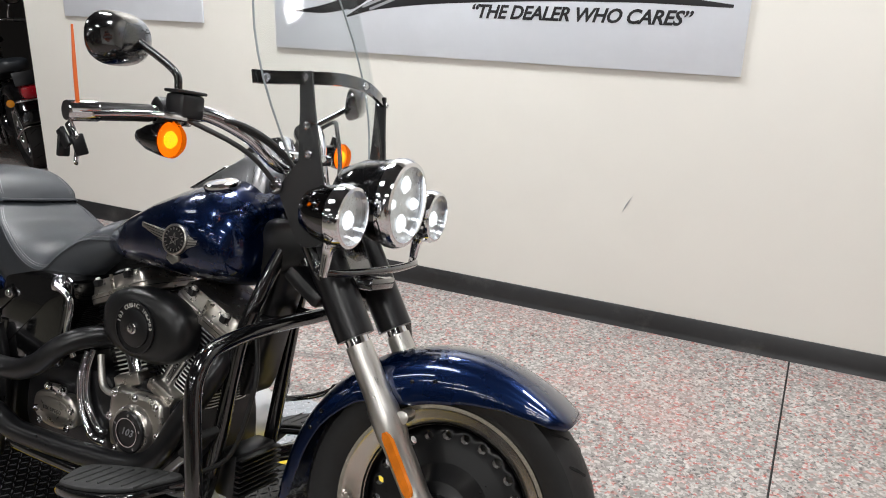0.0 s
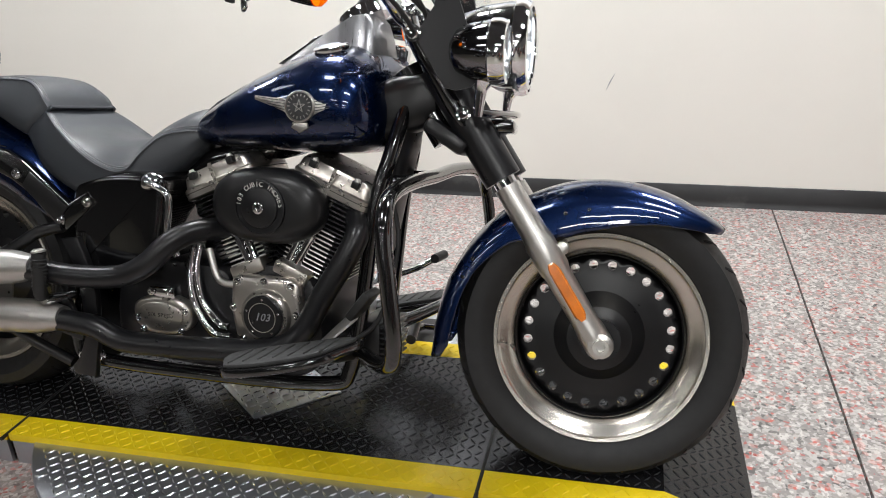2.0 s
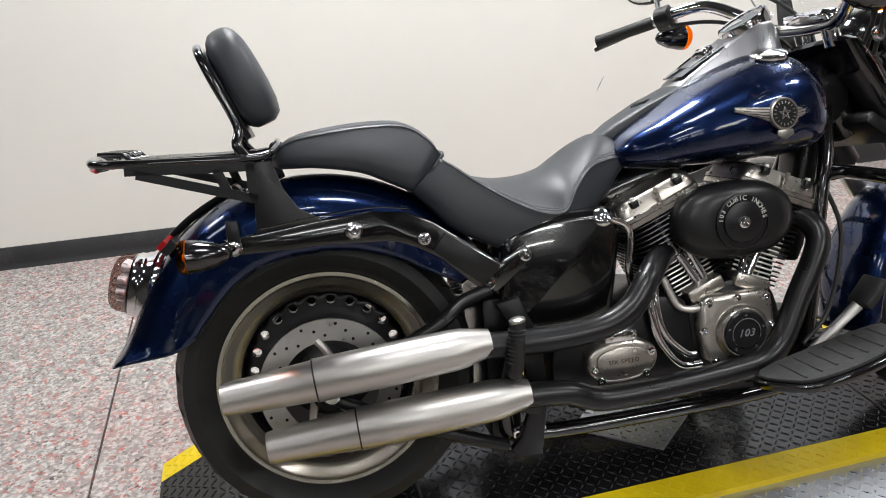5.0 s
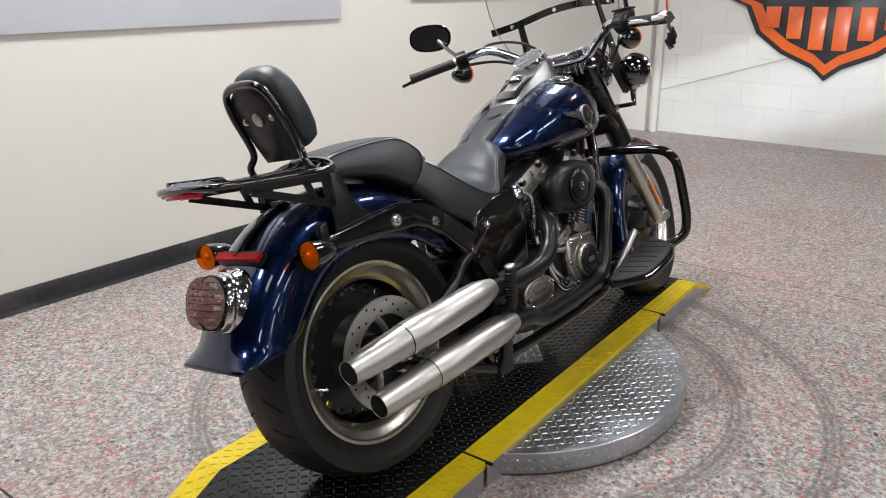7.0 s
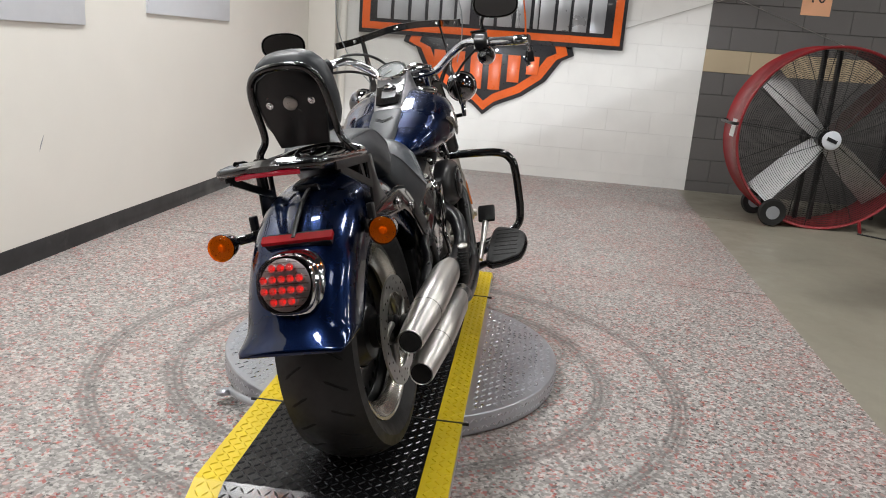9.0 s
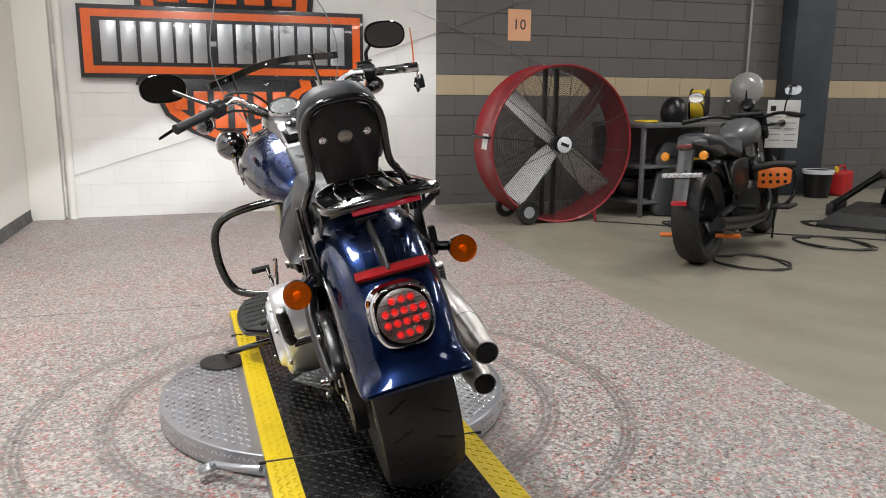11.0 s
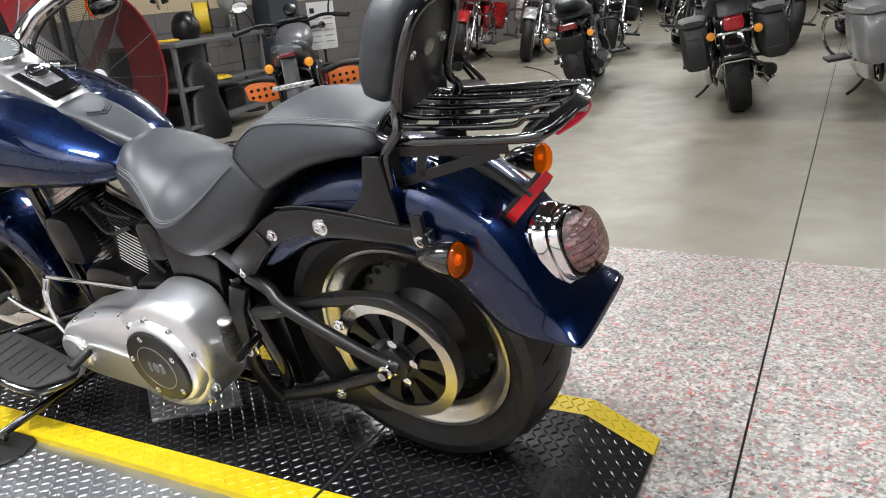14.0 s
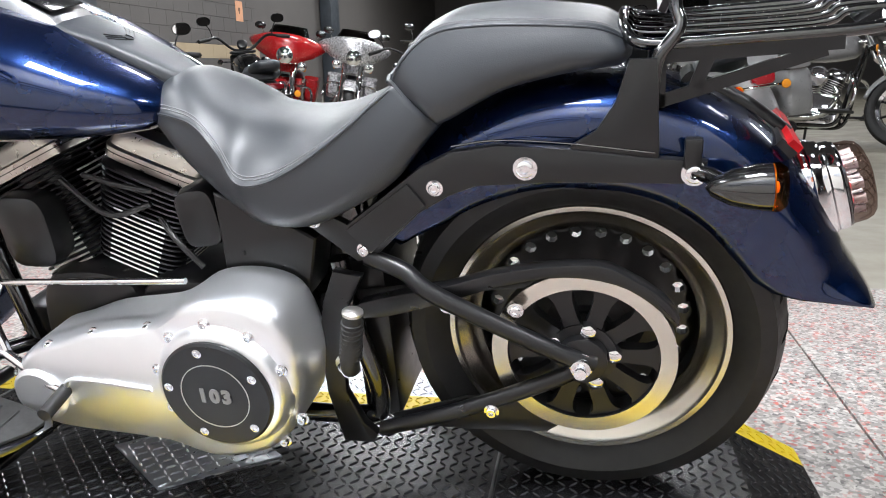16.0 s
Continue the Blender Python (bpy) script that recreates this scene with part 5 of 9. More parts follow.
for nm, tb, lb in (("rider_seat", RIDER, "dished black leather rider seat"), ("pillion_seat", PILLION, "raised black leather pillion seat")):
    rg = seat_rings(tb)
    ob = part(nm, loft(rg), M["leather"], seat, lb, 70)
    for idx, nx in ((SEAM, SEAM + 1), (-SEAM - 1, -SEAM - 2)):
        for up in (0.004, 0.0095):
            pts = []
            for r in rg[3:-3]:
                way = (r[nx + (1 if nx > 0 else -1)] - r[nx]).normalized()
                pts.append(r[nx] + way * up + Vector((0, 0, 0.0003)))
            part("stitching", tube(pts, 0.0009, 5, smoothed=False), M["thread"], ob, "grey double stitching")
        part("piping", tube([r[idx] for r in rg[1:-1]], 0.0018, 6, smoothed=False), M["leather"], ob, "leather piping along the seam")
first = seat_rings(PILLION)[0]
part("seat_band", tube([p + Vector((0.004, 0, 0.001)) for p in first[2:-2]], 0.0045, 6, smoothed=False), M["leather"], seat, "welt between the seats")

# ---- backrest and rack ----
br = thing("backrest", "padded black backrest on bent black bars", "")
br.parent = moto
ax_ = Vector((-0.40, 0, 1)).normalized()
nx_ = Vector((1, 0, 0.40)).normalized()
c0 = Vector((-0.07, 0, 0.868))
rings = []
for f, w, t in ((0, 0.066, 0.02), (0.012, 0.086, 0.036), (0.04, 0.096, 0.043), (0.08, 0.1, 0.045), (0.12, 0.099, 0.044), (0.15, 0.093, 0.042), (0.17, 0.084, 0.039), (0.188, 0.069, 0.033), (0.2, 0.05, 0.024), (0.206, 0.026, 0.012)):
    rings.append(superring(c0 + ax_ * f + nx_ * 0.004, (0, 1, 0), nx_, w, t, 3.2, 32))
part("pad", loft(rings), M["leather"], br, "black padded cushion", 60)
bk = c0 - nx_ * 0.04
part("back_plate", loft([[bk + ax_ * f - nx_ * t + Vector((0, y * k, 0)) for y, f in ((-0.062, -0.012), (0.062, -0.012), (0.082, 0.09), (0.08, 0.13), (0.066, 0.16), (0.038, 0.176), (0.0, 0.18), (-0.038, 0.176), (-0.066, 0.16), (-0.08, 0.13), (-0.082, 0.09))] for t, k in ((-0.006, 1.0), (0.004, 1.0), (0.006, 0.96))]), M["satin_black"], br, "black back plate")
part("medallion", lathe([(0.017, 0), (0.017, 0.004), (0.013, 0.006), (0, 0.006)], bk + ax_ * 0.10 - nx_ * 0.006, -nx_, 28), M["badge"], br, "round pewter medallion")
bm = bmesh.new()
for s in (-1, 1):
    bolt_head(bk + ax_ * 0.10 - nx_ * 0.006 + Vector((0, s * 0.052, 0)), -nx_, 0.006, 0.006, bm)
part("bolt", bm, M["chrome"], br)
hoop = [(-0.094, -0.128, 0.73), (-0.098, -0.127, 0.79), (-0.125, -0.112, 0.83)] + [tuple(bk + ax_ * f - nx_ * 0.006 + Vector((0, y, 0))) for f, y in ((0.02, -0.093), (0.12, -0.09), (0.165, -0.075), (0.185, -0.045), (0.19, 0), (0.185, 0.045), (0.165, 0.075), (0.12, 0.09), (0.02, 0.093))] + [(-0.125, 0.112, 0.83), (-0.098, 0.127, 0.79), (-0.094, 0.128, 0.73)]
part("hoop", tube(hoop, 0.0092, 14), M["gloss_black"], br, "bent gloss black bar")
for s in (-1, 1):
    pl = [(-0.062, 0.797), (-0.098, 0.797), (-0.104, 0.70), (-0.106, 0.658), (0.035, 0.658), (0.012, 0.68), (-0.02, 0.70), (-0.045, 0.74)]
    part("mount_plate", prism(pl, s * 0.140, s * 0.147, 0.002), M["satin_black"], br, "black steel mounting plate")
rk = thing("luggage_rack", "gloss black tube luggage rack with red light strip", "")
rk.parent = moto
loop_ = [(-0.09, -0.118, 0.806), (-0.25, -0.122, 0.812), (-0.36, -0.118, 0.818), (-0.395, -0.09, 0.822), (-0.405, 0, 0.825), (-0.395, 0.09, 0.822), (-0.36, 0.118, 0.818), (-0.25, 0.122, 0.812), (-0.09, 0.118, 0.806), (-0.055, 0.08, 0.82), (-0.05, 0, 0.83), (-0.055, -0.08, 0.82)]
part("frame", tube(loop_, 0.0085, 12, closed=True), M["gloss_black"], rk, "gloss black tube frame")
for y in (-0.07, -0.024, 0.024, 0.07):
    part("slat", tube([(-0.055, y * 0.8, 0.826), (-0.09, y, 0.812), (-0.3, y, 0.817), (-0.34, y, 0.832), (-0.385, y, 0.836)], 0.006, 10), M["gloss_black"], rk, "gloss black slat")
bm = loft([[(-0.345, y, z), (-0.40 + abs(y) * 0.25, y, z + 0.012), (-0.425 + abs(y) * 0.35, y, z), (-0.42 + abs(y) * 0.35, y, z - 0.012), (-0.36, y, z - 0.01)] for y, z in ((-0.115, 0.817), (-0.09, 0.823), (0, 0.828), (0.09, 0.823), (0.115, 0.817))])
part("tail_plate", bm, M["gloss_black"], rk, "gloss black tail plate")
# unlit strip, its red gleam added as a faint glow
part("light_strip", tube([(-0.392, -0.07, 0.807), (-0.408, -0.035, 0.81), (-0.413, 0, 0.811), (-0.408, 0.035, 0.81), (-0.392, 0.07, 0.807)], 0.0055, 8), M["red_strip"], rk, "unlit red light strip with a faint added glow")
for s in (-1, 1):
    sb = None
    for a, b in (((-0.33, 0.803), (-0.095, 0.79)), ((-0.31, 0.795), (-0.095, 0.726)), ((-0.165, 0.792), (-0.15, 0.748)), ((-0.102, 0.795), (-0.102, 0.72))):
        a, b = Vector((a[0], 0, a[1])), Vector((b[0], 0, b[1]))
        d = (b - a).normalized()
        n = Vector((-d.z, 0, d.x)) * 0.009
        bar_ = prism([((a + n).x, (a + n).z), ((b + n).x, (b + n).z), ((b - n).x, (b - n).z), ((a - n).x, (a - n).z)], s * 0.124, s * 0.129)
        if sb is None:
            sb = part("side_bracket", bar_, M["satin_black"], rk, "black flat side bracket", 0)
        else:
            part("brace", bar_, M["satin_black"], sb, "", 0)
for holder, dy in ((br, 0.0), (rk, -0.02)):
    for ob in holder.children_recursive:
        ob.data.transform(Matrix.Translation((0, dy, 0)))
# number plate bracket without a plate, red reflector below
pb_ = part("plate_bracket", tube([(0.441 * math.cos(radians(a)), -0.004, 0.322 + 0.441 * math.sin(radians(a))) for a in (109, 116, 124, 132)], 0.011, 8, flat=0.5), M["satin_black"], moto, "black plate bracket")
part("cross_bar", tube([(0.443 * math.cos(radians(109)), y, 0.322 + 0.443 * math.sin(radians(109))) for y in (-0.03, 0.022)], 0.012, 8, flat=0.5), M["satin_black"], pb_)
on = lambda r, a, y: (r * math.cos(radians(a)), y, 0.322 + r * math.sin(radians(a)))
bm = loft([[on(0.42, 133.4, y), on(0.437, 133.4, y), on(0.437, 129.2, y), on(0.42, 129.2, y)] for y in (-0.093, 0.063)])
part("reflector_base", bm, M["satin_black"], moto, "black reflector holder", 0)
bm = loft([[on(0.436, 133.2, y), on(0.446, 133.0, y), on(0.446, 130.6, y), on(0.436, 130.4, y)] for y in (-0.099, 0.069)])
part("rear_reflector", bm, M["red_solid"], moto, "long red rear reflector", 20)
# tail lamp
tl = thing("tail_lamp", "clear ribbed tail lamp with lit red diodes", "")
tl.parent = moto
tc = Vector(on(0.424, 146, -0.006))
tn = Vector((-1, 0, 0.30)).normalized()
tu = Vector((0.30, 0, 1)).normalized()
part("base", loft([superring(tc + tn * t - tu * 0.0, (0, 1, 0), tu, w, h, 2.8, 36) for t, w, h in ((-0.045, 0.074, 0.078), (-0.022, 0.075, 0.079), (-0.018, 0.071, 0.075), (-0.014, 0.074, 0.078), (-0.006, 0.071, 0.075), (0.0, 0.067, 0.07), (0.006, 0.0665, 0.0695), (0.009, 0.0625, 0.0655), (0.022, 0.062, 0.065), (0.029, 0.057, 0.059))]), M["chrome"], tl, "chrome lamp base")
part("rim", loft([superring(tc + tn * t, (0, 1, 0), tu, w, h, 2.8, 36) for t, w, h in ((0.026, 0.0605, 0.0625), (0.029, 0.06, 0.062), (0.0295, 0.058, 0.06))]), M["gloss_black"], tl, "black gasket")
dome = ((0.029, 0.0585, 0.06), (0.048, 0.0575, 0.059), (0.058, 0.0545, 0.055), (0.064, 0.048, 0.048), (0.068, 0.035, 0.034), (0.069, 0.018, 0.017))
lens = part("lens", loft([superring(tc + tn * t, (0, 1, 0), tu, w, h, 2.7, 40) for t, w, h in dome]), M["smoke"], tl, "domed smoked lens", 60)
lens.visible_shadow = False
for k in range(7):
    h0 = (k - 3) * 0.0155
    f_ = math.sqrt(max(0.0, 1 - (h0 / 0.0605) ** 2))
    pts = []
    for j in range(11):
        q = (j / 5 - 1)
        pts.append(tc + Vector((0, q * 0.056 * f_ ** 0.7, 0)) + tu * h0 + tn * (0.038 + 0.031 * f_ ** 0.8 * (1 - abs(q) ** 4.0)))
    rib_ = part("lens_rib", tube(pts, 0.0013, 6, 2), M["rib_clear"], lens, "moulded rib")
    rib_.visible_shadow = False
part("board", lathe([(0.058, 0.031), (0.05, 0.033), (0.0, 0.034)], tc, tn, 32), M["lamp_bowl"], tl, "silvered board")
for i in range(5):
    for j in range(4):
        if (i in (0, 4)) and j in (0, 3):
            continue
        dc_ = tc + tn * 0.036 + Vector((0, (i - 2) * 0.0205, 0)) + tu * (j - 1.5) * 0.024
        cup_ = part("diode_cup", ring([(0.0078, -0.002), (0.0092, 0.015), (0.0086, 0.015), (0.006, 0.001)], dc_, tn, 14), M["lamp_bowl"], tl, "silvered cup")
        part("diode", lathe([(0.0048, 0), (0.0048, 0.002), (0.003, 0.004), (0, 0.0045)], dc_, tn, 12), M["red_led"], cup_, "lit red diode")
# rear turn signals
for s in (-1, 1):
    c = Vector((-0.232 if s < 0 else -0.246, s * 0.196, 0.637))
    d = Vector((-1, 0, 0.02)).normalized()
    il = part("turn_signal", lathe([(0.0, -0.082), (0.012, -0.074), (0.024, -0.05), (0.031, -0.018), (0.032, 0.0)], c, d, 28), M["gloss_black"], moto, "black bullet turn signal with amber lens")
    part("lens", lathe([(0.032, 0.0), (0.032, 0.01), (0.026, 0.018), (0, 0.022)], c, d, 28), M["amber"], il, "round amber lens")
    part("bowl", lathe([(0.031, 0.002), (0.024, -0.008), (0.012, -0.014), (0, -0.015)], c, d, 24), M["lamp_bowl"], il)
    part("bulb", lathe([(0.009, -0.014), (0.011, 0.0), (0.007, 0.009), (0, 0.011)], c, d, 16), M["amber_dim"], il)
    part("stalk", tube([(-0.153, s * 0.145, 0.64), (-0.175, s * 0.165, 0.64), (-0.19, s * 0.19, 0.638)], 0.012, 12), M["gloss_black"], il)
    part("clip", box((-0.162, s * 0.15 - 0.008, 0.645), (-0.138, s * 0.15 + 0.008, 0.69), 0.004), M["satin_black"], il)
# fender struts with bolts
STRUT = [(-0.168, 0.622), (-0.17, 0.655), (-0.10, 0.66), (0.02, 0.674), (0.12, 0.679), (0.19, 0.669), (0.24, 0.645), (0.37, 0.548), (0.425, 0.578), (0.445, 0.55), (0.36, 0.482), (0.33, 0.49), (0.25, 0.568), (0.2, 0.598), (0.156, 0.615), (0.035, 0.622)]
for s in (-1, 1):
    st = part("fender_strut", prism(STRUT, s * 0.131, s * 0.151, 0.004), M["gloss_black"] if s < 0 else M["satin_black"], moto, "black fender strut")
    for p in ((-0.153, 0.639), (0.081, 0.645), (0.219, 0.613), (0.345, 0.505), (0.426, 0.555)):
        big = p[0] in (0.081, -0.153)
        part("bolt", bolt_head((p[0], s * 0.151, p[1]), (0, s, 0), 0.0125 if big else 0.009, 0.01), M["chrome"], st, "chrome socket bolt")
    part("trim_line", tube([(-0.1, s * 0.1475, 0.667), (0.02, s * 0.1475, 0.681), (0.12, s * 0.1475, 0.686), (0.19, s * 0.1475, 0.677)], 0.0016, 6), M["dark_chrome"], st)
    part("cover", prism([(0.262, 0.62), (0.372, 0.54), (0.335, 0.5), (0.235, 0.585)], s * 0.1515, s * 0.156, 0.002), M["wrinkle"], st)

# ---- engine ----
CR = Vector((0.897, 0, 0.27))
eng = thing("engine", "air-cooled V-twin engine with black finned cylinders", "")
eng.parent = moto


def fin_plate(bm_, c, d, t, a, b, th=0.0022):
    u = Vector((d.z, 0, -d.x))
    rings = [superring(c + d * (t + h), (0, 1, 0), u, b * k, a * k, 5.0, 28) for h, k in ((-th, 0.985), (0, 1.0), (th, 0.985))]
    quad_strip(bm_, rings)


for s, nm in ((-1, "rear"), (1, "front")):
    d = Vector((s * math.sin(radians(22.5)), 0, math.cos(radians(22.5))))
    u = Vector((d.z, 0, -d.x))
    cyl = part("cylinder", loft([superring(CR + d * t, (0, 1, 0), u, 0.068, 0.06, 3, 24) for t in (0.12, 0.358)]), M["satin_black"], eng, "black finned cylinder")
    for k in range(18):
        bm = bmesh.new()
        fin_plate(bm, CR, d, 0.168 + k * 0.0108, 0.09 + 0.0007 * k, 0.102 if k > 10 else 0.097, 0.002)
        fin = part("fin", bm, M["fin_edge"], cyl, "", 30)
        fin.data.materials.append(M["satin_black"])
        for pg_ in fin.data.polygons:
            pg_.material_index = 1 if abs(pg_.normal.dot(d)) > 0.6 else 0
    rb = part("rocker_box", loft([superring(CR + d * t + Vector((0, -0.014, 0)), (0, 1, 0), u, w - 0.012, a, 7, 40) for t, w, a in ((0.357, 0.1, 0.1), (0.36, 0.104, 0.104), (0.381, 0.104, 0.104), (0.384, 0.101, 0.102), (0.3845, 0.098, 0.1), (0.408, 0.094, 0.095), (0.417, 0.088, 0.086), (0.42, 0.07, 0.07))]), M["cast_alu"], eng, "silver rocker cover")
    bm = bmesh.new()
    for f in (-0.062, 0.062):
        for y in (-0.074, 0.05):
            bolt_head(CR + d * 0.409 + u * f + Vector((0, y, 0)), d, 0.007, 0.007, bm)
    part("bolt", bm, M["chrome"], rb)
    for f in (-0.055, 0.055):
        # the bolt recess is a solid block, its shade put into the black
        nb = part("bolt_recess", turned(box((-0.009, -0.11, -0.006), (0.009, -0.09, 0.011), 0.003), Matrix.Translation(CR + d * 0.406 + u * f) @ Matrix.Rotation(radians(22.5) * s, 4, "Y")), M["satin_black"], rb, "black block painting the shade of a bolt recess")
        part("recess_bolt", bolt_head(CR + d * 0.415 + u * f + Vector((0, -0.1, 0)), d, 0.006, 0.008), M["fin_edge"], nb)
    # thin near-black band paints the shade in the cover's split
    part("split_line", loft([superring(CR + d * t + Vector((0, -0.014, 0)), (0, 1, 0), u, 0.0925, 0.1045, 7, 40) for t in (0.3715, 0.373)]), M["recess_shade"], rb)
    part("rib", prism([(-0.004, 0), (0.004, 0), (0.004, 0.06), (-0.004, 0.06)], -0.1075, -0.1035), M["cast_alu"], rb).matrix_basis = Matrix.Translation(CR + d * 0.36) @ Matrix.Rotation(radians(22.5) * s, 4, "Y")
    # push rod tubes
    for f in (-0.022, 0.012):
        base_ = CR + Vector((s * 0.045 + f * 0.6, -0.10, 0.155))
        top_ = CR + d * 0.356 + u * f + Vector((0, -0.082, 0))
        pr = part("pushrod_tube", tube([base_, base_.lerp(top_, 0.45)], 0.0105, 14), M["chrome"], eng, "push rod tube")
        part("upper_tube", tube([base_.lerp(top_, 0.42), top_], 0.0085, 12), M["chrome"], pr)
        part("collar", tube([base_.lerp(top_, 0.4), base_.lerp(top_, 0.47)], 0.0135, 14), M["chrome"], pr)
    part("tappet_block", turned(box((-0.045, -0.028, -0.016), (0.045, 0.028, 0.018), 0.008), Matrix.Translation(CR + Vector((s * 0.055, -0.10, 0.15))) @ Matrix.Rotation(radians(22) * s, 4, "Y")), M["cast_alu"], eng, "silver tappet block")
crank = round_outline([(0.79, 0.20), (0.80, 0.38), (0.85, 0.43), (0.96, 0.43), (1.01, 0.39), (1.03, 0.28), (1.0, 0.19), (0.9, 0.165)])
part("crankcase", prism(crank, -0.12, 0.14, 0.012), M["satin_black"], eng, "black crankcase")
part("gearbox", prism(round_outline([(0.49, 0.21), (0.49, 0.38), (0.56, 0.42), (0.74, 0.42), (0.80, 0.38), (0.8, 0.2), (0.68, 0.17)]), -0.125, 0.14, 0.012), M["satin_black"], eng, "black gearbox case")
cam_o = [(0.814, 0.40), (0.832, 0.412), (0.965, 0.412), (0.985, 0.398), (0.993, 0.34), (0.985, 0.288), (0.945, 0.258), (0.9, 0.247), (0.85, 0.25), (0.822, 0.268), (0.81, 0.33)]
cc_ = part("cam_cover", prism(cam_o, -0.15, -0.115, 0.014, seg=3), M["cast_alu"], eng, "silver cam cover")
part("cover_ring", lathe([(0.062, 0), (0.06, 0.012), (0.053, 0.018), (0.05, 0.018)], (0.907, -0.148, 0.324), (0, -1, 0), 48), M["cast_alu"], cc_)
part("timer_cover", lathe([(0.05, 0), (0.05, 0.021), (0.047, 0.024), (0.034, 0.024), (0.0335, 0.0225), (0, 0.0225)], (0.907, -0.148, 0.324), (0, -1, 0), 48), M["satin_black"], cc_, "black round cover with the number")
part("timer_line", ring([(0.0345, -0.0245), (0.0345, -0.0255), (0.0325, -0.0255), (0.0325, -0.0245)], (0.907, -0.148, 0.324), (0, 1, 0), 48), M["chrome"], cc_)
text_mesh("103", 0.024, 0.0012, Matrix.Translation((0.907, -0.1715, 0.324)) @ Matrix.Rotation(radians(90), 4, "X"), "number", M["number_grey"], cc_, 1.1, "the number 103", 0.3)
bm = bmesh.new()
for p in ((0.832, 0.395), (0.968, 0.395), (0.98, 0.33), (0.955, 0.27), (0.845, 0.262), (0.82, 0.335), (0.90, 0.4)):
    bolt_head((p[0], -0.149, p[1]), (0, -1, 0), 0.0065, 0.006, bm)
for k in range(5):
    a = 2 * math.pi * k / 5 + 0.3
    bolt_head((0.907 + 0.0415 * math.cos(a), -0.171, 0.324 + 0.0415 * math.sin(a)), (0, -1, 0), 0.003, 0.002, bm)
part("bolt", bm, M["chrome"], cc_)
# gearbox side cover
tr_o = round_outline([(0.545, 0.297), (0.555, 0.325), (0.60, 0.342), (0.66, 0.34), (0.698, 0.322), (0.707, 0.295), (0.692, 0.266), (0.65, 0.25), (0.59, 0.25), (0.555, 0.268)], 4)
tc_ = part("side_cover", prism(tr_o, -0.155, -0.115, 0.01, seg=3), M["cast_alu"], eng, "silver gearbox side cover")
part("inner_panel", prism([(0.5 * (a - 0.626) * 1.5 + 0.626, 0.5 * (b - 0.297) * 1.35 + 0.297) for a, b in tr_o], -0.1585, -0.153, 0.003), M["cast_alu"], tc_)
part("top_block", box((0.588, -0.152, 0.336), (0.662, -0.12, 0.364), 0.006), M["chrome"], tc_)
text_mesh("SIX SPEED", 0.0135, 0.0006, Matrix.Translation((0.626, -0.1588, 0.297)) @ Matrix.Rotation(radians(90), 4, "X"), "lettering", M["satin_black"], tc_, 1.2, "the words SIX SPEED")
bm = bmesh.new()
for p in ((0.6, 0.352), (0.65, 0.352), (0.56, 0.285), (0.692, 0.31), (0.68, 0.262), (0.575, 0.258)):
    bolt_head((p[0], -0.154, p[1]), (0, -1, 0), 0.0065, 0.007, bm)
part("bolt", bm, M["chrome"], tc_)
# air cleaner
AC = Vector((0.905, -0.098, 0.572))
bm = loft([superring(AC + Vector((0, -t, 0)), (1, 0, 0), (0, 0, 1), a, b, 2.35, 48) for t, a, b in ((0, 0.12, 0.07), (0.005, 0.136, 0.084), (0.03, 0.139, 0.086), (0.048, 0.134, 0.082), (0.06, 0.118, 0.072), (0.067, 0.095, 0.062), (0.069, 0.07, 0.055))])
ac = part("air_cleaner", bm, M["wrinkle"], eng, "black oval air cleaner cover")
part("ring_line", ring([(0.0615, -0.07), (0.0615, -0.074), (0.0575, -0.075), (0.0575, -0.07)], AC, (0, 1, 0), 64), M["satin_black"], ac)
part("ring_disc", lathe([(0.06, 0.066), (0.06, 0.0715), (0.045, 0.0715), (0.044, 0.0755), (0.042, 0.0765), (0, 0.0765)], AC, (0, -1, 0), 48), M["satin_black"], ac)
part("bolt", lathe([(0.013, 0.076), (0.013, 0.08), (0.0095, 0.081), (0.009, 0.086), (0.004, 0.0865), (0.003, 0.083), (0, 0.083)], AC, (0, -1, 0), 20), M["chrome"], ac, "chrome centre bolt")
word = "103 CUBIC INCHES"
for k, ch in enumerate(word):
    if ch == " ":
        continue
    a = radians(172 - 164 * k / (len(word) - 1))
    p = AC + Vector((0.0515 * math.cos(a), -0.0718, 0.0515 * math.sin(a)))
    text_mesh(ch, 0.015, 0.0014, Matrix.Translation(p) @ Matrix.Rotation(radians(90), 4, "X") @ Matrix.Rotation(a - math.pi / 2, 4, "Z"), "letter", M["fin_edge"], ac)
part("intake", tube([(0.897, 0, 0.56), (0.897, -0.1, 0.57)], 0.04, 20), M["satin_black"], eng)
for pts, mt in (([(0.72, -0.125, 0.47), (0.715, -0.135, 0.41), (0.73, -0.14, 0.34), (0.775, -0.142, 0.29), (0.80, -0.142, 0.283)], "chrome"), ([(0.70, -0.125, 0.46), (0.70, -0.14, 0.40), (0.715, -0.145, 0.33), (0.76, -0.147, 0.268), (0.81, -0.147, 0.262)], "chrome"), ([(0.74, -0.12, 0.46), (0.765, -0.13, 0.4), (0.79, -0.135, 0.385), (0.82, -0.135, 0.385)], "satin_steel")):
    part("oil_line", tube(pts, 0.0085, 12), M[mt], eng, "chrome oil line")
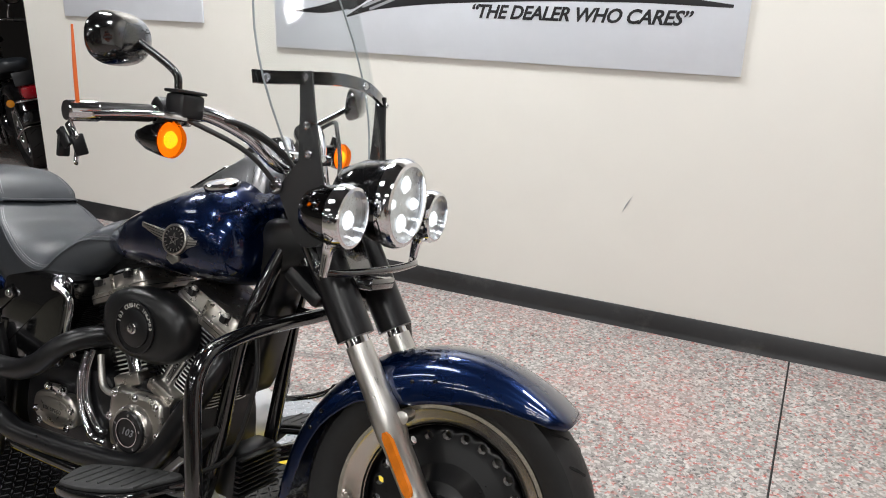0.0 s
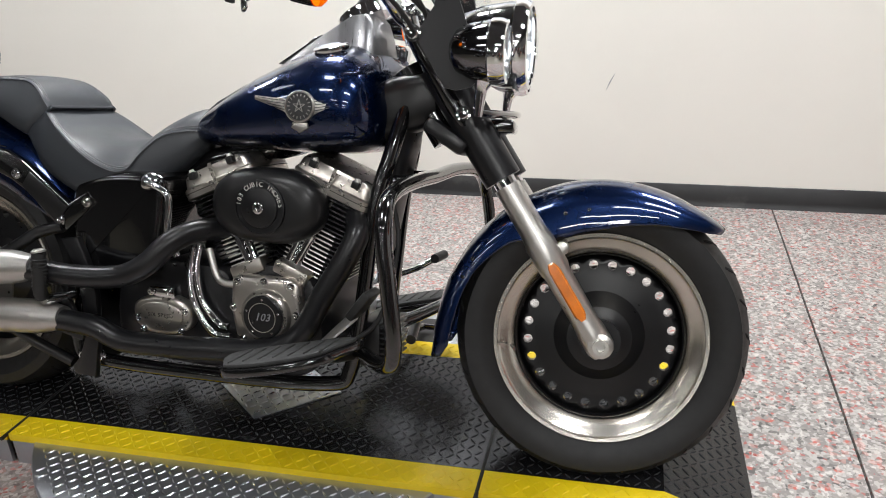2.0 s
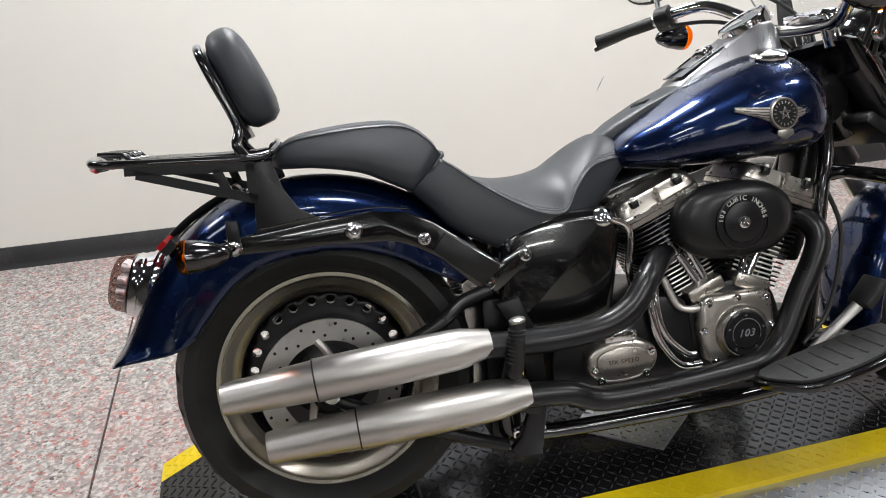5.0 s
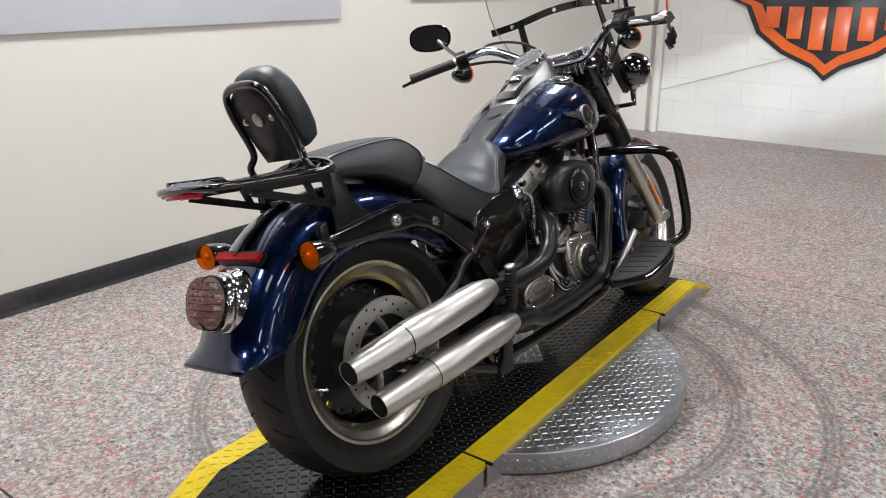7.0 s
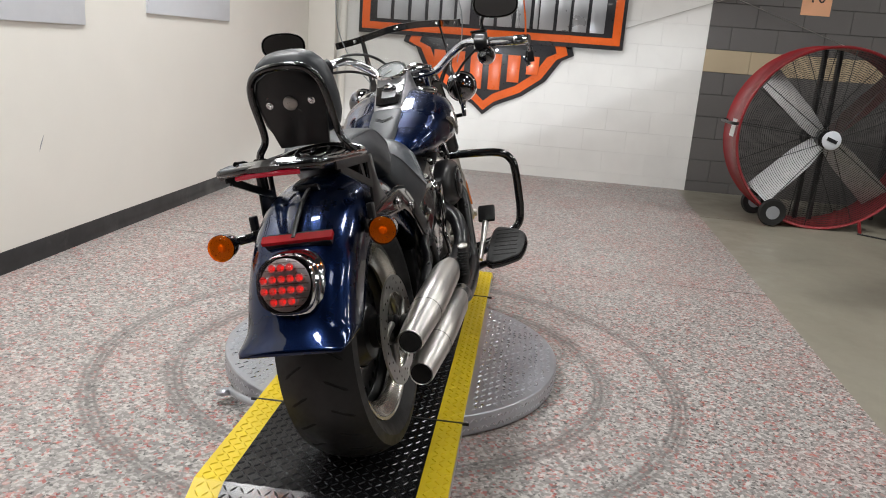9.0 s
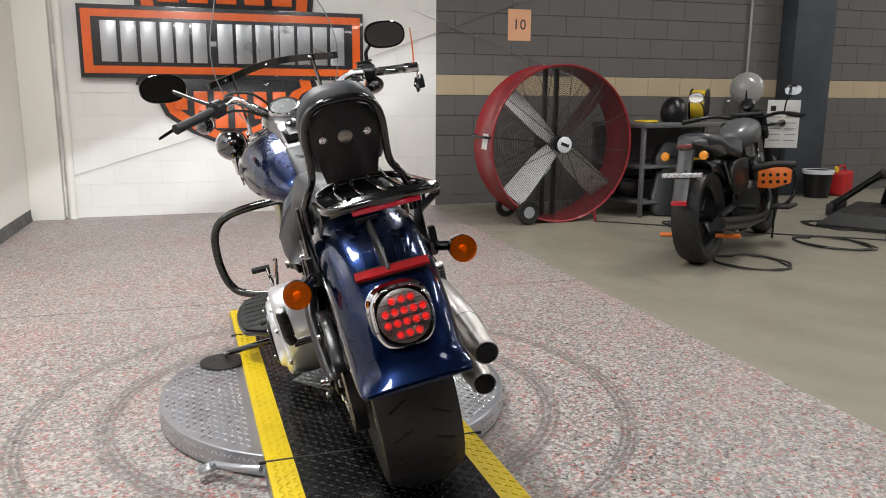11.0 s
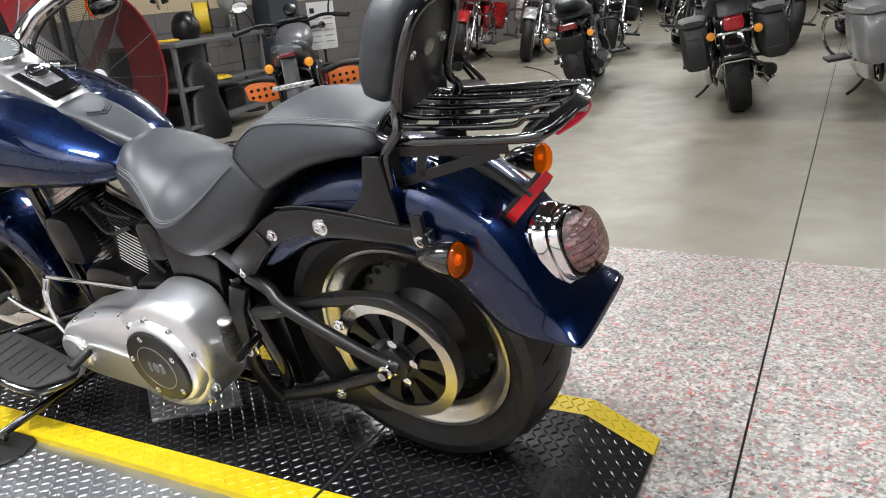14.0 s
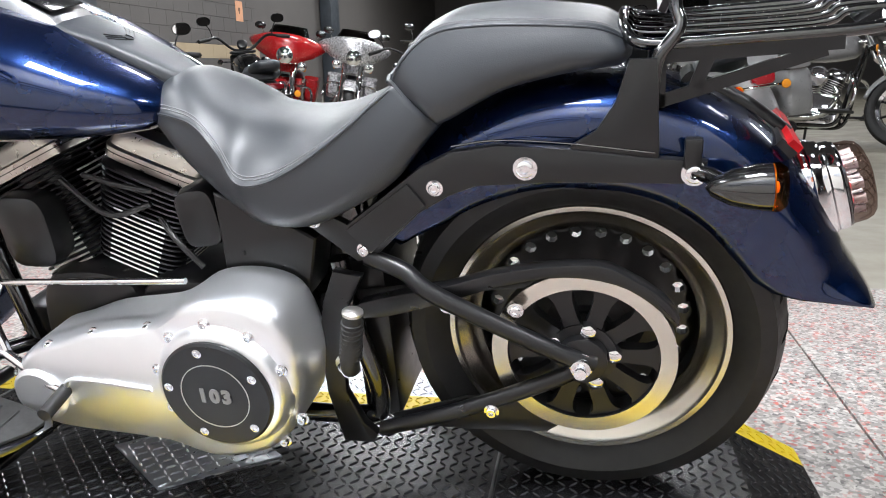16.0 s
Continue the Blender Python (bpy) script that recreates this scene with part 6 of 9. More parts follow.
# oil tank, battery box
OIL = [(0.375, 0.565), (0.40, 0.605), (0.48, 0.628), (0.58, 0.632), (0.632, 0.622), (0.638, 0.56), (0.618, 0.43), (0.598, 0.392), (0.5, 0.378), (0.40, 0.38), (0.376, 0.40), (0.37, 0.48)]
part("oil_tank", prism(round_outline(OIL, 3), -0.146, 0.06, 0.02, seg=4), M["gloss_black"], moto, "gloss black oil tank", 25)
part("battery_box", prism([(0.428, 0.52), (0.50, 0.562), (0.60, 0.60), (0.606, 0.44), (0.53, 0.428), (0.455, 0.415)], 0.061, 0.15, 0.008, seg=3), M["satin_black"], moto, "satin black battery box", 25)
part("oil_cap", lathe([(0.0, -0.005), (0.022, 0), (0.022, 0.006), (0.014, 0.014), (0, 0.016)], (0.60, -0.14, 0.612), (0, -0.85, 0.5), 20), M["chrome"], moto, "chrome oil filler cap")
part("breather_pipe", tube([(0.61, -0.158, 0.612), (0.655, -0.15, 0.58), (0.65, -0.15, 0.5), (0.665, -0.14, 0.44)], 0.008, 10), M["chrome"], moto, "chrome breather pipe")
# pipes and mufflers
part("exhaust_pipe", tube([(0.79, -0.05, 0.50), (0.75, -0.1, 0.505), (0.712, -0.15, 0.50), (0.675, -0.185, 0.475), (0.628, -0.205, 0.428), (0.56, -0.21, 0.397), (0.447, -0.215, 0.388), (0.30, -0.218, 0.394)], 0.0265, 20, 8), M["satin_black"], moto, "black upper exhaust pipe")
part("exhaust_pipe", tube([(1.06, -0.05, 0.56), (1.10, -0.085, 0.55), (1.115, -0.12, 0.52), (1.10, -0.138, 0.475), (1.048, -0.15, 0.385), (1.003, -0.16, 0.3), (0.957, -0.17, 0.262), (0.89, -0.18, 0.248), (0.725, -0.195, 0.24), (0.575, -0.203, 0.238), (0.525, -0.206, 0.248), (0.475, -0.21, 0.268), (0.37, -0.215, 0.277)], 0.0265, 20, 8), M["satin_black"], moto, "black lower exhaust pipe")
for a, b in (((-0.205, -0.208, 0.356), (0.322, -0.217, 0.4)), ((-0.134, -0.203, 0.245), (0.396, -0.215, 0.282))):
    a, b = Vector(a), Vector(b)
    d = (b - a).normalized()
    n = (b - a).length
    mf = part("muffler", lathe([(0.026, 0.004), (0.030, 0.0), (0.0325, 0.012), (0.0405, n * 0.33), (0.0425, n * 0.335), (0.043, n * 0.6), (0.0415, n * 0.86), (0.039, n * 0.9), (0.0285, n - 0.005), (0.0275, n)], a, d, 36), M["satin_steel"], moto, "brushed steel muffler")
    # shade inside the muffler end is given as a near-black colour
    part("outlet", lathe([(0.0265, -0.0004), (0.024, 0.03), (0.02, 0.06), (0, 0.06)], a, d, 28), M["recess_shade"], mf)
    part("seam", ring([(0.0428, n * 0.333), (0.0434, n * 0.336), (0.0428, n * 0.339)], a, d, 36), M["satin_black"], mf)
part("muffler_bracket", prism([(0.34, 0.24), (0.42, 0.22), (0.43, 0.24), (0.40, 0.30), (0.36, 0.36), (0.34, 0.3)], -0.19, -0.178, 0.002), M["satin_black"], moto)
bm = bmesh.new()
for p in ((0.381, 0.165), (0.431, 0.168)):
    bolt_head((p[0], -0.14, p[1]), (0, -1, 0), 0.011, 0.012, bm)
part("frame_bolt", bm, M["chrome"], moto)

# ---- frame ----
fr = thing("frame", "gloss black tube frame with crash bars", "")
fr.parent = moto
part("backbone", tube([(1.17, 0, 0.84), (0.95, 0, 0.72), (0.7, 0, 0.66), (0.45, 0, 0.56)], 0.03, 14), M["gloss_black"], fr)
part("neck_cover", loft([superring((x, 0, z), (0, 1, 0), (0, 0, 1), w_, h, 3.2, 28) for x, z, w_, h in ((1.1, 0.775, 0.05, 0.05), (1.14, 0.785, 0.06, 0.07), (1.19, 0.8, 0.055, 0.07), (1.23, 0.81, 0.045, 0.06), (1.26, 0.82, 0.035, 0.05))]), M["satin_black"], fr, "black neck cover")
part("wiring_cover", loft([superring((x, 0.01, z), (0, 1, 0), (1, 0, 0.15), 0.05, w_, 3.2, 24) for x, z, w_ in ((1.118, 0.44, 0.012), (1.125, 0.47, 0.024), (1.145, 0.58, 0.028), (1.165, 0.68, 0.034), (1.18, 0.76, 0.036), (1.185, 0.79, 0.02))]), M["satin_black"], fr, "black wiring cover behind the down tubes")
part("head_tube", tube([HEAD + STEER_AXIS * 0.14, HEAD - STEER_AXIS * 0.04], 0.036, 20), M["gloss_black"], fr)
part("cross_member", box((0.334, -0.105, 0.135), (0.405, 0.105, 0.46), 0.012), M["satin_black"], fr, "black frame cross member behind the gearbox")
for s in (-1, 1):
    part("down_tube", tube([(1.195, s * 0.035, 0.80), (1.175, s * 0.07, 0.70), (1.145, s * 0.09, 0.58), (1.118, s * 0.095, 0.36), (1.09, s * 0.1, 0.2), (1.04, s * 0.11, 0.165), (0.8, s * 0.125, 0.155), (0.42, s * 0.13, 0.155), (0.36, s * 0.132, 0.2), (0.385, s * 0.135, 0.35), (0.40, s * 0.135, 0.48)], 0.0175, 14), M["gloss_black"], fr, "black down tube")
    # swing arm
    part("swing_arm", tube([(0.345, s * 0.145, 0.49), (0.28, s * 0.158, 0.472), (0.225, s * 0.172, 0.437), (0.034, s * 0.168, 0.342), (-0.02, s * 0.158, 0.322)], 0.015, 14), M["satin_black"], fr, "black swing arm tube")
    part("swing_arm", tube([(0.355, s * 0.15, 0.145), (0.221, s * 0.163, 0.203), (0.05, s * 0.163, 0.284), (-0.005, s * 0.155, 0.316)], 0.014, 14), M["satin_black"], fr, "black swing arm tube")
    part("axle_plate", lathe([(0.04, -0.012), (0.04, 0.008), (0.03, 0.012), (0, 0.012)], (0, s * 0.15, 0.322), (0, s, 0), 28), M["satin_black"], fr)
    part("axle_nut", lathe([(0.021, 0), (0.021, 0.006), (0.016, 0.007), (0.016, 0.02), (0.01, 0.021), (0.01, 0.034), (0, 0.034)], (0, s * 0.162, 0.322), (0, s, 0), 14), M["chrome"], fr, "axle nut")
    # upright side plate
    up_o = [(0.402, 0.47), (0.352, 0.462), (0.385, 0.40), (0.402, 0.32), (0.41, 0.23), (0.385, 0.165), (0.362, 0.14), (0.372, 0.12), (0.43, 0.118), (0.447, 0.225), (0.447, 0.33), (0.428, 0.41)]
    part("side_plate", prism(up_o, s * 0.145, s * 0.165, 0.005), M["satin_black"], fr, "black frame side plate")
    # passenger peg, folded up
    pg = part("passenger_peg", tube([(0.36, s * 0.24, 0.335), (0.355 if s > 0 else 0.365, s * 0.25, 0.36), (0.338 if s > 0 else 0.372, s * 0.253, 0.445)], 0.0155, 16), M["rubber"], fr, "folded ribbed rubber peg")
    bm = bmesh.new()
    for k in range(9):
        f = 0.25 + 0.075 * k
        pa = Vector((0.36, s * 0.245, 0.335)).lerp(Vector((0.338 if s > 0 else 0.372, s * 0.253, 0.445)), f)
        ring([(0.0155, -0.003), (0.0182, -0.001), (0.0182, 0.001), (0.0155, 0.003)], pa, (-0.15 if s > 0 else 0.05, 0, 1), 16, bm)
    part("peg_rib", bm, M["rubber"], pg)
    part("peg_cap", lathe([(0.0165, 0), (0.0165, 0.005), (0.01, 0.009), (0, 0.009)], (0.338 if s > 0 else 0.372, s * 0.253, 0.445), (-0.15, 0, 1), 16), M["satin_steel"], pg)
    part("peg_mount", tube([(0.38, s * 0.16, 0.325), (0.365, s * 0.24, 0.328)], 0.012, 12), M["chrome"], pg)
    # floorboard
    fb_o = round_outline([(0.88, 0.235), (0.90, 0.34), (0.95, 0.372), (1.05, 0.38), (1.13, 0.36), (1.165, 0.31), (1.17, 0.235)], 4)
    tilt = Matrix.Translation((1.02, 0, 0.29)) @ Matrix.Rotation(radians(-13.5), 4, "Y") @ Matrix.Translation((-1.02, 0, -0.29))
    fl = part("floorboard", turned(prism([(a, s * b) for a, b in fb_o], 0.27, 0.288, 0.006, axis="z"), tilt), M["gloss_black"], fr, "gloss black floorboard")
    part("pad", turned(prism([((a - 1.03) * 0.93 + 1.03, s * ((b - 0.3) * 0.88 + 0.3)) for a, b in fb_o], 0.288, 0.297, 0.004, axis="z"), tilt), M["heel_rubber"], fl, "ribbed rubber pad")
    bm = bmesh.new()
    for k in range(7):
        tube([(0.93 + k * 0.035, s * 0.255, 0.2975), (0.93 + k * 0.035, s * 0.345, 0.2975)], 0.0025, 6, bm=bm)
    part("pad_rib", turned(bm, tilt), M["heel_rubber"], fl)
    part("hanger", tube([(1.10, s * 0.1, 0.24), (1.08, s * 0.2, 0.262), (1.06, s * 0.25, 0.28)], 0.014, 10), M["satin_black"], fl)
    part("hanger", tube([(0.94, s * 0.12, 0.2), (0.94, s * 0.2, 0.235), (0.94, s * 0.25, 0.25)], 0.013, 10), M["satin_black"], fl)
    if s > 0:
        for ob in (fl, *fl.children):
            ob.data.transform(Matrix.Translation((0.045, 0.055, -0.035)))
# one crash bar from side to side across the front tubes
cr_r = [(1.10, -0.095, 0.25), (1.16, -0.17, 0.265), (1.235, -0.27, 0.285), (1.278, -0.325, 0.315), (1.286, -0.34, 0.37), (1.278, -0.343, 0.45), (1.266, -0.342, 0.54), (1.262, -0.332, 0.588), (1.253, -0.29, 0.623), (1.24, -0.18, 0.636), (1.236, -0.06, 0.64)]
cr_l = [(1.236, 0.06, 0.64), (1.24, 0.2, 0.645), (1.25, 0.33, 0.638), (1.257, 0.4, 0.615), (1.262, 0.437, 0.57), (1.27, 0.452, 0.5), (1.278, 0.453, 0.42), (1.277, 0.435, 0.345), (1.25, 0.38, 0.3), (1.16, 0.2, 0.265), (1.10, 0.095, 0.25)]
cbar = part("crash_bar", tube(cr_r + cr_l, 0.0165, 16), M["gloss_black"], fr, "gloss black crash bar across both sides")
for y in (-0.06, 0.06):
    part("clamp", tube([(1.236, y, 0.64), (1.18, y * 1.1, 0.635)], 0.014, 10), M["gloss_black"], cbar)
# brake pedal
bp = part("brake_pedal", tube([(1.02, -0.19, 0.24), (1.08, -0.2, 0.3), (1.15, -0.21, 0.365)], [0.011, 0.011, 0.013], 10, flat=0.7), M["satin_steel"], moto, "brake pedal arm")
part("pedal_pad", turned(box((-0.036, -0.034, -0.008), (0.036, 0.034, 0.012), 0.007), Matrix.Translation((1.172, -0.215, 0.392)) @ Matrix.Rotation(radians(-52), 4, "Y")), M["rubber"], bp, "black rubber pedal pad")
# left side: primary cover
PRI = [(1.003, 0.27), (0.985, 0.318), (0.94, 0.355), (0.88, 0.375), (0.803, 0.402), (0.69, 0.42), (0.645, 0.44), (0.605, 0.465), (0.56, 0.477), (0.50, 0.476), (0.452, 0.455), (0.43, 0.40), (0.425, 0.33), (0.445, 0.25), (0.49, 0.19), (0.55, 0.165), (0.62, 0.158), (0.69, 0.18), (0.78, 0.186), (0.93, 0.193), (0.985, 0.22)]
pri_o = round_outline(PRI, 3)
cen = (0.70, 0.31)
bm = bmesh.new()
quad_strip(bm, [[Vector((cen[0] + (a - cen[0]) * k, y, cen[1] + (b - cen[1]) * k)) for a, b in pri_o] for y, k in ((0.135, 1.0), (0.20, 1.0), (0.225, 0.992), (0.243, 0.975), (0.254, 0.945), (0.259, 0.9))])
pri = part("primary_cover", bm, M["polish_alu"], eng, "silver primary drive cover", 50)
DC = (0.562, 0, 0.318)
part("clutch_dome", lathe([(0.125, 0.22), (0.122, 0.25), (0.112, 0.268), (0.108, 0.275), (0.1, 0.278), (0, 0.278)], DC, (0, 1, 0), 64), M["polish_alu"], pri, "domed clutch housing")
part("derby_cover", lathe([(0.098, 0.277), (0.098, 0.283), (0.094, 0.287), (0.0, 0.288)], DC, (0, 1, 0), 64), M["satin_black"], pri, "black round clutch cover")
part("derby_line", ring([(0.0605, 0.2878), (0.0605, 0.2888), (0.059, 0.2888), (0.059, 0.2878)], DC, (0, 1, 0), 64), M["satin_steel"], pri)
text_mesh("103", 0.034, 0.001, Matrix.Translation((DC[0], 0.289, DC[2])) @ Matrix.Rotation(radians(180), 4, "Z") @ Matrix.Rotation(radians(90), 4, "X"), "number", M["number_grey"], pri, 1.25, "the number 103", 0.0, bold=0.0018)
bm = bmesh.new()
for k in range(5):
    a = radians(80 + 72 * k)
    bolt_head((DC[0] + 0.082 * math.cos(a), 0.2875, DC[2] + 0.082 * math.sin(a)), (0, 1, 0), 0.0055, 0.004, bm)
for k in range(6):
    a = radians(-25 + 37 * k)
    bolt_head((DC[0] + 0.1175 * math.cos(a), 0.2585, DC[2] + 0.1175 * math.sin(a)), (0, 1, 0), 0.0075, 0.008, bm)
for p in ((0.515, 0.45), (0.60, 0.447), (0.455, 0.36), (0.80, 0.392), (0.90, 0.36), (0.69, 0.41), (0.48, 0.2), (0.985, 0.30), (0.44, 0.25)):
    bolt_head((p[0], 0.238, p[1]), (0, 1, 0.1), 0.0075, 0.012, bm)
part("bolt", bm, M["chrome"], pri)
part("nose_boss", lathe([(0.056, 0.24), (0.053, 0.262), (0.046, 0.268), (0, 0.268)], (0.935, 0, 0.268), (0, 1, 0), 40), M["polish_alu"], pri)
part("recess_rim", tube([(0.87, 0.261, 0.255), (0.87, 0.261, 0.30), (0.82, 0.261, 0.308), (0.70, 0.261, 0.30)], 0.004, 8), M["polish_alu"], pri)
for ob in (pri, *pri.children):
    ob.data.transform(Matrix.Translation((0.01, 0.021, -0.008)))
# belt guard, pulley, lower guard
part("belt_guard", prism(round_outline([(0.366, 0.406), (0.359, 0.377), (0.268, 0.398), (0.115, 0.452), (0.026, 0.469), (-0.05, 0.46), (-0.1, 0.432), (-0.144, 0.392), (-0.14, 0.417), (-0.113, 0.446), (-0.072, 0.473), (-0.016, 0.493), (0.114, 0.477), (0.222, 0.444)], 3), 0.128, 0.156, 0.004), M["satin_black"], moto, "black belt guard")
part("lower_guard", prism([(0.33, 0.15), (0.2, 0.152), (0.06, 0.162), (0.04, 0.178), (0.05, 0.195), (0.13, 0.232), (0.2, 0.222), (0.34, 0.17)], 0.135, 0.141, 0.002), M["satin_black"], moto, "black lower belt guard")
pu = part("belt_pulley", ring([(0.146, 0.105), (0.146, 0.14), (0.122, 0.14), (0.118, 0.12), (0.118, 0.105)], AXR, (0, 1, 0), 72), M["satin_black"], rw, "black belt pulley")
part("pulley_edge", ring([(0.1465, 0.139), (0.148, 0.143), (0.122, 0.1435), (0.122, 0.139)], AXR, (0, 1, 0), 72), M["rim_alu"], pu)
for k in range(10):
    a = 2 * math.pi * k / 10
    e, f = Vector((math.cos(a), 0, math.sin(a))), Vector((-math.sin(a), 0, math.cos(a)))
    c = Vector((0, 0.125, 0.322))
    bm = loft([[c + e * r + f * w + Vector((0, h, 0)) for w, h in ((-wd, -0.012), (wd, -0.012), (wd, 0.01), (-wd, 0.01))] for r, wd in ((0.045, 0.0145), (0.07, 0.0125), (0.1, 0.0145), (0.112, 0.019), (0.12, 0.03), (0.126, 0.039))])
    part("spoke", bm, M["satin_black"], pu)
part("pulley_hub", lathe([(0.055, 0.1), (0.055, 0.138), (0.03, 0.142), (0, 0.142)], AXR, (0, 1, 0), 40), M["satin_black"], pu)
bm = bmesh.new()
for k in range(5):
    a = 2 * math.pi * k / 5 + 0.5
    lathe([(0.013, 0.13), (0.013, 0.15), (0.008, 0.153), (0, 0.153)], (0.05 * math.cos(a), 0, 0.322 + 0.05 * math.sin(a)), (0, 1, 0), 6, bm)
part("hub_bolt", bm, M["chrome"], pu)
part("drive_belt", tube([(-0.04, 0.122, 0.462), (0.2, 0.122, 0.43), (0.45, 0.122, 0.39)], 0.012, 8, flat=0.25), M["rubber"], moto, "black drive belt")
bm = bmesh.new()
for p in ((0.102, 0.163, 0.414), (0.147, 0.178, 0.226), (0.215, 0.152, 0.408)):
    bolt_head(p, (0, 1, 0), 0.009, 0.01, bm)
bolt_head((0.40, 0.165, 0.292), (0, 1, 0), 0.014, 0.016, bm)
part("frame_bolt", bm, M["chrome"], moto)
# horn, coil cover and small parts on the left
hn = part("horn_cover", loft([superring((0.995, y, 0.515), (1, 0, 0), (0, 0, 1), a, b, 4, 28) for y, a, b in ((0.09, 0.05, 0.065), (0.125, 0.056, 0.072), (0.15, 0.052, 0.068), (0.16, 0.04, 0.055))]), M["wrinkle"], moto, "black horn cover")
part("coil_cover", loft([superring((0.64, y, 0.548), (1, 0, -0.15), (0.1, 0, 1), a, b, 4, 24) for y, a, b in ((0.05, 0.035, 0.05), (0.125, 0.04, 0.055), (0.145, 0.036, 0.05), (0.15, 0.025, 0.04))]), M["satin_black"], moto, "black coil cover")
for pts in ([(0.75, 0.10, 0.58), (0.80, 0.12, 0.60), (0.88, 0.1, 0.61)], [(0.75, 0.11, 0.56), (0.83, 0.125, 0.545), (0.93, 0.1, 0.6)], [(0.74, 0.105, 0.53), (0.7, 0.13, 0.5), (0.66, 0.13, 0.45)], [(1.14, 0.08, 0.62), (1.13, 0.11, 0.5), (1.10, 0.11, 0.38)], [(1.17, -0.07, 0.62), (1.2, -0.09, 0.5), (1.16, -0.1, 0.33), (1.08, -0.12, 0.26)]):
    part("wire", tube(pts, 0.0055, 8), M["cable"], moto, "black wire")
part("regulator", box((1.09, -0.07, 0.2), (1.15, 0.07, 0.31), 0.01), M["wrinkle"], moto, "black finned regulator")
bm = bmesh.new()
for k in range(8):
    box((1.15, -0.07, 0.21 + k * 0.0125), (1.166, 0.07, 0.214 + k * 0.0125), 0, bm)
part("regulator_fin", bm, M["wrinkle"], moto, "", 0)
part("oil_filter", lathe([(0.036, 0), (0.038, 0.01), (0.038, 0.075), (0.03, 0.085), (0, 0.086)], (1.03, -0.02, 0.24), (1, 0, 0.1), 28), M["gloss_black"], eng, "black oil filter")
# shift linkage and pedals
part("shift_rod", tube([(0.62, 0.245, 0.485), (0.995, 0.235, 0.46)], 0.0055, 10), M["chrome"], moto, "chrome shift rod")
sp = part("shift_lever", tube([(1.0, 0.235, 0.46), (1.03, 0.245, 0.40), (1.01, 0.26, 0.33)], 0.009, 10), M["chrome"], moto, "chrome shift lever")
part("lever_arm", tube([(1.01, 0.262, 0.33), (0.93, 0.28, 0.29), (0.89, 0.285, 0.275)], [0.009, 0.008, 0.008], 10), M["chrome"], sp)
part("heel_peg", tube([(0.89, 0.27, 0.275), (0.885, 0.345, 0.268)], 0.0125, 14), M["rubber"], sp, "rubber heel peg")
part("toe_arm", tube([(1.01, 0.262, 0.33), (1.11, 0.27, 0.365), (1.17, 0.275, 0.40)], [0.009, 0.008, 0.008], 10), M["chrome"], sp)
part("toe_peg", tube([(1.17, 0.265, 0.40), (1.175, 0.335, 0.40)], 0.0125, 14), M["rubber"], sp, "rubber toe peg")
# side stand reaching the base plate
inv = BIKE.inverted()
foot = inv @ Vector((0.925, 0.275, 0.112))
ss = part("side_stand", tube([(1.0, 0.12, 0.165), (0.985, 0.2, 0.16), foot], [0.014, 0.013, 0.011], 12), M["gloss_black"], moto, "black side stand")
part("foot_end", tube([foot + Vector((-0.03, 0, 0)), foot + Vector((0.04, 0, 0.0))], 0.012, 10, flat=0.6), M["gloss_black"], ss)
puck = thing("stand_puck", "round black plastic puck under the side stand", "stand puck", pose(0.92, 0.292, 0.0765))
part("disc", lathe([(0.085, 0.0), (0.088, 0.004), (0.084, 0.009), (0.03, 0.013), (0, 0.013)], (0, 0, 0), (0, 0, 1), 36), M["rubber"], puck)

# ---- lamp beams of the blue motorcycle ----
# wide flat beams that lean with the motorcycle
for c_, w_, cone, aim in ((HL, 190, 72, (5.47, 0.1, 0.6)), (SPOTS[0], 60, 60, (5.45, -1.0, 0.75)), (SPOTS[1], 60, 60, (5.5, 1.0, 0.3))):
    sp_ = bpy.data.lights.new("headlamp_beam", "SPOT")
    sp_.energy, sp_.spot_size, sp_.spot_blend, sp_.color, sp_.shadow_soft_size = w_, radians(cone), 0.5, (0.93, 0.97, 1.0), 0.02
    p_ = BIKE @ (Vector(c_) + FWD * 0.035)
    new("headlamp_beam", sp_).matrix_world = look(p_, Vector(aim)) @ Matrix.Rotation(radians(21), 4, "Z") @ Matrix.Diagonal((1.0, 0.17, 1.0, 1.0))

# ---- boards on the long wall ----


WALL_M = lambda u, z, d: ROOM @ Matrix.Translation((u, 1.87 - d, z)) @ Matrix.Rotation(radians(90), 4, "X")


def board(name, label, u0, u1, z0, z1):
    t = thing(name, label, "sign", Matrix.Identity(4))
    part("panel", turned(box((u0, 1.857, z0), (u1, 1.8695, z1), 0.002), ROOM), M["banner"], t, "white printed panel")
    return t


b1 = board("wall_banner", "white wall banner with black script and slogan", -0.5, 1.74, 1.135, 2.3)
text_mesh("\u201cTHE DEALER WHO CARES\u201d", 0.078, 0.001, WALL_M(1.05, 1.342, 0.0135), "slogan", M["print_black"], b1, 0.96, "black slogan: THE DEALER WHO CARES", 0.3, bold=0.0022)
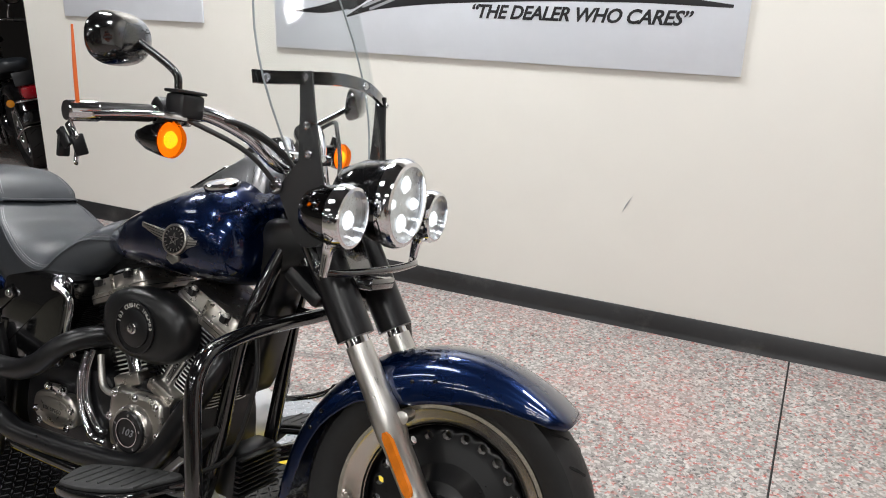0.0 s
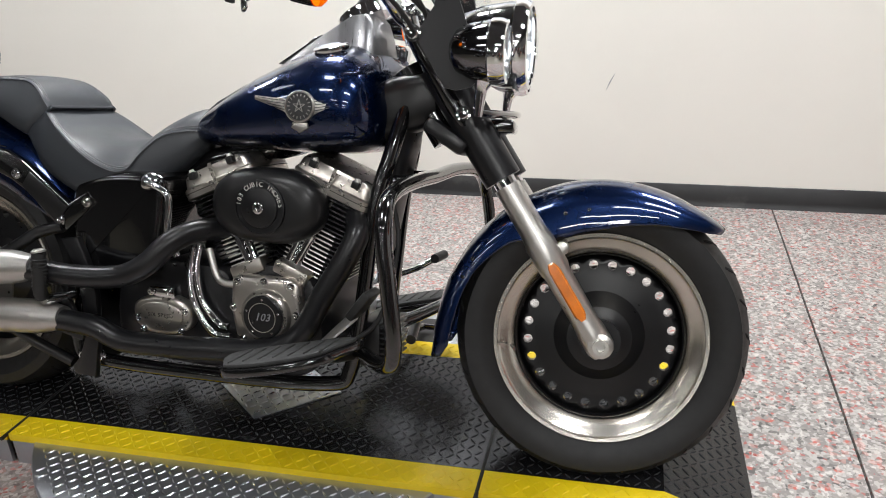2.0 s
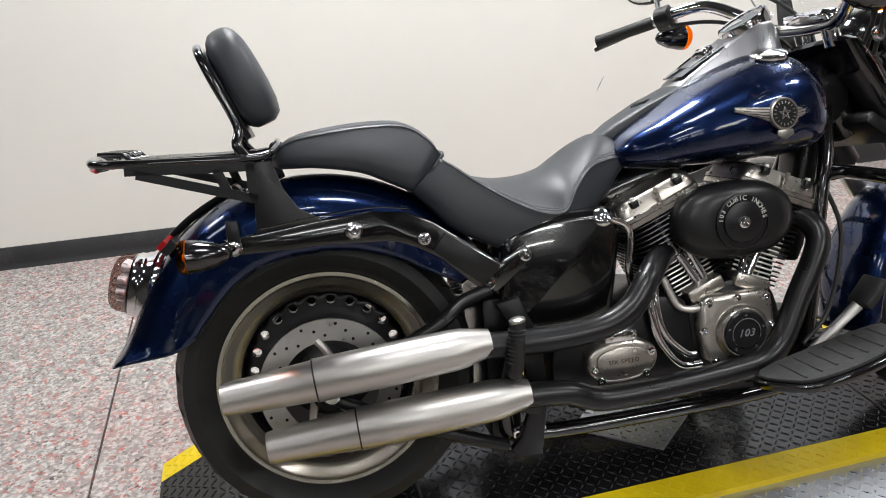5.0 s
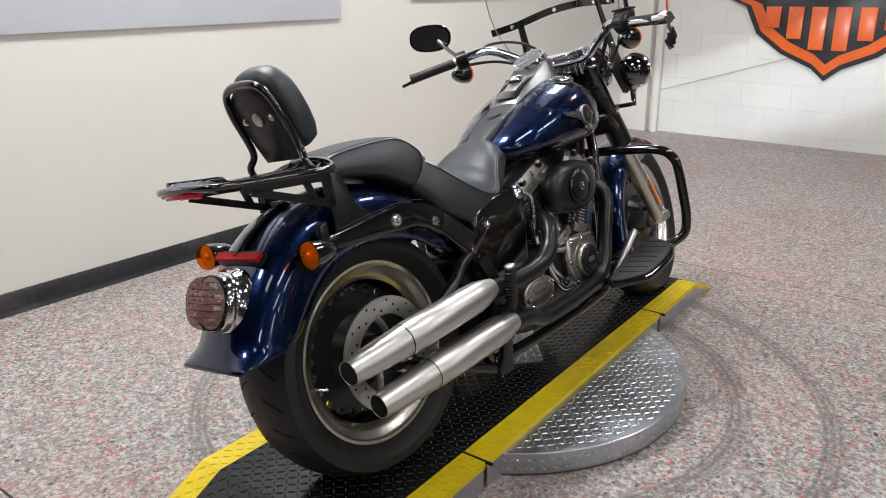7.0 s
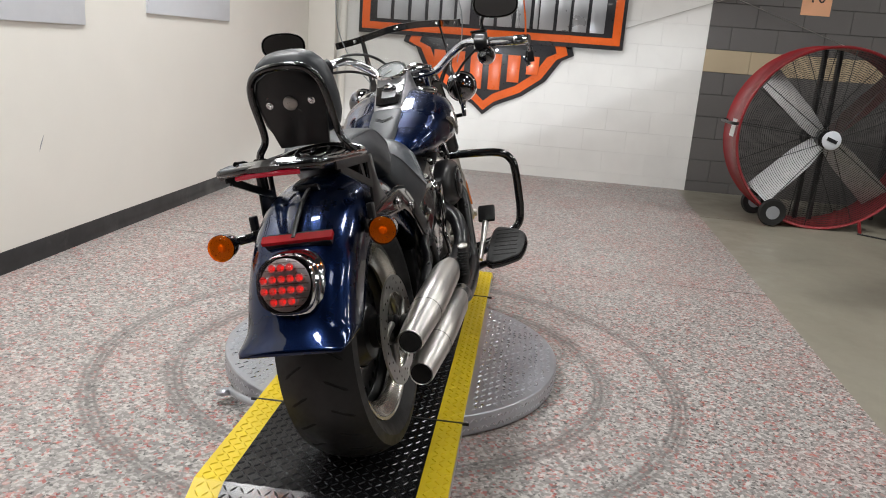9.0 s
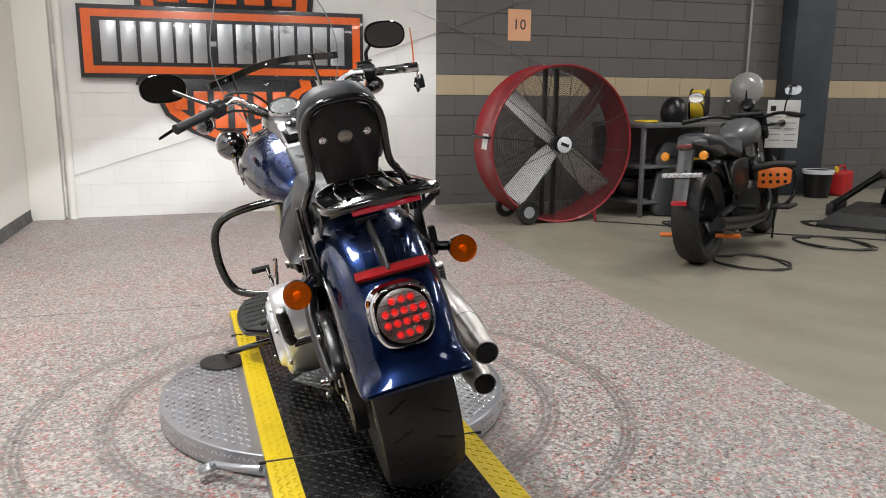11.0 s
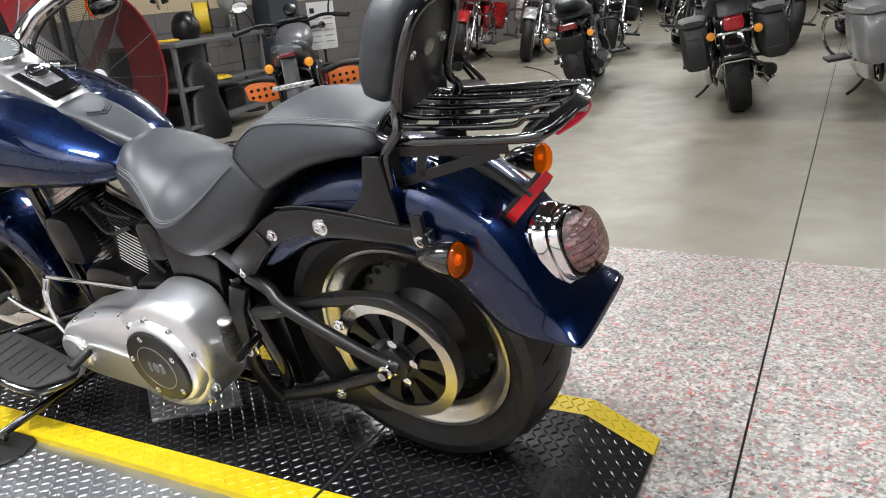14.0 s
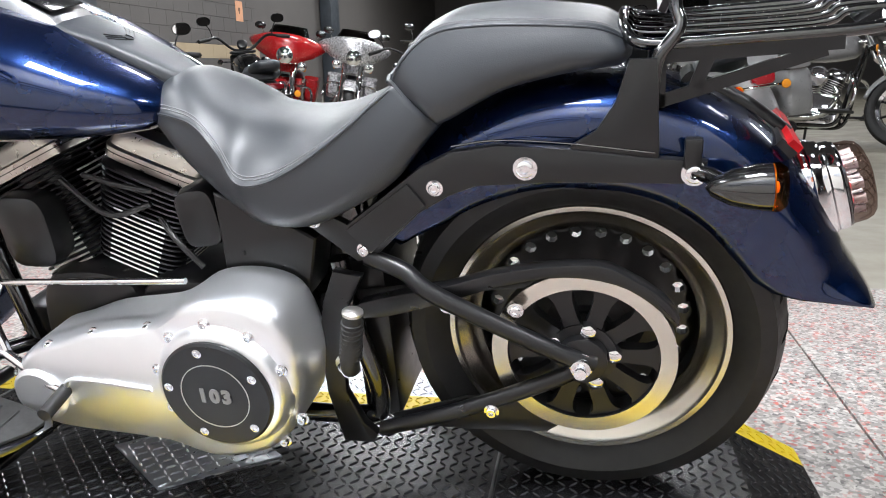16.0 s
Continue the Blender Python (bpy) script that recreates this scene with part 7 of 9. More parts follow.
# sweeping black strokes of the script above the slogan
for pts, r_ in (([(-0.38, 1.315), (-0.2, 1.33), (-0.05, 1.365)], [0.002, 0.02, 0.03]), ([(-0.07, 1.30), (0.15, 1.37), (0.6, 1.41), (1.2, 1.425), (1.68, 1.395)], [0.004, 0.028, 0.03, 0.028, 0.006]), ([(-0.1, 1.42), (-0.05, 1.36), (0.1, 1.42)], [0.02, 0.03, 0.01]),
                ([(0.1, 1.5), (0.5, 1.62), (0.9, 1.5), (1.3, 1.66), (1.6, 1.55)], [0.02, 0.05, 0.03, 0.05, 0.02])):
    bm = tube([(a, 0, b) for a, b in pts], r_, 10, 8)
    for v in bm.verts:
        v.co.y = 1.8565 + v.co.y * 0.02
    part("brush_stroke", turned(bm, ROOM), M["print_black"], b1, "black brush stroke of the script")
for a, b, c in ((0.02, 1.34, 0.2), (0.06, 1.33, 0.26)):
    part("grey_stroke", turned(box((a, 1.8555, b), (a + c, 1.8563, b + 0.012)), ROOM @ Matrix.Translation((a, 0, b)) @ Matrix.Rotation(radians(-20), 4, "Y") @ Matrix.Translation((-a, 0, -b))), M["print_grey"], b1)
board("wall_banner", "plain white wall banner with a grey edge", -2.05, -0.98, 1.235, 2.2)
b3 = board("wall_banner", "white wall banner with an orange shield", 2.36, 3.52, 1.225, 2.2)
shield = [(-0.12, 0.16), (0.12, 0.16), (0.135, 0.04), (0.08, -0.08), (0.0, -0.15), (-0.08, -0.08), (-0.135, 0.04)]
part("shield", turned(prism([(3.3 + a, 1.52 + b) for a, b in shield], 1.8545, 1.8565), ROOM), M["orange"], b3, "orange shield shape", 0)
part("shield_core", turned(prism([(3.3 + a * 0.72, 1.53 + b * 0.72) for a, b in shield], 1.8535, 1.854), ROOM), M["print_grey"], b3, "grey shield field", 0)

# ---- large bar and shield sign on the front wall ----
# local: a to the viewer's right (towards -y), b up
SIGN = FRONT @ Matrix.Translation((-0.006, -0.055, 0.03)) @ Matrix(((0, 0, -1, 0), (-1, 0, 0, 0), (0, 1, 0, 0), (0, 0, 0, 1))) @ Matrix.Scale(1.1, 4)
sg = thing("wall_sign", "large black and orange bar and shield wall sign", "sign", SIGN)
sh = [(-0.62, 1.0), (-0.74, 1.05), (-0.70, 1.15), (0.70, 1.15), (0.74, 1.03), (0.64, 0.98), (0.52, 0.80), (0.33, 0.66), (0.10, 0.56), (0.0, 0.475), (-0.10, 0.56), (-0.33, 0.66), (-0.52, 0.80)]


def grown(pts, c, k, kz=None):
    return [(c[0] + (a - c[0]) * k, c[1] + (b - c[1]) * (kz or k)) for a, b in pts]


part("shield_back", prism(sh, 0.0, 0.03, 0.004, axis="z"), M["sign_black"], sg, "black lower shield")
part("shield_rim", prism(grown(sh, (0, 1.05), 0.93), 0.031, 0.042, 0.003, axis="z"), M["orange"], sg, "orange shield rim")
part("shield_field", prism(grown(sh, (0, 1.08), 0.80), 0.043, 0.05, 0.003, axis="z"), M["sign_black"], sg, "black shield field")
top_sh = [(-0.70, 1.62), (0.70, 1.62), (0.72, 1.80), (0.6, 1.95), (0.5, 2.15), (0.55, 2.3), (0.3, 2.42), (0, 2.36), (-0.3, 2.42), (-0.55, 2.3), (-0.5, 2.15), (-0.6, 1.95), (-0.72, 1.80)]
part("crest_back", prism(top_sh, 0.0, 0.03, 0.004, axis="z"), M["sign_black"], sg, "black upper shield")
part("crest_rim", prism(grown(top_sh, (0, 1.8), 0.93), 0.031, 0.042, 0.003, axis="z"), M["orange"], sg, "orange upper rim")
part("crest_field", prism(grown(top_sh, (0, 1.8), 0.8), 0.043, 0.05, 0.003, axis="z"), M["sign_black"], sg, "black upper field")
part("bar_back", prism([(-1.135, 1.10), (1.135, 1.10), (1.135, 1.665), (-1.135, 1.665)], 0.0, 0.06, 0.006, axis="z"), M["sign_black"], sg, "black bar")
part("bar_rim", prism([(-1.105, 1.135), (1.105, 1.135), (1.105, 1.63), (-1.105, 1.63)], 0.061, 0.072, 0.004, axis="z"), M["orange"], sg, "orange bar rim")
part("bar_field", prism([(-1.035, 1.195), (1.035, 1.195), (1.035, 1.57), (-1.035, 1.57)], 0.073, 0.078, 0.003, axis="z"), M["sign_black"], sg, "black bar field")
# plain raised shapes stand for the lettering
xx = -0.97
for k, w_ in enumerate((0.15, 0.15, 0.15, 0.12, 0.13, 0.14, 0.06, 0.15, 0.16, 0.15, 0.05, 0.15, 0.13, 0.15, 0.15)):
    hgt = (1.225, 1.54) if w_ > 0.07 and k != 6 else ((1.36, 1.40) if k == 6 else (1.225, 1.54))
    part("letter_shape", prism([(xx, hgt[0]), (xx + w_ * 0.8, hgt[0]), (xx + w_ * 0.8, hgt[1]), (xx, hgt[1])], 0.079, 0.092, 0.004, axis="z"), M["sign_silver"], sg, "plain silver block in place of a letter")
    xx += w_ * 0.985
for k in range(6):
    a = -0.40 + 0.16 * k
    lo = [0.635 + 0.47 * abs(a - 0.052), 0.635 + 0.47 * abs(a + 0.052)]
    part("letter_shape", prism([(a - 0.052, lo[1] if a > 0 else lo[0]), (a + 0.052, lo[0] if a < 0 else lo[1]), (a + 0.055, 1.0), (a - 0.055, 1.0)], 0.051, 0.066, 0.006, axis="z"), M["orange"], sg, "plain orange block in place of a letter")
for k in range(5):
    a = -0.45 + 0.225 * k
    part("letter_shape", prism([(a - 0.08, 1.70), (a + 0.08, 1.70), (a + 0.08, 1.95), (a - 0.08, 1.95)], 0.051, 0.062, 0.004, axis="z"), M["orange"], sg, "plain orange block in place of a letter")

# ---- numbers and cable on the dark wall ----
for body, y_, z_ in (("10", -2.945, 1.82), ("9", -10.73, 1.85)):
    t = thing("bay_number", "peach paper sheet with the number %s" % body, "number sheet", FRONT @ Matrix.Translation((-0.004, y_, z_)))
    part("sheet", box((0.0, -0.126, -0.155), (0.0012, 0.126, 0.155)), M["peach"], t, "", 0)
    text_mesh(body, 0.145, 0.0008, Matrix.Translation((-0.002, 0, 0)) @ Matrix.Rotation(radians(-90), 4, "Z") @ Matrix.Rotation(radians(90), 4, "X"), "number", M["print_black"], t, 1.05, "black number")
wire = thing("wall_wire", "thin stay wires crossing on the wall", "wire", FRONT)
for a, b in (((-0.03, -1.25, 1.42), (-0.03, -3.1, 2.1)), ((-0.03, -1.8, 1.92), (-0.03, -3.75, 1.25)), ((-0.025, 1.65, 0.28), (-0.025, -0.25, 0.87))):
    part("strand", tube([a, b], 0.003, 6), M["satin_steel"], wire)
structure("column", turned(box((-0.26, -6.72, 0), (-0.02, -6.18, CEILING), 0.006), FRONT), M["steel_paint"], "blue-grey painted steel column", "column", 30)
structure("column", turned(box((-0.26, -14.9, 0), (-0.02, -14.4, CEILING), 0.006), FRONT), M["steel_paint"], "blue-grey painted steel column", "column", 30)
structure("trim", turned(lathe([(0.014, 0.9), (0.014, CEILING)], (-0.03, -5.75, 0), (0, 0, 1), 12), FRONT), M["print_grey"], "grey conduit on the wall", "conduit", 40)

# ---- large red drum fan ----
M["fan_red"] = surface("red_drum_paint", (0.27, 0.014, 0.02), 0.4, vary=0.25, grain=10, dirt=(0.22, 0.03, 0.03), coat=0.2)
M["grille"] = surface("black_wire_grille", (0.02, 0.02, 0.02), 0.5)
M["blade"] = surface("galvanised_blade", (0.5, 0.5, 0.5), 0.38, 0.9, vary=0.25, grain=10)
fan = thing("drum_fan", "large red drum fan on two black wheels", "fan", Matrix.Translation((4.24, -2.78, 0.69)) @ Matrix.Rotation(radians(1), 4, "Z") @ Matrix.Scale(1.13, 4))
FR, FD = 0.595, 0.17
# axis along local x, the open front towards -x
bm = ring([(FR, -FD), (FR + 0.012, -FD - 0.006), (FR + 0.018, -FD), (FR + 0.008, -FD + 0.012), (FR + 0.006, 0), (FR + 0.008, FD - 0.012), (FR + 0.018, FD), (FR + 0.012, FD + 0.006), (FR, FD)], (0, 0, 0), (1, 0, 0), 72)
part("drum", bm, M["fan_red"], fan, "red sheet steel drum")
for sx in (-1, 1):
    gm = bmesh.new()
    for k in range(38):
        rr_ = 0.07 + k * (FR - 0.08) / 37.0
        ring([(rr_ + 0.0018 * math.cos(a), 0.0018 * math.sin(a)) for a in (0.8, 2.4, 3.9, 5.5)], (sx * (FD - 0.005 + 0.02 * (1 - (rr_ / FR) ** 2)), 0, 0), (1, 0, 0), 48, gm)
    tagged(part("guard", gm, M["grille"], fan, "black concentric wire guard", 0), kind="stuff")
    for k in range(12):
        a = 2 * math.pi * k / 12 + 0.1
        part("guard_rib", tube([(sx * (FD + 0.016), 0.07 * math.cos(a), 0.07 * math.sin(a)), (sx * (FD + 0.008), 0.35 * math.cos(a), 0.35 * math.sin(a)), (sx * (FD - 0.004), FR * math.cos(a), FR * math.sin(a))], 0.003, 6), M["grille"], fan)
part("badge_plate", lathe([(0.062, 0), (0.062, 0.006), (0.055, 0.01), (0, 0.011)], (-FD - 0.017, 0, 0), (-1, 0, 0), 32), M["banner"], fan, "round white badge")
part("badge_mark", turned(box((-FD - 0.03, -0.035, -0.012), (-FD - 0.0275, 0.035, 0.012)), Matrix.Rotation(radians(20), 4, "X")), M["print_black"], fan)
for k in range(4):
    a = radians(42 + 90 * k)
    e, f_ = Vector((0, math.cos(a), math.sin(a))), Vector((0, -math.sin(a), math.cos(a)))
    bm = loft([[e * r + f_ * w * w_ + Vector((w * 0.55 * w_ - 0.05, 0, 0)) + Vector((h, 0, 0)) for w, h in ((-1, -0.002), (1, -0.002), (1, 0.002), (-1, 0.002))] for r, w_ in ((0.05, 0.05), (0.2, 0.075), (0.56, 0.085))])
    part("blade", bm, M["blade"], fan, "broad galvanised blade", 0)
part("hub", lathe([(0.06, -0.11), (0.06, 0.02), (0, 0.03)], (0, 0, 0), (1, 0, 0), 28), M["satin_black"], fan)
part("motor", lathe([(0.0, 0.03), (0.085, 0.03), (0.085, 0.17), (0, 0.18)], (0, 0, 0), (1, 0, 0), 28), M["satin_black"], fan, "black motor")
for y_ in (-0.05, 0.05):
    part("motor_mount", box((0.05, y_ - 0.012, -FR + 0.01), (0.1, y_ + 0.012, FR - 0.01), 0.003), M["satin_black"], fan)
part("sticker", turned(box((-0.08, FR + 0.006, -0.1), (0.02, FR + 0.009, 0.02)), Matrix.Rotation(radians(6), 4, "X")), M["paper"], fan, "white warning sticker", 0)
part("handle", tube([(-0.15, FR + 0.01, 0.06), (-0.15, FR + 0.05, 0.06), (0.12, FR + 0.05, 0.06), (0.12, FR + 0.01, 0.06)], 0.011, 10), M["satin_black"], fan, "black grab handle")
for x_ in (-0.2, 0.22):
    wh = part("wheel", ring([(0.045, -0.02), (0.085, -0.025), (0.095, 0), (0.085, 0.025), (0.045, 0.02)], (x_, 0.30, -0.515), (1, 0, 0), 36), M["rubber"], fan, "black rubber wheel")
    part("wheel_hub", lathe([(0.0, -0.022), (0.047, -0.02), (0.047, 0.02), (0, 0.022)], (x_, 0.30, -0.515), (1, 0, 0), 24), M["print_grey"], wh)
    part("foot", tube([(x_, -0.28, -0.53), (x_, -0.3, -0.608)], 0.012, 10), M["fan_red"], fan, "steel foot")
part("axle", tube([(-0.22, 0.30, -0.515), (0.24, 0.30, -0.515)], 0.011, 10), M["satin_black"], fan)

# ---- work bench behind the grey motorcycle ----
M["bench"] = surface("grey_bench_paint", (0.11, 0.11, 0.115), 0.5, vary=0.3, grain=8)
M["yellow"] = surface("yellow_plastic", (0.72, 0.5, 0.03), 0.4, vary=0.15)
M["red_plastic"] = surface("red_plastic", (0.5, 0.02, 0.02), 0.4, vary=0.15)
BEN = Matrix.Translation((4.6, -4.35, 0)) @ Matrix.Rotation(radians(14), 4, "Z") @ Matrix.Scale(1.18, 4)
bench = thing("work_bench", "dark grey steel work bench with a lower shelf", "bench", BEN)
part("top", box((-0.3, -0.72, 0.70), (0.3, 0.72, 0.735), 0.004), M["bench"], bench)
part("shelf", box((-0.28, -0.7, 0.38), (0.28, 0.7, 0.4), 0.003), M["bench"], bench)
part("shelf", box((-0.28, -0.7, 0.10), (0.28, 0.7, 0.12), 0.003), M["bench"], bench)
part("back", box((0.27, -0.7, 0.1), (0.28, 0.7, 0.7)), M["bench"], bench, "", 0)
for sx in (-0.28, 0.26):
    for sy in (-0.7, 0.68):
        part("leg", box((sx, sy, 0), (sx + 0.03, sy + 0.03, 0.70), 0.002), M["bench"], bench)


def coil(name, label, c, r, n, th, mat, flat=1.0):
    t = thing(name, label, "cable", Matrix.Translation(c))
    pts = []
    rnd = random.Random(int(c[0] * 100 + c[1] * 37))
    for k in range(n * 10):
        a = 2 * math.pi * k / 10
        q = r * (0.75 + 0.35 * rnd.random())
        pts.append((q * math.cos(a), q * math.sin(a) * flat, th + 0.6 * th * (k / 10) * 0.5 + rnd.random() * th * 0.5))
    part("coil", tube(pts, th, 7, 3), mat, t)
    return t


pan = thing("seat_panel", "black padded panel leaning against the bench", "panel", Matrix.Translation((4.1, -3.93, 0)) @ Matrix.Rotation(radians(-30), 4, "Z") @ Matrix.Rotation(radians(12), 4, "Y") @ Matrix.Scale(1.2, 4))
part("pad", loft([superring((0.02 * math.sin(3 * z), 0, z), (0, 1, 0), (1, 0, 0), w_, 0.035, 3, 24) for z, w_ in ((0.0, 0.1), (0.03, 0.14), (0.15, 0.15), (0.32, 0.11), (0.46, 0.13), (0.55, 0.1), (0.58, 0.05))]), M["satin_black"], pan, "black padded panel", 60)
bz = lambda x, y, z: BEN @ Vector((x, y, z))
coil("extension_cord", "coiled yellow extension cord on the bench", bz(-0.1, 0.5, 0.735), 0.11, 4, 0.007, M["yellow"])
coil("extension_cord", "coiled yellow extension cord on the shelf", bz(-0.16, 0.05, 0.40), 0.14, 6, 0.009, M["yellow"], 1.4)
for q_, (bx_, by_, bw_, bh_) in enumerate(((0.0, -0.35, 0.2, 0.2), (0.02, 0.42, 0.16, 0.16))):
    bxo = thing("storage_box", "black plastic box on the bench's lower shelf", "box", Matrix.Translation(bz(bx_, by_, 0.12)) @ Matrix.Rotation(radians(14 + 5 * q_), 4, "Z"))
    part("body", box((-0.15, -bw_, 0), (0.15, bw_, bh_), 0.012), M["satin_black"], bxo)
    part("lid", box((-0.157, -bw_ - 0.007, bh_), (0.157, bw_ + 0.007, bh_ + 0.025), 0.006), M["wrinkle"], bxo)
hel = thing("helmet", "round matt black helmet on the bench", "helmet", Matrix.Translation(bz(-0.05, 0.12, 0.735)))
part("shell", lathe([(0.105, 0.0), (0.125, 0.03), (0.132, 0.09), (0.12, 0.16), (0.085, 0.215), (0.04, 0.24), (0, 0.245)], (0, 0, 0), (0, 0, 1), 28), M["satin_black"], hel)
reel = thing("hose_reel", "yellow and black hose reel on the bench", "hose reel", Matrix.Translation(bz(0.02, -0.28, 0.735)) @ Matrix.Rotation(radians(20), 4, "Z"))
part("drum", lathe([(0.13, -0.07), (0.15, -0.065), (0.15, 0.065), (0.13, 0.07)], (0, 0, 0.165), (0.9, 0.4, 0), 32), M["yellow"], reel, "yellow drum")
for q in (-0.08, 0.075):
    part("flange", lathe([(0.0, q), (0.165, q), (0.165, q + 0.008), (0, q + 0.008)], (0, 0, 0.165), (0.9, 0.4, 0), 32), M["satin_black"], reel)
btl = thing("water_bottle", "clear plastic water bottle on the bench", "bottle", Matrix.Translation(bz(-0.2, -0.38, 0.735)))
part("bottle", lathe([(0.0, 0), (0.03, 0), (0.032, 0.01), (0.032, 0.13), (0.02, 0.17), (0.012, 0.18), (0.012, 0.2), (0, 0.2)], (0, 0, 0), (0, 0, 1), 20), M["glass"], btl)
part("cap", lathe([(0.014, 0.2), (0.014, 0.215), (0, 0.215)], (0, 0, 0), (0, 0, 1), 16), M["banner"], btl)
M["dish"] = surface("cloudy_plastic", (0.3, 0.3, 0.29), 0.25, vary=0.2, coat=0.4)
dfan = thing("wall_lamp_dish", "round whitish dish on a thin black post", "dish", Matrix.Translation((5.0, -5.49, 0)) @ Matrix.Scale(1.12, 4))
part("dish", lathe([(0.0, 0.0), (0.06, -0.004), (0.12, -0.02), (0.155, -0.05), (0.158, -0.05), (0.125, -0.012), (0.06, 0.006), (0, 0.01)], (0, 0, 1.08), (-0.75, 0.65, 0.05), 36), M["dish"], dfan, "whitish round dish")
part("post", tube([(0, 0, 0), (0, 0, 1.06)], 0.012, 10), M["satin_black"], dfan)
part("foot", lathe([(0.0, -0.002), (0.14, -0.002), (0.14, 0.015), (0, 0.02)], (0, 0, 0), (0, 0, 1), 28), M["satin_black"], dfan)
can = thing("fuel_can", "red plastic fuel can with yellow spout", "fuel can", Matrix.Translation((4.95, -6.88, 0)) @ Matrix.Rotation(radians(25), 4, "Z"))
part("body", box((-0.1, -0.16, 0), (0.1, 0.16, 0.28), 0.03, seg=3), M["red_plastic"], can)
part("handle", tube([(0, -0.12, 0.28), (0, -0.1, 0.33), (0, 0.06, 0.33), (0, 0.09, 0.28)], 0.014, 10), M["red_plastic"], can)
part("spout", lathe([(0.025, 0), (0.025, 0.05), (0.015, 0.07), (0, 0.07)], (0, 0.13, 0.27), (0, 0.3, 1), 16), M["yellow"], can, "yellow spout")
bin_ = thing("waste_bin", "low black waste bin with white liner", "bin", Matrix.Translation((4.85, -6.45, 0)))
part("bin", lathe([(0.13, 0), (0.16, 0.3), (0.165, 0.3), (0.165, 0.31), (0.15, 0.31), (0.12, 0.02), (0, 0.02)], (0, 0, 0), (0, 0, 1), 28), M["satin_black"], bin_)
part("liner", ring([(0.166, 0.27), (0.17, 0.31), (0.15, 0.315), (0.148, 0.26)], (0, 0, 0), (0, 0, 1), 28), M["banner"], bin_, "white liner")
for c, r, n, fl in (((3.5, -3.75, -0.003), 0.28, 3, 0.6), ((2.5, -4.35, -0.003), 0.32, 3, 0.7), ((2.1, -3.25, -0.003), 0.28, 2, 0.8), ((3.2, -5.0, -0.003), 0.25, 3, 0.7)):
    coil("floor_cable", "loose coil of black cable on the concrete", c, r, n, 0.006, M["cable"], fl)
fc = thing("floor_cable", "long black cable lying across the concrete", "cable", Matrix.Identity(4))
part("run", tube([(4.0, -3.1, 0.003), (3.5, -3.7, 0.003), (3.0, -4.2, 0.003), (2.6, -4.75, 0.003), (2.1, -5.3, 0.003), (1.75, -5.85, 0.003), (1.75, -6.7, 0.003), (2.3, -7.9, 0.003), (3.0, -8.8, 0.003)], 0.006, 7), M["cable"], fc)

# ---- other motorcycles in the hall ----
M["grey_paint"] = surface("flat_grey_paint", (0.09, 0.092, 0.098), 0.35, vary=0.1, coat=0.4)
M["light_grey"] = surface("light_grey_paint", (0.22, 0.22, 0.225), 0.3, vary=0.08, coat=0.8)
M["red_paint"] = surface("bright_red_paint", (0.38, 0.009, 0.011), 0.2, vary=0.08, coat=1.0)
M["silver_paint"] = surface("silver_paint", (0.5, 0.5, 0.52), 0.25, 0.6, vary=0.06, coat=0.8)
M["lift_black"] = surface("worn_black_lift_paint", (0.022, 0.022, 0.023), 0.45, vary=0.4, grain=9, dirt=(0.12, 0.115, 0.11))
M["maroon"] = surface("maroon_paint", (0.12, 0.008, 0.012), 0.2, vary=0.08, coat=1.0)
M["bag"] = surface("black_bag_leather", (0.02, 0.02, 0.021), 0.5, vary=0.2, bumps=0.2)
M["orange_guard"] = surface("orange_guard_paint", (0.75, 0.17, 0.02), 0.4, vary=0.1)
M["amber_flat"] = surface("amber_lamp", (0.8, 0.3, 0.02), 0.2, coat=0.6)
M["tail_red"] = surface("dark_red_lamp", (0.13, 0.004, 0.008), 0.15, coat=1.0)
M["red_flat"] = surface("red_lamp", (0.42, 0.01, 0.02), 0.2, coat=0.6)


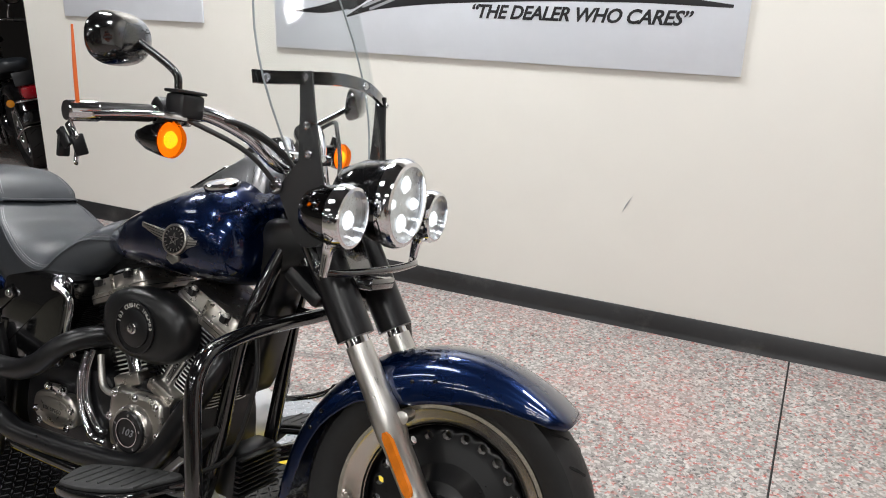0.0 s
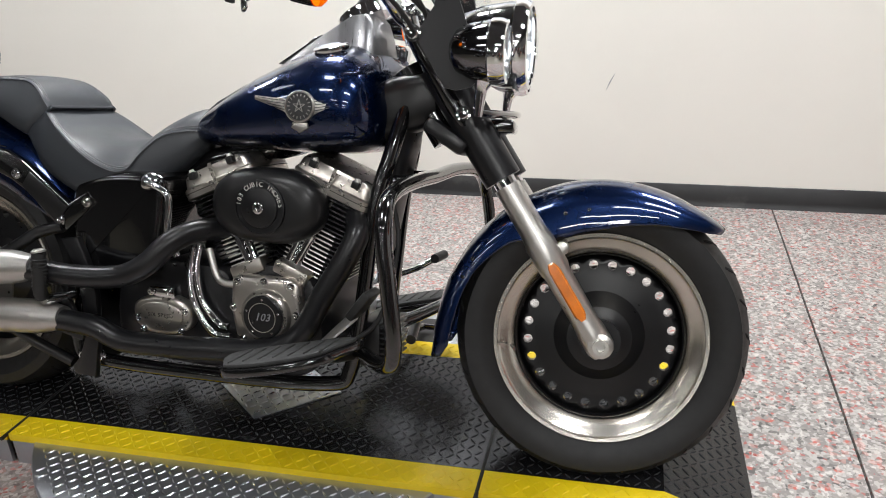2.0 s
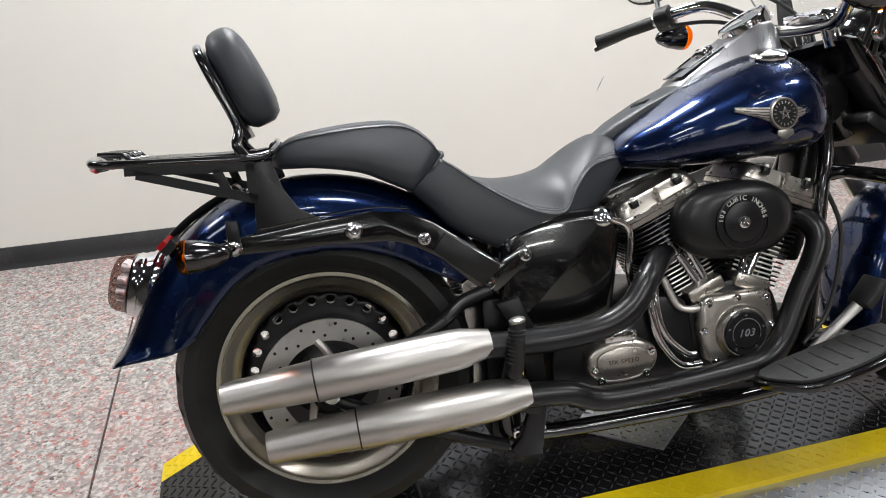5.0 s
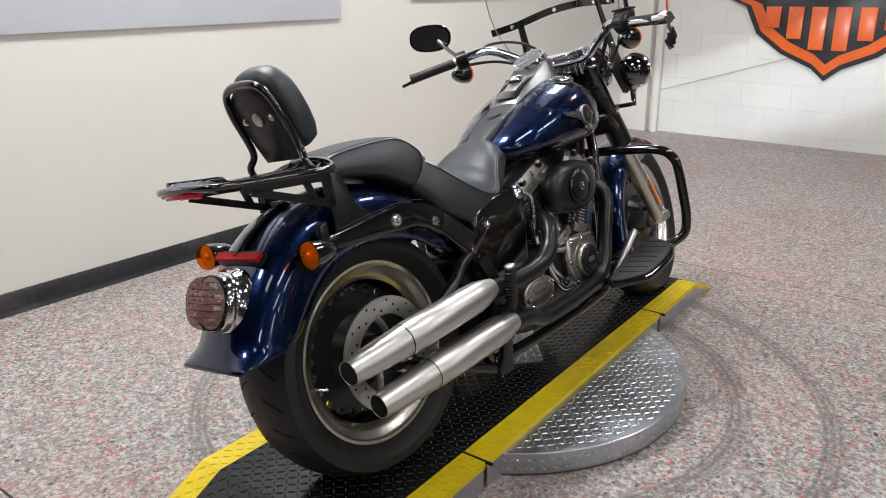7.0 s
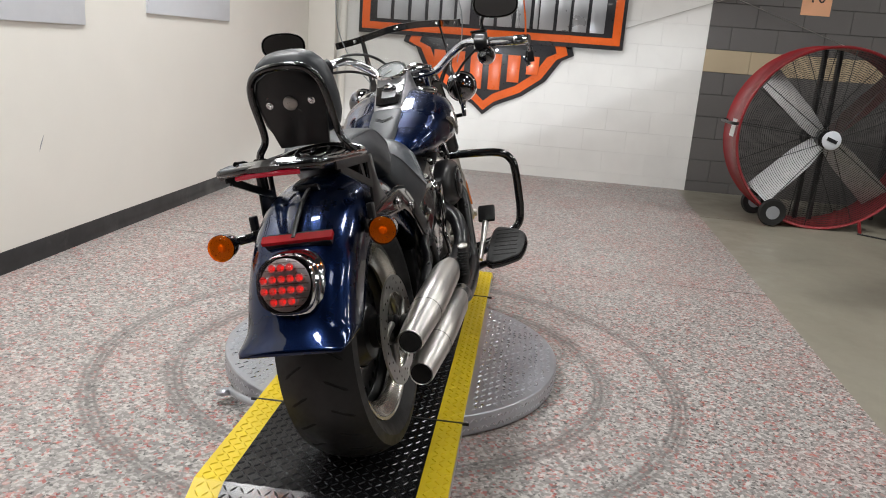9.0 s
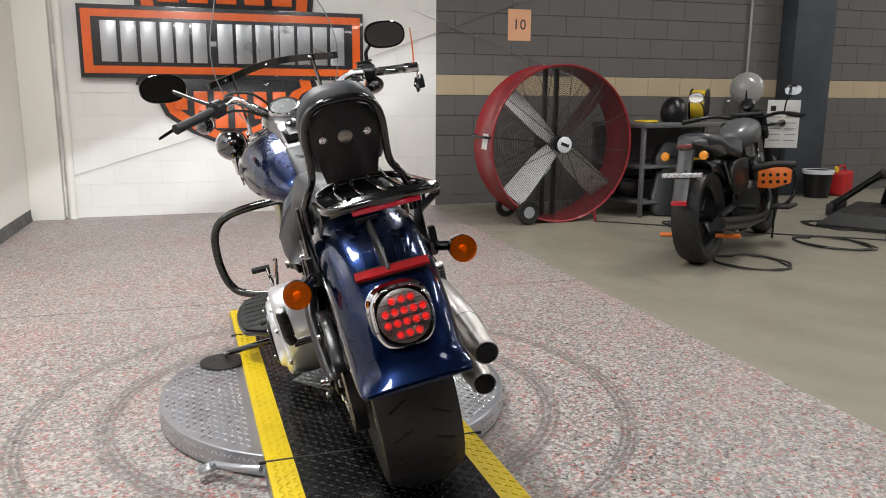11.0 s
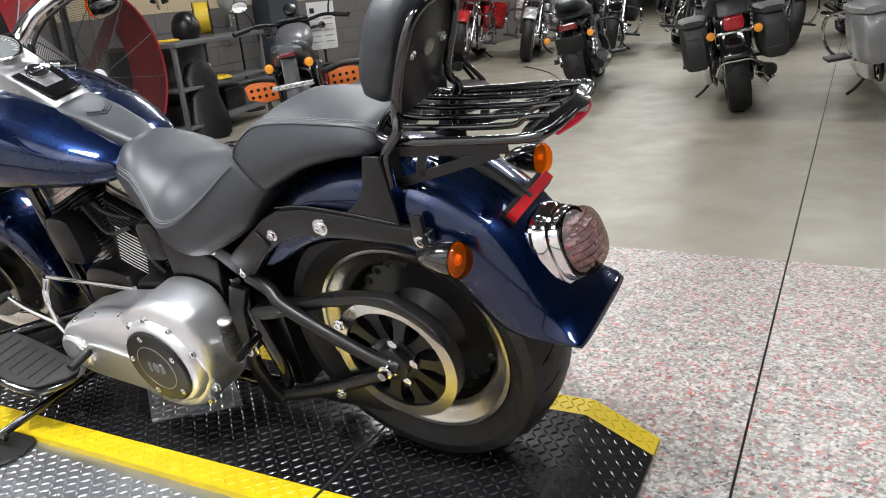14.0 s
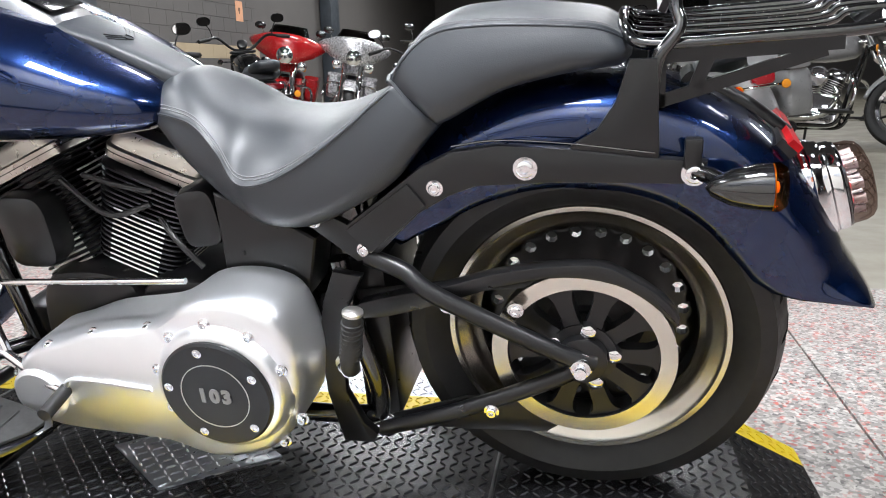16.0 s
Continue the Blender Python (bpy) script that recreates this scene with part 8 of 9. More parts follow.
def other_bike(label, m, paint, bags="", fairing=False, screen=False, wide=0.09, white=None, group="motorcycles on show", mirrors=True, shocks=False, high_bar=0.0, lean=-8.0, chrome_engine=True, tail="cruiser", size=1.0):
    """A cruiser with its wheels on local x, rear wheel at the origin, front at +1.55."""
    t = thing("motorcycle", label, "motorcycle", m @ Matrix.Rotation(radians(lean), 4, "X") @ Matrix.Scale(size, 4), group)
    ar, af, R = (0, 0, 0.32), (1.55, 0, 0.32), 0.32
    metal = M["chrome"] if chrome_engine else M["satin_black"]
    for nm, c, hw in (("rear_wheel", ar, wide), ("front_wheel", af, 0.068)):
        w = part(nm, tyre_mesh(c, R, 0.225, hw, 56), M["tyre"], t, "black tyre on a dark rim")
        part("rim", ring([(0.228, -hw * 0.7), (0.228, hw * 0.7), (0.2, hw * 0.55), (0.19, 0), (0.2, -hw * 0.55)], c, (0, 1, 0), 48), metal if chrome_engine else M["satin_black"], w)
        part("hub", lathe([(0.0, -0.09), (0.04, -0.09), (0.04, 0.09), (0, 0.09)], c, (0, 1, 0), 20), metal, w)
        for k in range(9):
            a = 2 * math.pi * k / 9
            part("spoke", tube([(c[0] + 0.03 * math.cos(a), 0, c[2] + 0.03 * math.sin(a)), (c[0] + 0.2 * math.cos(a), 0, c[2] + 0.2 * math.sin(a))], [0.016, 0.011], 6, flat=0.6), M["satin_black"], w)
        part("brake_disc", ring([(0.14, 0.075), (0.14, 0.08), (0.09, 0.08), (0.09, 0.075)], c, (0, 1, 0), 36), M["disc_steel"], w)
        tread_cuts(c, R, hw, 18, w)
    fn = [(20, 0.375, 0.34, 1), (60, 0.38, 0.30, 1), (120, 0.385, 0.29, 1), (150, 0.39, 0.33, 1), (165, 0.40, 0.37, 1)]
    shelled(part("rear_fender", fender_shell(ar, fn, wide + 0.018, 25, {"cruiser": 164, "roadster": 118, "up": 100}[tail], 28), paint if tail != "up" else M["satin_black"], t, "painted rear fender", 50))
    shelled(part("front_fender", fender_shell(af, [(30, 0.345, 0.32, 1), (80, 0.345, 0.28, 1), (170, 0.35, 0.31, 1)], 0.082, 40, 165, 24), paint, t, "painted front fender", 50))
    tk = loft([superring((x, 0, z), (0, 1, 0), (0, 0, 1), w_, h, 2.6, 28) for x, z, w_, h in ((0.68, 0.80, 0.05, 0.04), (0.74, 0.81, 0.10, 0.075), (0.86, 0.83, 0.135, 0.10), (1.0, 0.85, 0.14, 0.11), (1.10, 0.855, 0.12, 0.095), (1.14, 0.85, 0.07, 0.06))])
    part("fuel_tank", tk, paint, t, "painted fuel tank", 60)
    st = loft([superring((x, 0, z), (0, 1, 0), (0, 0, 1), w_, h, 3, 24) for x, z, w_, h in ((-0.12, 0.84, 0.06, 0.02), (-0.08, 0.83, 0.11, 0.05), (0.12, 0.81, 0.13, 0.055), (0.22, 0.76, 0.15, 0.05), (0.45, 0.72, 0.16, 0.05), (0.62, 0.77, 0.11, 0.05), (0.70, 0.80, 0.05, 0.03))])
    part("seat", st, M["leather"], t, "black leather seat", 60)
    for s in (-1, 1):
        d = Vector((math.sin(radians(22.5)) * s, 0, math.cos(radians(22.5))))
        c = Vector((0.86, 0, 0.28))
        cy = part("cylinder", loft([superring(c + d * tt, (0, 1, 0), (d.z, 0, -d.x), 0.075, 0.065, 4, 20) for tt in (0.13, 0.33)]), M["satin_black"], t, "black cylinder")
        for k in range(8):
            part("fin", loft([superring(c + d * (0.17 + 0.018 * k + h), (0, 1, 0), (d.z, 0, -d.x), 0.088, 0.076, 4, 20) for h in (0, 0.004)]), M["fin_edge"], cy)
        part("rocker_cover", loft([superring(c + d * tt, (0, 1, 0), (d.z, 0, -d.x), w_, w_, 5, 20) for tt, w_ in ((0.33, 0.09), (0.37, 0.09), (0.40, 0.07))]), metal, t)
        part("frame_tube", tube([(1.2, s * 0.04, 0.85), (1.12, s * 0.1, 0.5), (1.05, s * 0.12, 0.2), (0.8, s * 0.13, 0.17), (0.35, s * 0.13, 0.18), (0.3, s * 0.13, 0.45), (0.1, s * 0.13, 0.68)], 0.016, 8), M["gloss_black"], t)
        part("fork_leg", tube([(1.2, s * 0.1, 0.95), (1.36, s * 0.1, 0.68)], 0.03, 14), M["chrome"] if chrome_engine else M["satin_black"], t, "fork tube")
        part("fork_slider", tube([(1.35, s * 0.1, 0.69), (1.56, s * 0.1, 0.31)], 0.034, 14), metal, t, "fork slider")
        part("swing_arm", tube([(0.35, s * 0.12, 0.35), (0.0, s * 0.14, 0.32)], 0.022, 8), M["satin_black"], t)
        part("footboard", box((0.95, s * 0.2 if s > 0 else -0.36, 0.26), (1.2, 0.36 if s > 0 else -0.2, 0.285), 0.008), M["rubber"], t)
        # turn signals front and rear
        for x, y, z in ({"cruiser": (-0.37, 0.15, 0.60), "roadster": (-0.3, 0.185, 0.575), "up": (-0.26, 0.125, 0.74)}[tail], (1.3, 0.22, 0.9 if not fairing else 0.80)):
            il = part("turn_signal", lathe([(0.0, -0.06), (0.022, -0.04), (0.03, 0), (0.03, 0.006), (0.02, 0.016), (0, 0.018)], (x, s * y, z), (-1 if x < 0 else 1, 0, 0), 18), M["gloss_black"], t, "turn signal")
            part("lens", lathe([(0.0301, 0.004), (0.026, 0.016), (0, 0.021)], (x, s * y, z), (-1 if x < 0 else 1, 0, 0), 18), M["amber_flat"], il, "amber lens")
            part("stalk", tube([(x + (0.03 if x < 0 else -0.03), s * y, z), (x + (0.08 if x < 0 else -0.03), s * 0.09, z - 0.01)], 0.009, 8), metal, il)
        if shocks:
            sh_ = part("shock", tube([(0.02, s * 0.155, 0.34), (0.12, s * 0.155, 0.66)], 0.014, 10), M["chrome"], t, "chrome rear shock")
            sp_pts = [(0.04 + 0.07 * f + 0.028 * math.cos(40 * f), s * 0.155 + 0.028 * math.sin(40 * f), 0.38 + 0.25 * f) for f in [k / 90 for k in range(91)]]
            part("spring", tube(sp_pts, 0.0045, 6, smoothed=False), M["chrome"], sh_, "coil spring")
        # handlebar half, grip, lever, mirror
        part("handlebar", tube([(1.17, 0, 1.0), (1.17, s * 0.1, 1.0 + high_bar * 0.4), (1.12, s * 0.24, 1.08 + high_bar), (1.02, s * 0.34, 1.07 + high_bar)], 0.0135, 10), metal, t, "handlebar")
        part("grip", tube([(1.02, s * 0.33, 1.07 + high_bar), (0.94, s * 0.44, 1.05 + high_bar)], 0.019, 12), M["rubber"], t, "black grip")
        part("lever", tube([(1.06, s * 0.33, 1.07 + high_bar), (0.99, s * 0.46, 1.05 + high_bar)], 0.006, 6), metal, t)
        if mirrors:
            c = Vector((1.05, s * 0.36, 1.24 + high_bar))
            mr = part("mirror", loft([superring(c + Vector((h, 0, 0)), (0, 1, 0), (0, 0, 1), a, b, 2.3, 20) for h, a, b in ((0.025, 0.03, 0.02), (0.01, 0.06, 0.04), (-0.004, 0.065, 0.043))]), M["gloss_black"], t, "oval mirror")
            part("glass", loft([superring(c + Vector((h, 0, 0)), (0, 1, 0), (0, 0, 1), 0.058, 0.037, 2.3, 20) for h in (-0.0045, -0.006)]), M["mirror"], mr)
            part("stem", tube([(1.07, s * 0.29, 1.08 + high_bar), (1.06, s * 0.31, 1.16 + high_bar), (1.06, s * 0.345, 1.22 + high_bar)], 0.006, 8), metal, mr)
        if bags:
            bp_ = M["bag"] if bags == "leather" else (paint if bags == "paint" else M[bags])
            bg = part("saddlebag", loft([superring((x, s * 0.255, z), (0, 1, 0), (0, 0, 1), w_, h, 4.5, 24) for x, z, w_, h in ((-0.34, 0.53, 0.06, 0.10), (-0.31, 0.53, 0.085, 0.15), (-0.1, 0.535, 0.095, 0.17), (0.2, 0.54, 0.09, 0.165), (0.26, 0.55, 0.06, 0.12))]), bp_, t, "hard saddlebag", 50)
            part("lid", loft([superring((x, s * 0.255, 0.7), (0, 1, 0), (0, 0, 1), w_, h, 4, 20) for x, w_, h in ((-0.34, 0.07, 0.02), (-0.1, 0.103, 0.03), (0.24, 0.09, 0.025))]), bp_, bg)
            if bags == "leather":
                for z in (0.45, 0.6):
                    part("strap", tube([(-0.335, s * 0.2, z), (-0.338, s * 0.3, z)], 0.006, 6), M["rubber"], bg)
        part("engine_guard", tube([(1.12, s * 0.08, 0.6), (1.16, s * 0.3, 0.58), (1.22, s * 0.34, 0.42), (1.16, s * 0.28, 0.28), (1.08, s * 0.1, 0.25)], 0.014, 8), metal, t, "engine guard")
    part("crankcase", prism(round_outline([(0.45, 0.2), (0.45, 0.42), (0.75, 0.45), (1.0, 0.42), (1.05, 0.26), (0.95, 0.16)]), -0.13, 0.15, 0.02), metal if chrome_engine else M["satin_black"], t, "engine case")
    part("air_cleaner", lathe([(0.09, 0.0), (0.095, 0.05), (0.08, 0.07), (0, 0.075)], (0.86, -0.1, 0.58), (0, -1, 0), 24), metal, t, "round air cleaner")
    part("exhaust", tube([(1.0, -0.1, 0.5), (1.05, -0.18, 0.4), (0.9, -0.2, 0.24), (0.4, -0.2, 0.24), (-0.25, -0.21, 0.3)], [0.022, 0.022, 0.025, 0.045, 0.045], 14), metal, t, "exhaust with muffler")
    # near-black disc paints the shade in the exhaust's mouth
    part("outlet", lathe([(0.036, 0), (0.03, 0.002), (0, 0.002)], (-0.254, -0.21, 0.3005), (-1, 0, 0.1), 16), M["recess_shade"], t)
    if tail == "up":
        # slim raised tail, hanging plate bracket with a red reflector
        part("tail_cowl", loft([superring((x, 0, z), (0, 1, 0), (0, 0, 1), w_, h, 3, 20) for x, z, w_, h in ((0.2, 0.75, 0.13, 0.05), (0.05, 0.79, 0.12, 0.045), (-0.12, 0.815, 0.09, 0.035), (-0.25, 0.83, 0.05, 0.018))]), paint, t, "painted tail cowl", 60)
        part("tail_lamp", box((-0.262, -0.05, 0.79), (-0.24, 0.05, 0.815), 0.005), M["tail_red"], t, "dark red tail lamp")
        pb = part("plate_bracket", prism([(-0.2, 0.78), (-0.235, 0.78), (-0.37, 0.46), (-0.355, 0.455)], -0.05, 0.05, 0.004), M["satin_black"], t, "black plate bracket")
        part("clip_bar", box((-0.325, -0.13, 0.605), (-0.30, 0.13, 0.635), 0.004), M["silver_paint"], pb, "silver clip bar")
        part("reflector", box((-0.385, -0.05, 0.43), (-0.372, 0.05, 0.462), 0.003), M["red_flat"], pb, "red reflector")
    elif tail == "roadster":
        part("tail_lamp", loft([superring((x, 0, 0.65), (0, 1, 0), (0, 0, 1), w_, h, 4, 20) for x, w_, h in ((-0.20, 0.06, 0.02), (-0.24, 0.082, 0.032), (-0.30, 0.08, 0.03), (-0.315, 0.06, 0.02))]), M["tail_red"], t, "dark red tail lamp")
        pb = part("plate_bracket", prism([(-0.2, 0.64), (-0.25, 0.62), (-0.345, 0.50), (-0.335, 0.49)], -0.04, 0.04, 0.004), M["satin_black"], t, "black plate bracket")
        part("plate", turned(box((-0.006, -0.112, -0.068), (0.006, 0.112, 0.068), 0.003), Matrix.Translation((-0.345, 0, 0.51)) @ Matrix.Rotation(radians(-14), 4, "Y")), M["satin_black"], pb, "blank black plate holder")
        part("saddle", loft([superring((x, 0, z), (0, 1, 0), (0, 0, 1), w_, h, 3, 24) for x, z, w_, h in ((0.1, 0.74, 0.1, 0.03), (0.16, 0.765, 0.15, 0.055), (0.3, 0.755, 0.17, 0.06), (0.48, 0.745, 0.15, 0.06), (0.64, 0.79, 0.1, 0.05))]), M["leather"], t, "wide black solo saddle", 60)
        part("muffler", tube([(0.5, -0.21, 0.3), (-0.12, -0.235, 0.36)], 0.05, 16), M["gloss_black"], t, "black muffler")
        for s in (-1, 1):
            part("fender_rail", tube([(0.2, s * 0.12, 0.66), (0.0, s * 0.13, 0.675), (-0.22, s * 0.11, 0.645)], 0.014, 8, flat=0.6), M["satin_black"], t, "black fender rail")
    else:
        part("tail_lamp", loft([superring((x, 0, 0.665), (0, 1, 0), (0, 0, 1), w_, h, 4, 20) for x, w_, h in ((-0.33, 0.06, 0.04), (-0.36, 0.068, 0.048), (-0.42, 0.064, 0.045), (-0.43, 0.05, 0.034))]), M["red_flat"], t, "red tail lamp")
        part("signal_bar", tube([(-0.33, -0.15, 0.60), (-0.385, -0.06, 0.605), (-0.39, 0.06, 0.605), (-0.33, 0.15, 0.60)], 0.011, 10), M["chrome"], t, "chrome signal bar")
        pb = part("plate_panel", turned(box((-0.005, -0.095, -0.05), (0.005, 0.095, 0.05), 0.003), Matrix.Translation((-0.415, 0, 0.765)) @ Matrix.Rotation(radians(20), 4, "Y")), M["satin_black"] if bags != "paint" else paint, t, "plate panel")
        part("reflector", box((-0.425, -0.085, 0.715), (-0.408, 0.085, 0.738), 0.003), M["red_flat"], pb, "red reflector strip")
        part("fender_rail", tube([(-0.16, -0.135, 0.30), (-0.345, -0.1, 0.40), (-0.36, 0, 0.41), (-0.345, 0.1, 0.40), (-0.16, 0.135, 0.30)], 0.009, 8), metal, t, "rear fender rail")
    # fuller middle: side covers, primary case, gauges, yokes, second exhaust
    for s in (-1, 1):
        part("side_cover", prism(round_outline([(0.28, 0.44), (0.27, 0.64), (0.42, 0.68), (0.62, 0.66), (0.6, 0.46)]), s * 0.10, s * 0.155, 0.012), paint if bags else M["satin_black"], t, "side cover")
        part("passenger_peg", tube([(0.42, s * 0.14, 0.34), (0.40, s * 0.27, 0.335)], [0.014, 0.018], 10), M["rubber"], t, "folding foot peg")
    part("primary_cover", prism(round_outline([(0.38, 0.22), (0.36, 0.36), (0.5, 0.42), (0.95, 0.36), (1.04, 0.27), (0.98, 0.18), (0.5, 0.16)]), 0.14, 0.2, 0.02), metal, t, "primary case")
    for z in (0.86, 0.97):
        part("yoke", box((1.14, -0.125, z), (1.26, 0.125, z + 0.03), 0.01), metal, t, "fork yoke")
    part("gauge", lathe([(0.03, -0.05), (0.05, -0.02), (0.052, 0.012), (0.045, 0.016), (0, 0.016)], (1.17, 0, 1.06), (-0.75, 0, 0.66), 22), metal, t, "round gauge")
    if bags:
        part("second_exhaust", tube([(0.4, -0.2, 0.2), (-0.27, -0.225, 0.2)], 0.042, 14), metal, t, "second muffler")
        part("fork_shroud", loft([superring((1.2 + 0.1 * f, 0, 0.95 - 0.22 * f), (0, 1, 0), (1, 0, 0.4), 0.14, 0.03, 4, 16) for f in (0, 1)]), metal, t, "fork shroud")
    hz = 0.93
    hd = part("headlamp", lathe([(0.0, -0.13), (0.05, -0.12), (0.085, -0.06), (0.09, 0.0), (0.095, 0.01), (0.085, 0.018)], (1.36 if not fairing else 1.47, 0, hz), (1, 0, 0), 28), metal, t, "headlamp")
    part("lens", lathe([(0.085, 0.014), (0.05, 0.028), (0, 0.033)], (1.36 if not fairing else 1.47, 0, hz), (1, 0, 0), 28), M["mirror"], hd, "headlamp glass")
    if fairing:
        fp = [(1.17, 0.46, 1.03, 0.05), (1.24, 0.44, 1.02, 0.1), (1.33, 0.36, 1.0, 0.15), (1.41, 0.24, 0.98, 0.17), (1.46, 0.12, 0.965, 0.14)]
        fb = bmesh.new()
        rows = []
        for x, w_, z, h in fp:
            rows.append(superring((x, 0, z + 0.03), (0, 1, 0), (0.1, 0, 1), w_, h, 2.8, 32))
        quad_strip(fb, rows, True, True)
        part("fairing", fb, white or paint, t, "painted front fairing", 60)
        for s in (-1, 1):
            pl_ = part("passing_lamp", lathe([(0.0, -0.05), (0.05, -0.04), (0.058, 0.0), (0.05, 0.012)], (1.40, s * 0.2, 0.83), (1, 0, 0), 22), M["chrome"], t, "chrome passing lamp")
            part("lens", lathe([(0.05, 0.01), (0.03, 0.018), (0, 0.021)], (1.40, s * 0.2, 0.83), (1, 0, 0), 22), M["mirror"], pl_)
    if fairing or screen:
        sc = bmesh.new()
        rows = []
        for i in range(7):
            f = i / 6
            rows.append([Vector((1.36 - 0.22 * f - 0.1 * (a * a), a * (0.26 - 0.07 * f), 1.12 + (0.16 if fairing else 0.4) * f - (0 if fairing else 0.12))) for a in [k / 5 - 1 for k in range(11)]])
        quad_strip(sc, rows, False, False)
        shelled(part("windscreen", sc, M["smoke_screen"] if fairing else M["screen"], t, "curved windscreen", 80), 0.004)
    part("side_stand", tube([(0.75, 0.12, 0.18), (0.72, 0.22, 0.09), (0.7, 0.29, 0.05)], 0.012, 8), M["satin_black"], t, "side stand")
    return t


M["smoke_screen"] = thin_clear("dark_windscreen", (0.12, 0.11, 0.11))


def stand_at(x, y, heading, rear=True, z=0.0):
    """Pose from the place of the wheel that faces the hall's middle."""
    m = Matrix.Translation((x, y, z - 0.003)) @ Matrix.Rotation(radians(heading), 4, "Z")
    return m if rear else m @ Matrix.Translation((-1.55, 0, 0))


# black roadster on a lift pad
lift = thing("service_lift", "worn black motorcycle lift with sloped pads and a scuffed wheel tray", "lift", Matrix.Translation((2.65, -5.55, 0)) @ Matrix.Rotation(radians(-57), 4, "Z"))


def sloped_pad(x0, x1, y0, y1, h, front, side):
    """Low block whose front and outer side lean in."""
    t_ = 0.04
    lo_, hi_ = y0, y1
    a0, a1 = (lo_, hi_ - t_ * 3) if side > 0 else (lo_ + t_ * 3, hi_)
    return loft([[(x0, lo_, 0.0), (x1, lo_, 0.0), (x1, hi_, 0.0), (x0, hi_, 0.0)], [(x0, lo_, 0.03), (x1, lo_, 0.03), (x1, hi_, 0.03), (x0, hi_, 0.03)], [(x0 + front, a0, h), (x1, a0, h), (x1, a1, h), (x0 + front, a1, h)]])


part("pad", sloped_pad(-0.31, 0.75, 0.27, 0.84, 0.13, 0.06, 1), M["lift_black"], lift, "black sloped pad", 0)
part("pad", sloped_pad(-0.15, 0.9, -0.7, -0.27, 0.13, 0.2, -1), M["lift_black"], lift, "black sloped pad", 0)
tray = part("tray", box((-0.6, -0.25, 0.0), (0.55, 0.25, 0.07), 0.005), M["lift_black"], lift, "black wheel tray")
part("tray_wall", prism([(-0.61, 0.0), (-0.625, 0.16), (-0.595, 0.16), (-0.585, 0.0)], -0.25, 0.25, 0.004), M["lift_black"], lift, "scuffed end wall")
part("scuff", prism([(-0.6265, 0.02), (-0.6315, 0.1), (-0.6295, 0.1), (-0.6245, 0.02)], -0.12, 0.02, 0.0), M["silver_paint"], lift, "bare scuffed patch", 0)
for s in (-1, 1):
    part("side_rail", box((-0.58, s * 0.25 - 0.012, 0.0), (0.5, s * 0.25 + 0.012, 0.12), 0.004), M["lift_black"], tray, "tray rail")
part("strut", tube([(0.15, 0.82, 0.14), (0.32, 0.5, 0.42), (0.42, 0.28, 0.66)], 0.03, 10, smoothed=False), M["gloss_black"], lift, "black lift strut")
part("strut", tube([(0.3, 0.86, 0.14), (0.36, 0.36, 0.5)], 0.022, 8), M["gloss_black"], lift, "black lift strut")
part("strut", tube([(0.7, 0.5, 0.1), (0.5, 0.42, 0.36), (0.36, 0.34, 0.5)], 0.024, 8), M["gloss_black"], lift, "black lift strut")
part("bracket", loft([superring((0.34, 0.3 + 0.18 * f, 0.46), (1, 0, 0), (0, 0, 1), 0.06 - 0.02 * f, 0.09 - 0.03 * f, 3, 16) for f in (0, 1)]), M["lift_black"], lift, "black arm bracket")
part("foot_beam", box((0.1, 0.8, 0.05), (0.7, 0.86, 0.16), 0.006), M["lift_black"], lift)
part("strut", tube([(0.7, -0.58, 0.12), (0.55, -0.36, 0.36), (0.45, -0.2, 0.5)], 0.026, 8), M["gloss_black"], lift, "black lift strut")
part("strut", tube([(0.85, -0.5, 0.12), (0.6, -0.28, 0.4)], 0.022, 8), M["gloss_black"], lift, "black lift strut")
other_bike("black roadster motorcycle standing on a service lift", stand_at(2.65, -5.55, -57, True, 0.073), M["gloss_black"], shocks=True, chrome_engine=False, lean=-3, wide=0.088, high_bar=0.05, tail="roadster", size=1.03)
grey = other_bike("dark grey roadster motorcycle with orange side guard", stand_at(2.235, -2.91, -55.4), M["grey_paint"], chrome_engine=False, wide=0.09, lean=-5, high_bar=-0.1, mirrors=True, tail="up")
for s in (-1, 1):
    og = part("crash_guard", prism([(s * 0.19, 0.45), (s * 0.2, 0.57), (s * 0.36, 0.61), (s * 0.43, 0.57), (s * 0.42, 0.48), (s * 0.3, 0.44)], 0.70, 0.72, 0.006, axis="x"), M["orange_guard"], grey, "orange guard plate with round holes")
    for i in range(4):
        for j in range(2):
            # flat near-black discs paint the shade of the guard's holes
            part("hole", lathe([(0.013, 0.0), (0.013, 0.001), (0, 0.001)], (0.70, s * (0.235 + 0.05 * i), 0.49 + 0.05 * j), (-1, 0, 0), 12), M["recess_shade"], og)
    part("guard_pad", tube([(0.71, s * 0.16, 0.585), (0.71, s * 0.3, 0.615), (0.71, s * 0.46, 0.61)], 0.024, 12), M["rubber"], og, "black padded roll")
    part("axle_slider", tube([(0.0, s * 0.11, 0.19), (0.0, s * 0.27, 0.19)], 0.016, 10), M["orange_guard"], grey, "orange slider peg")
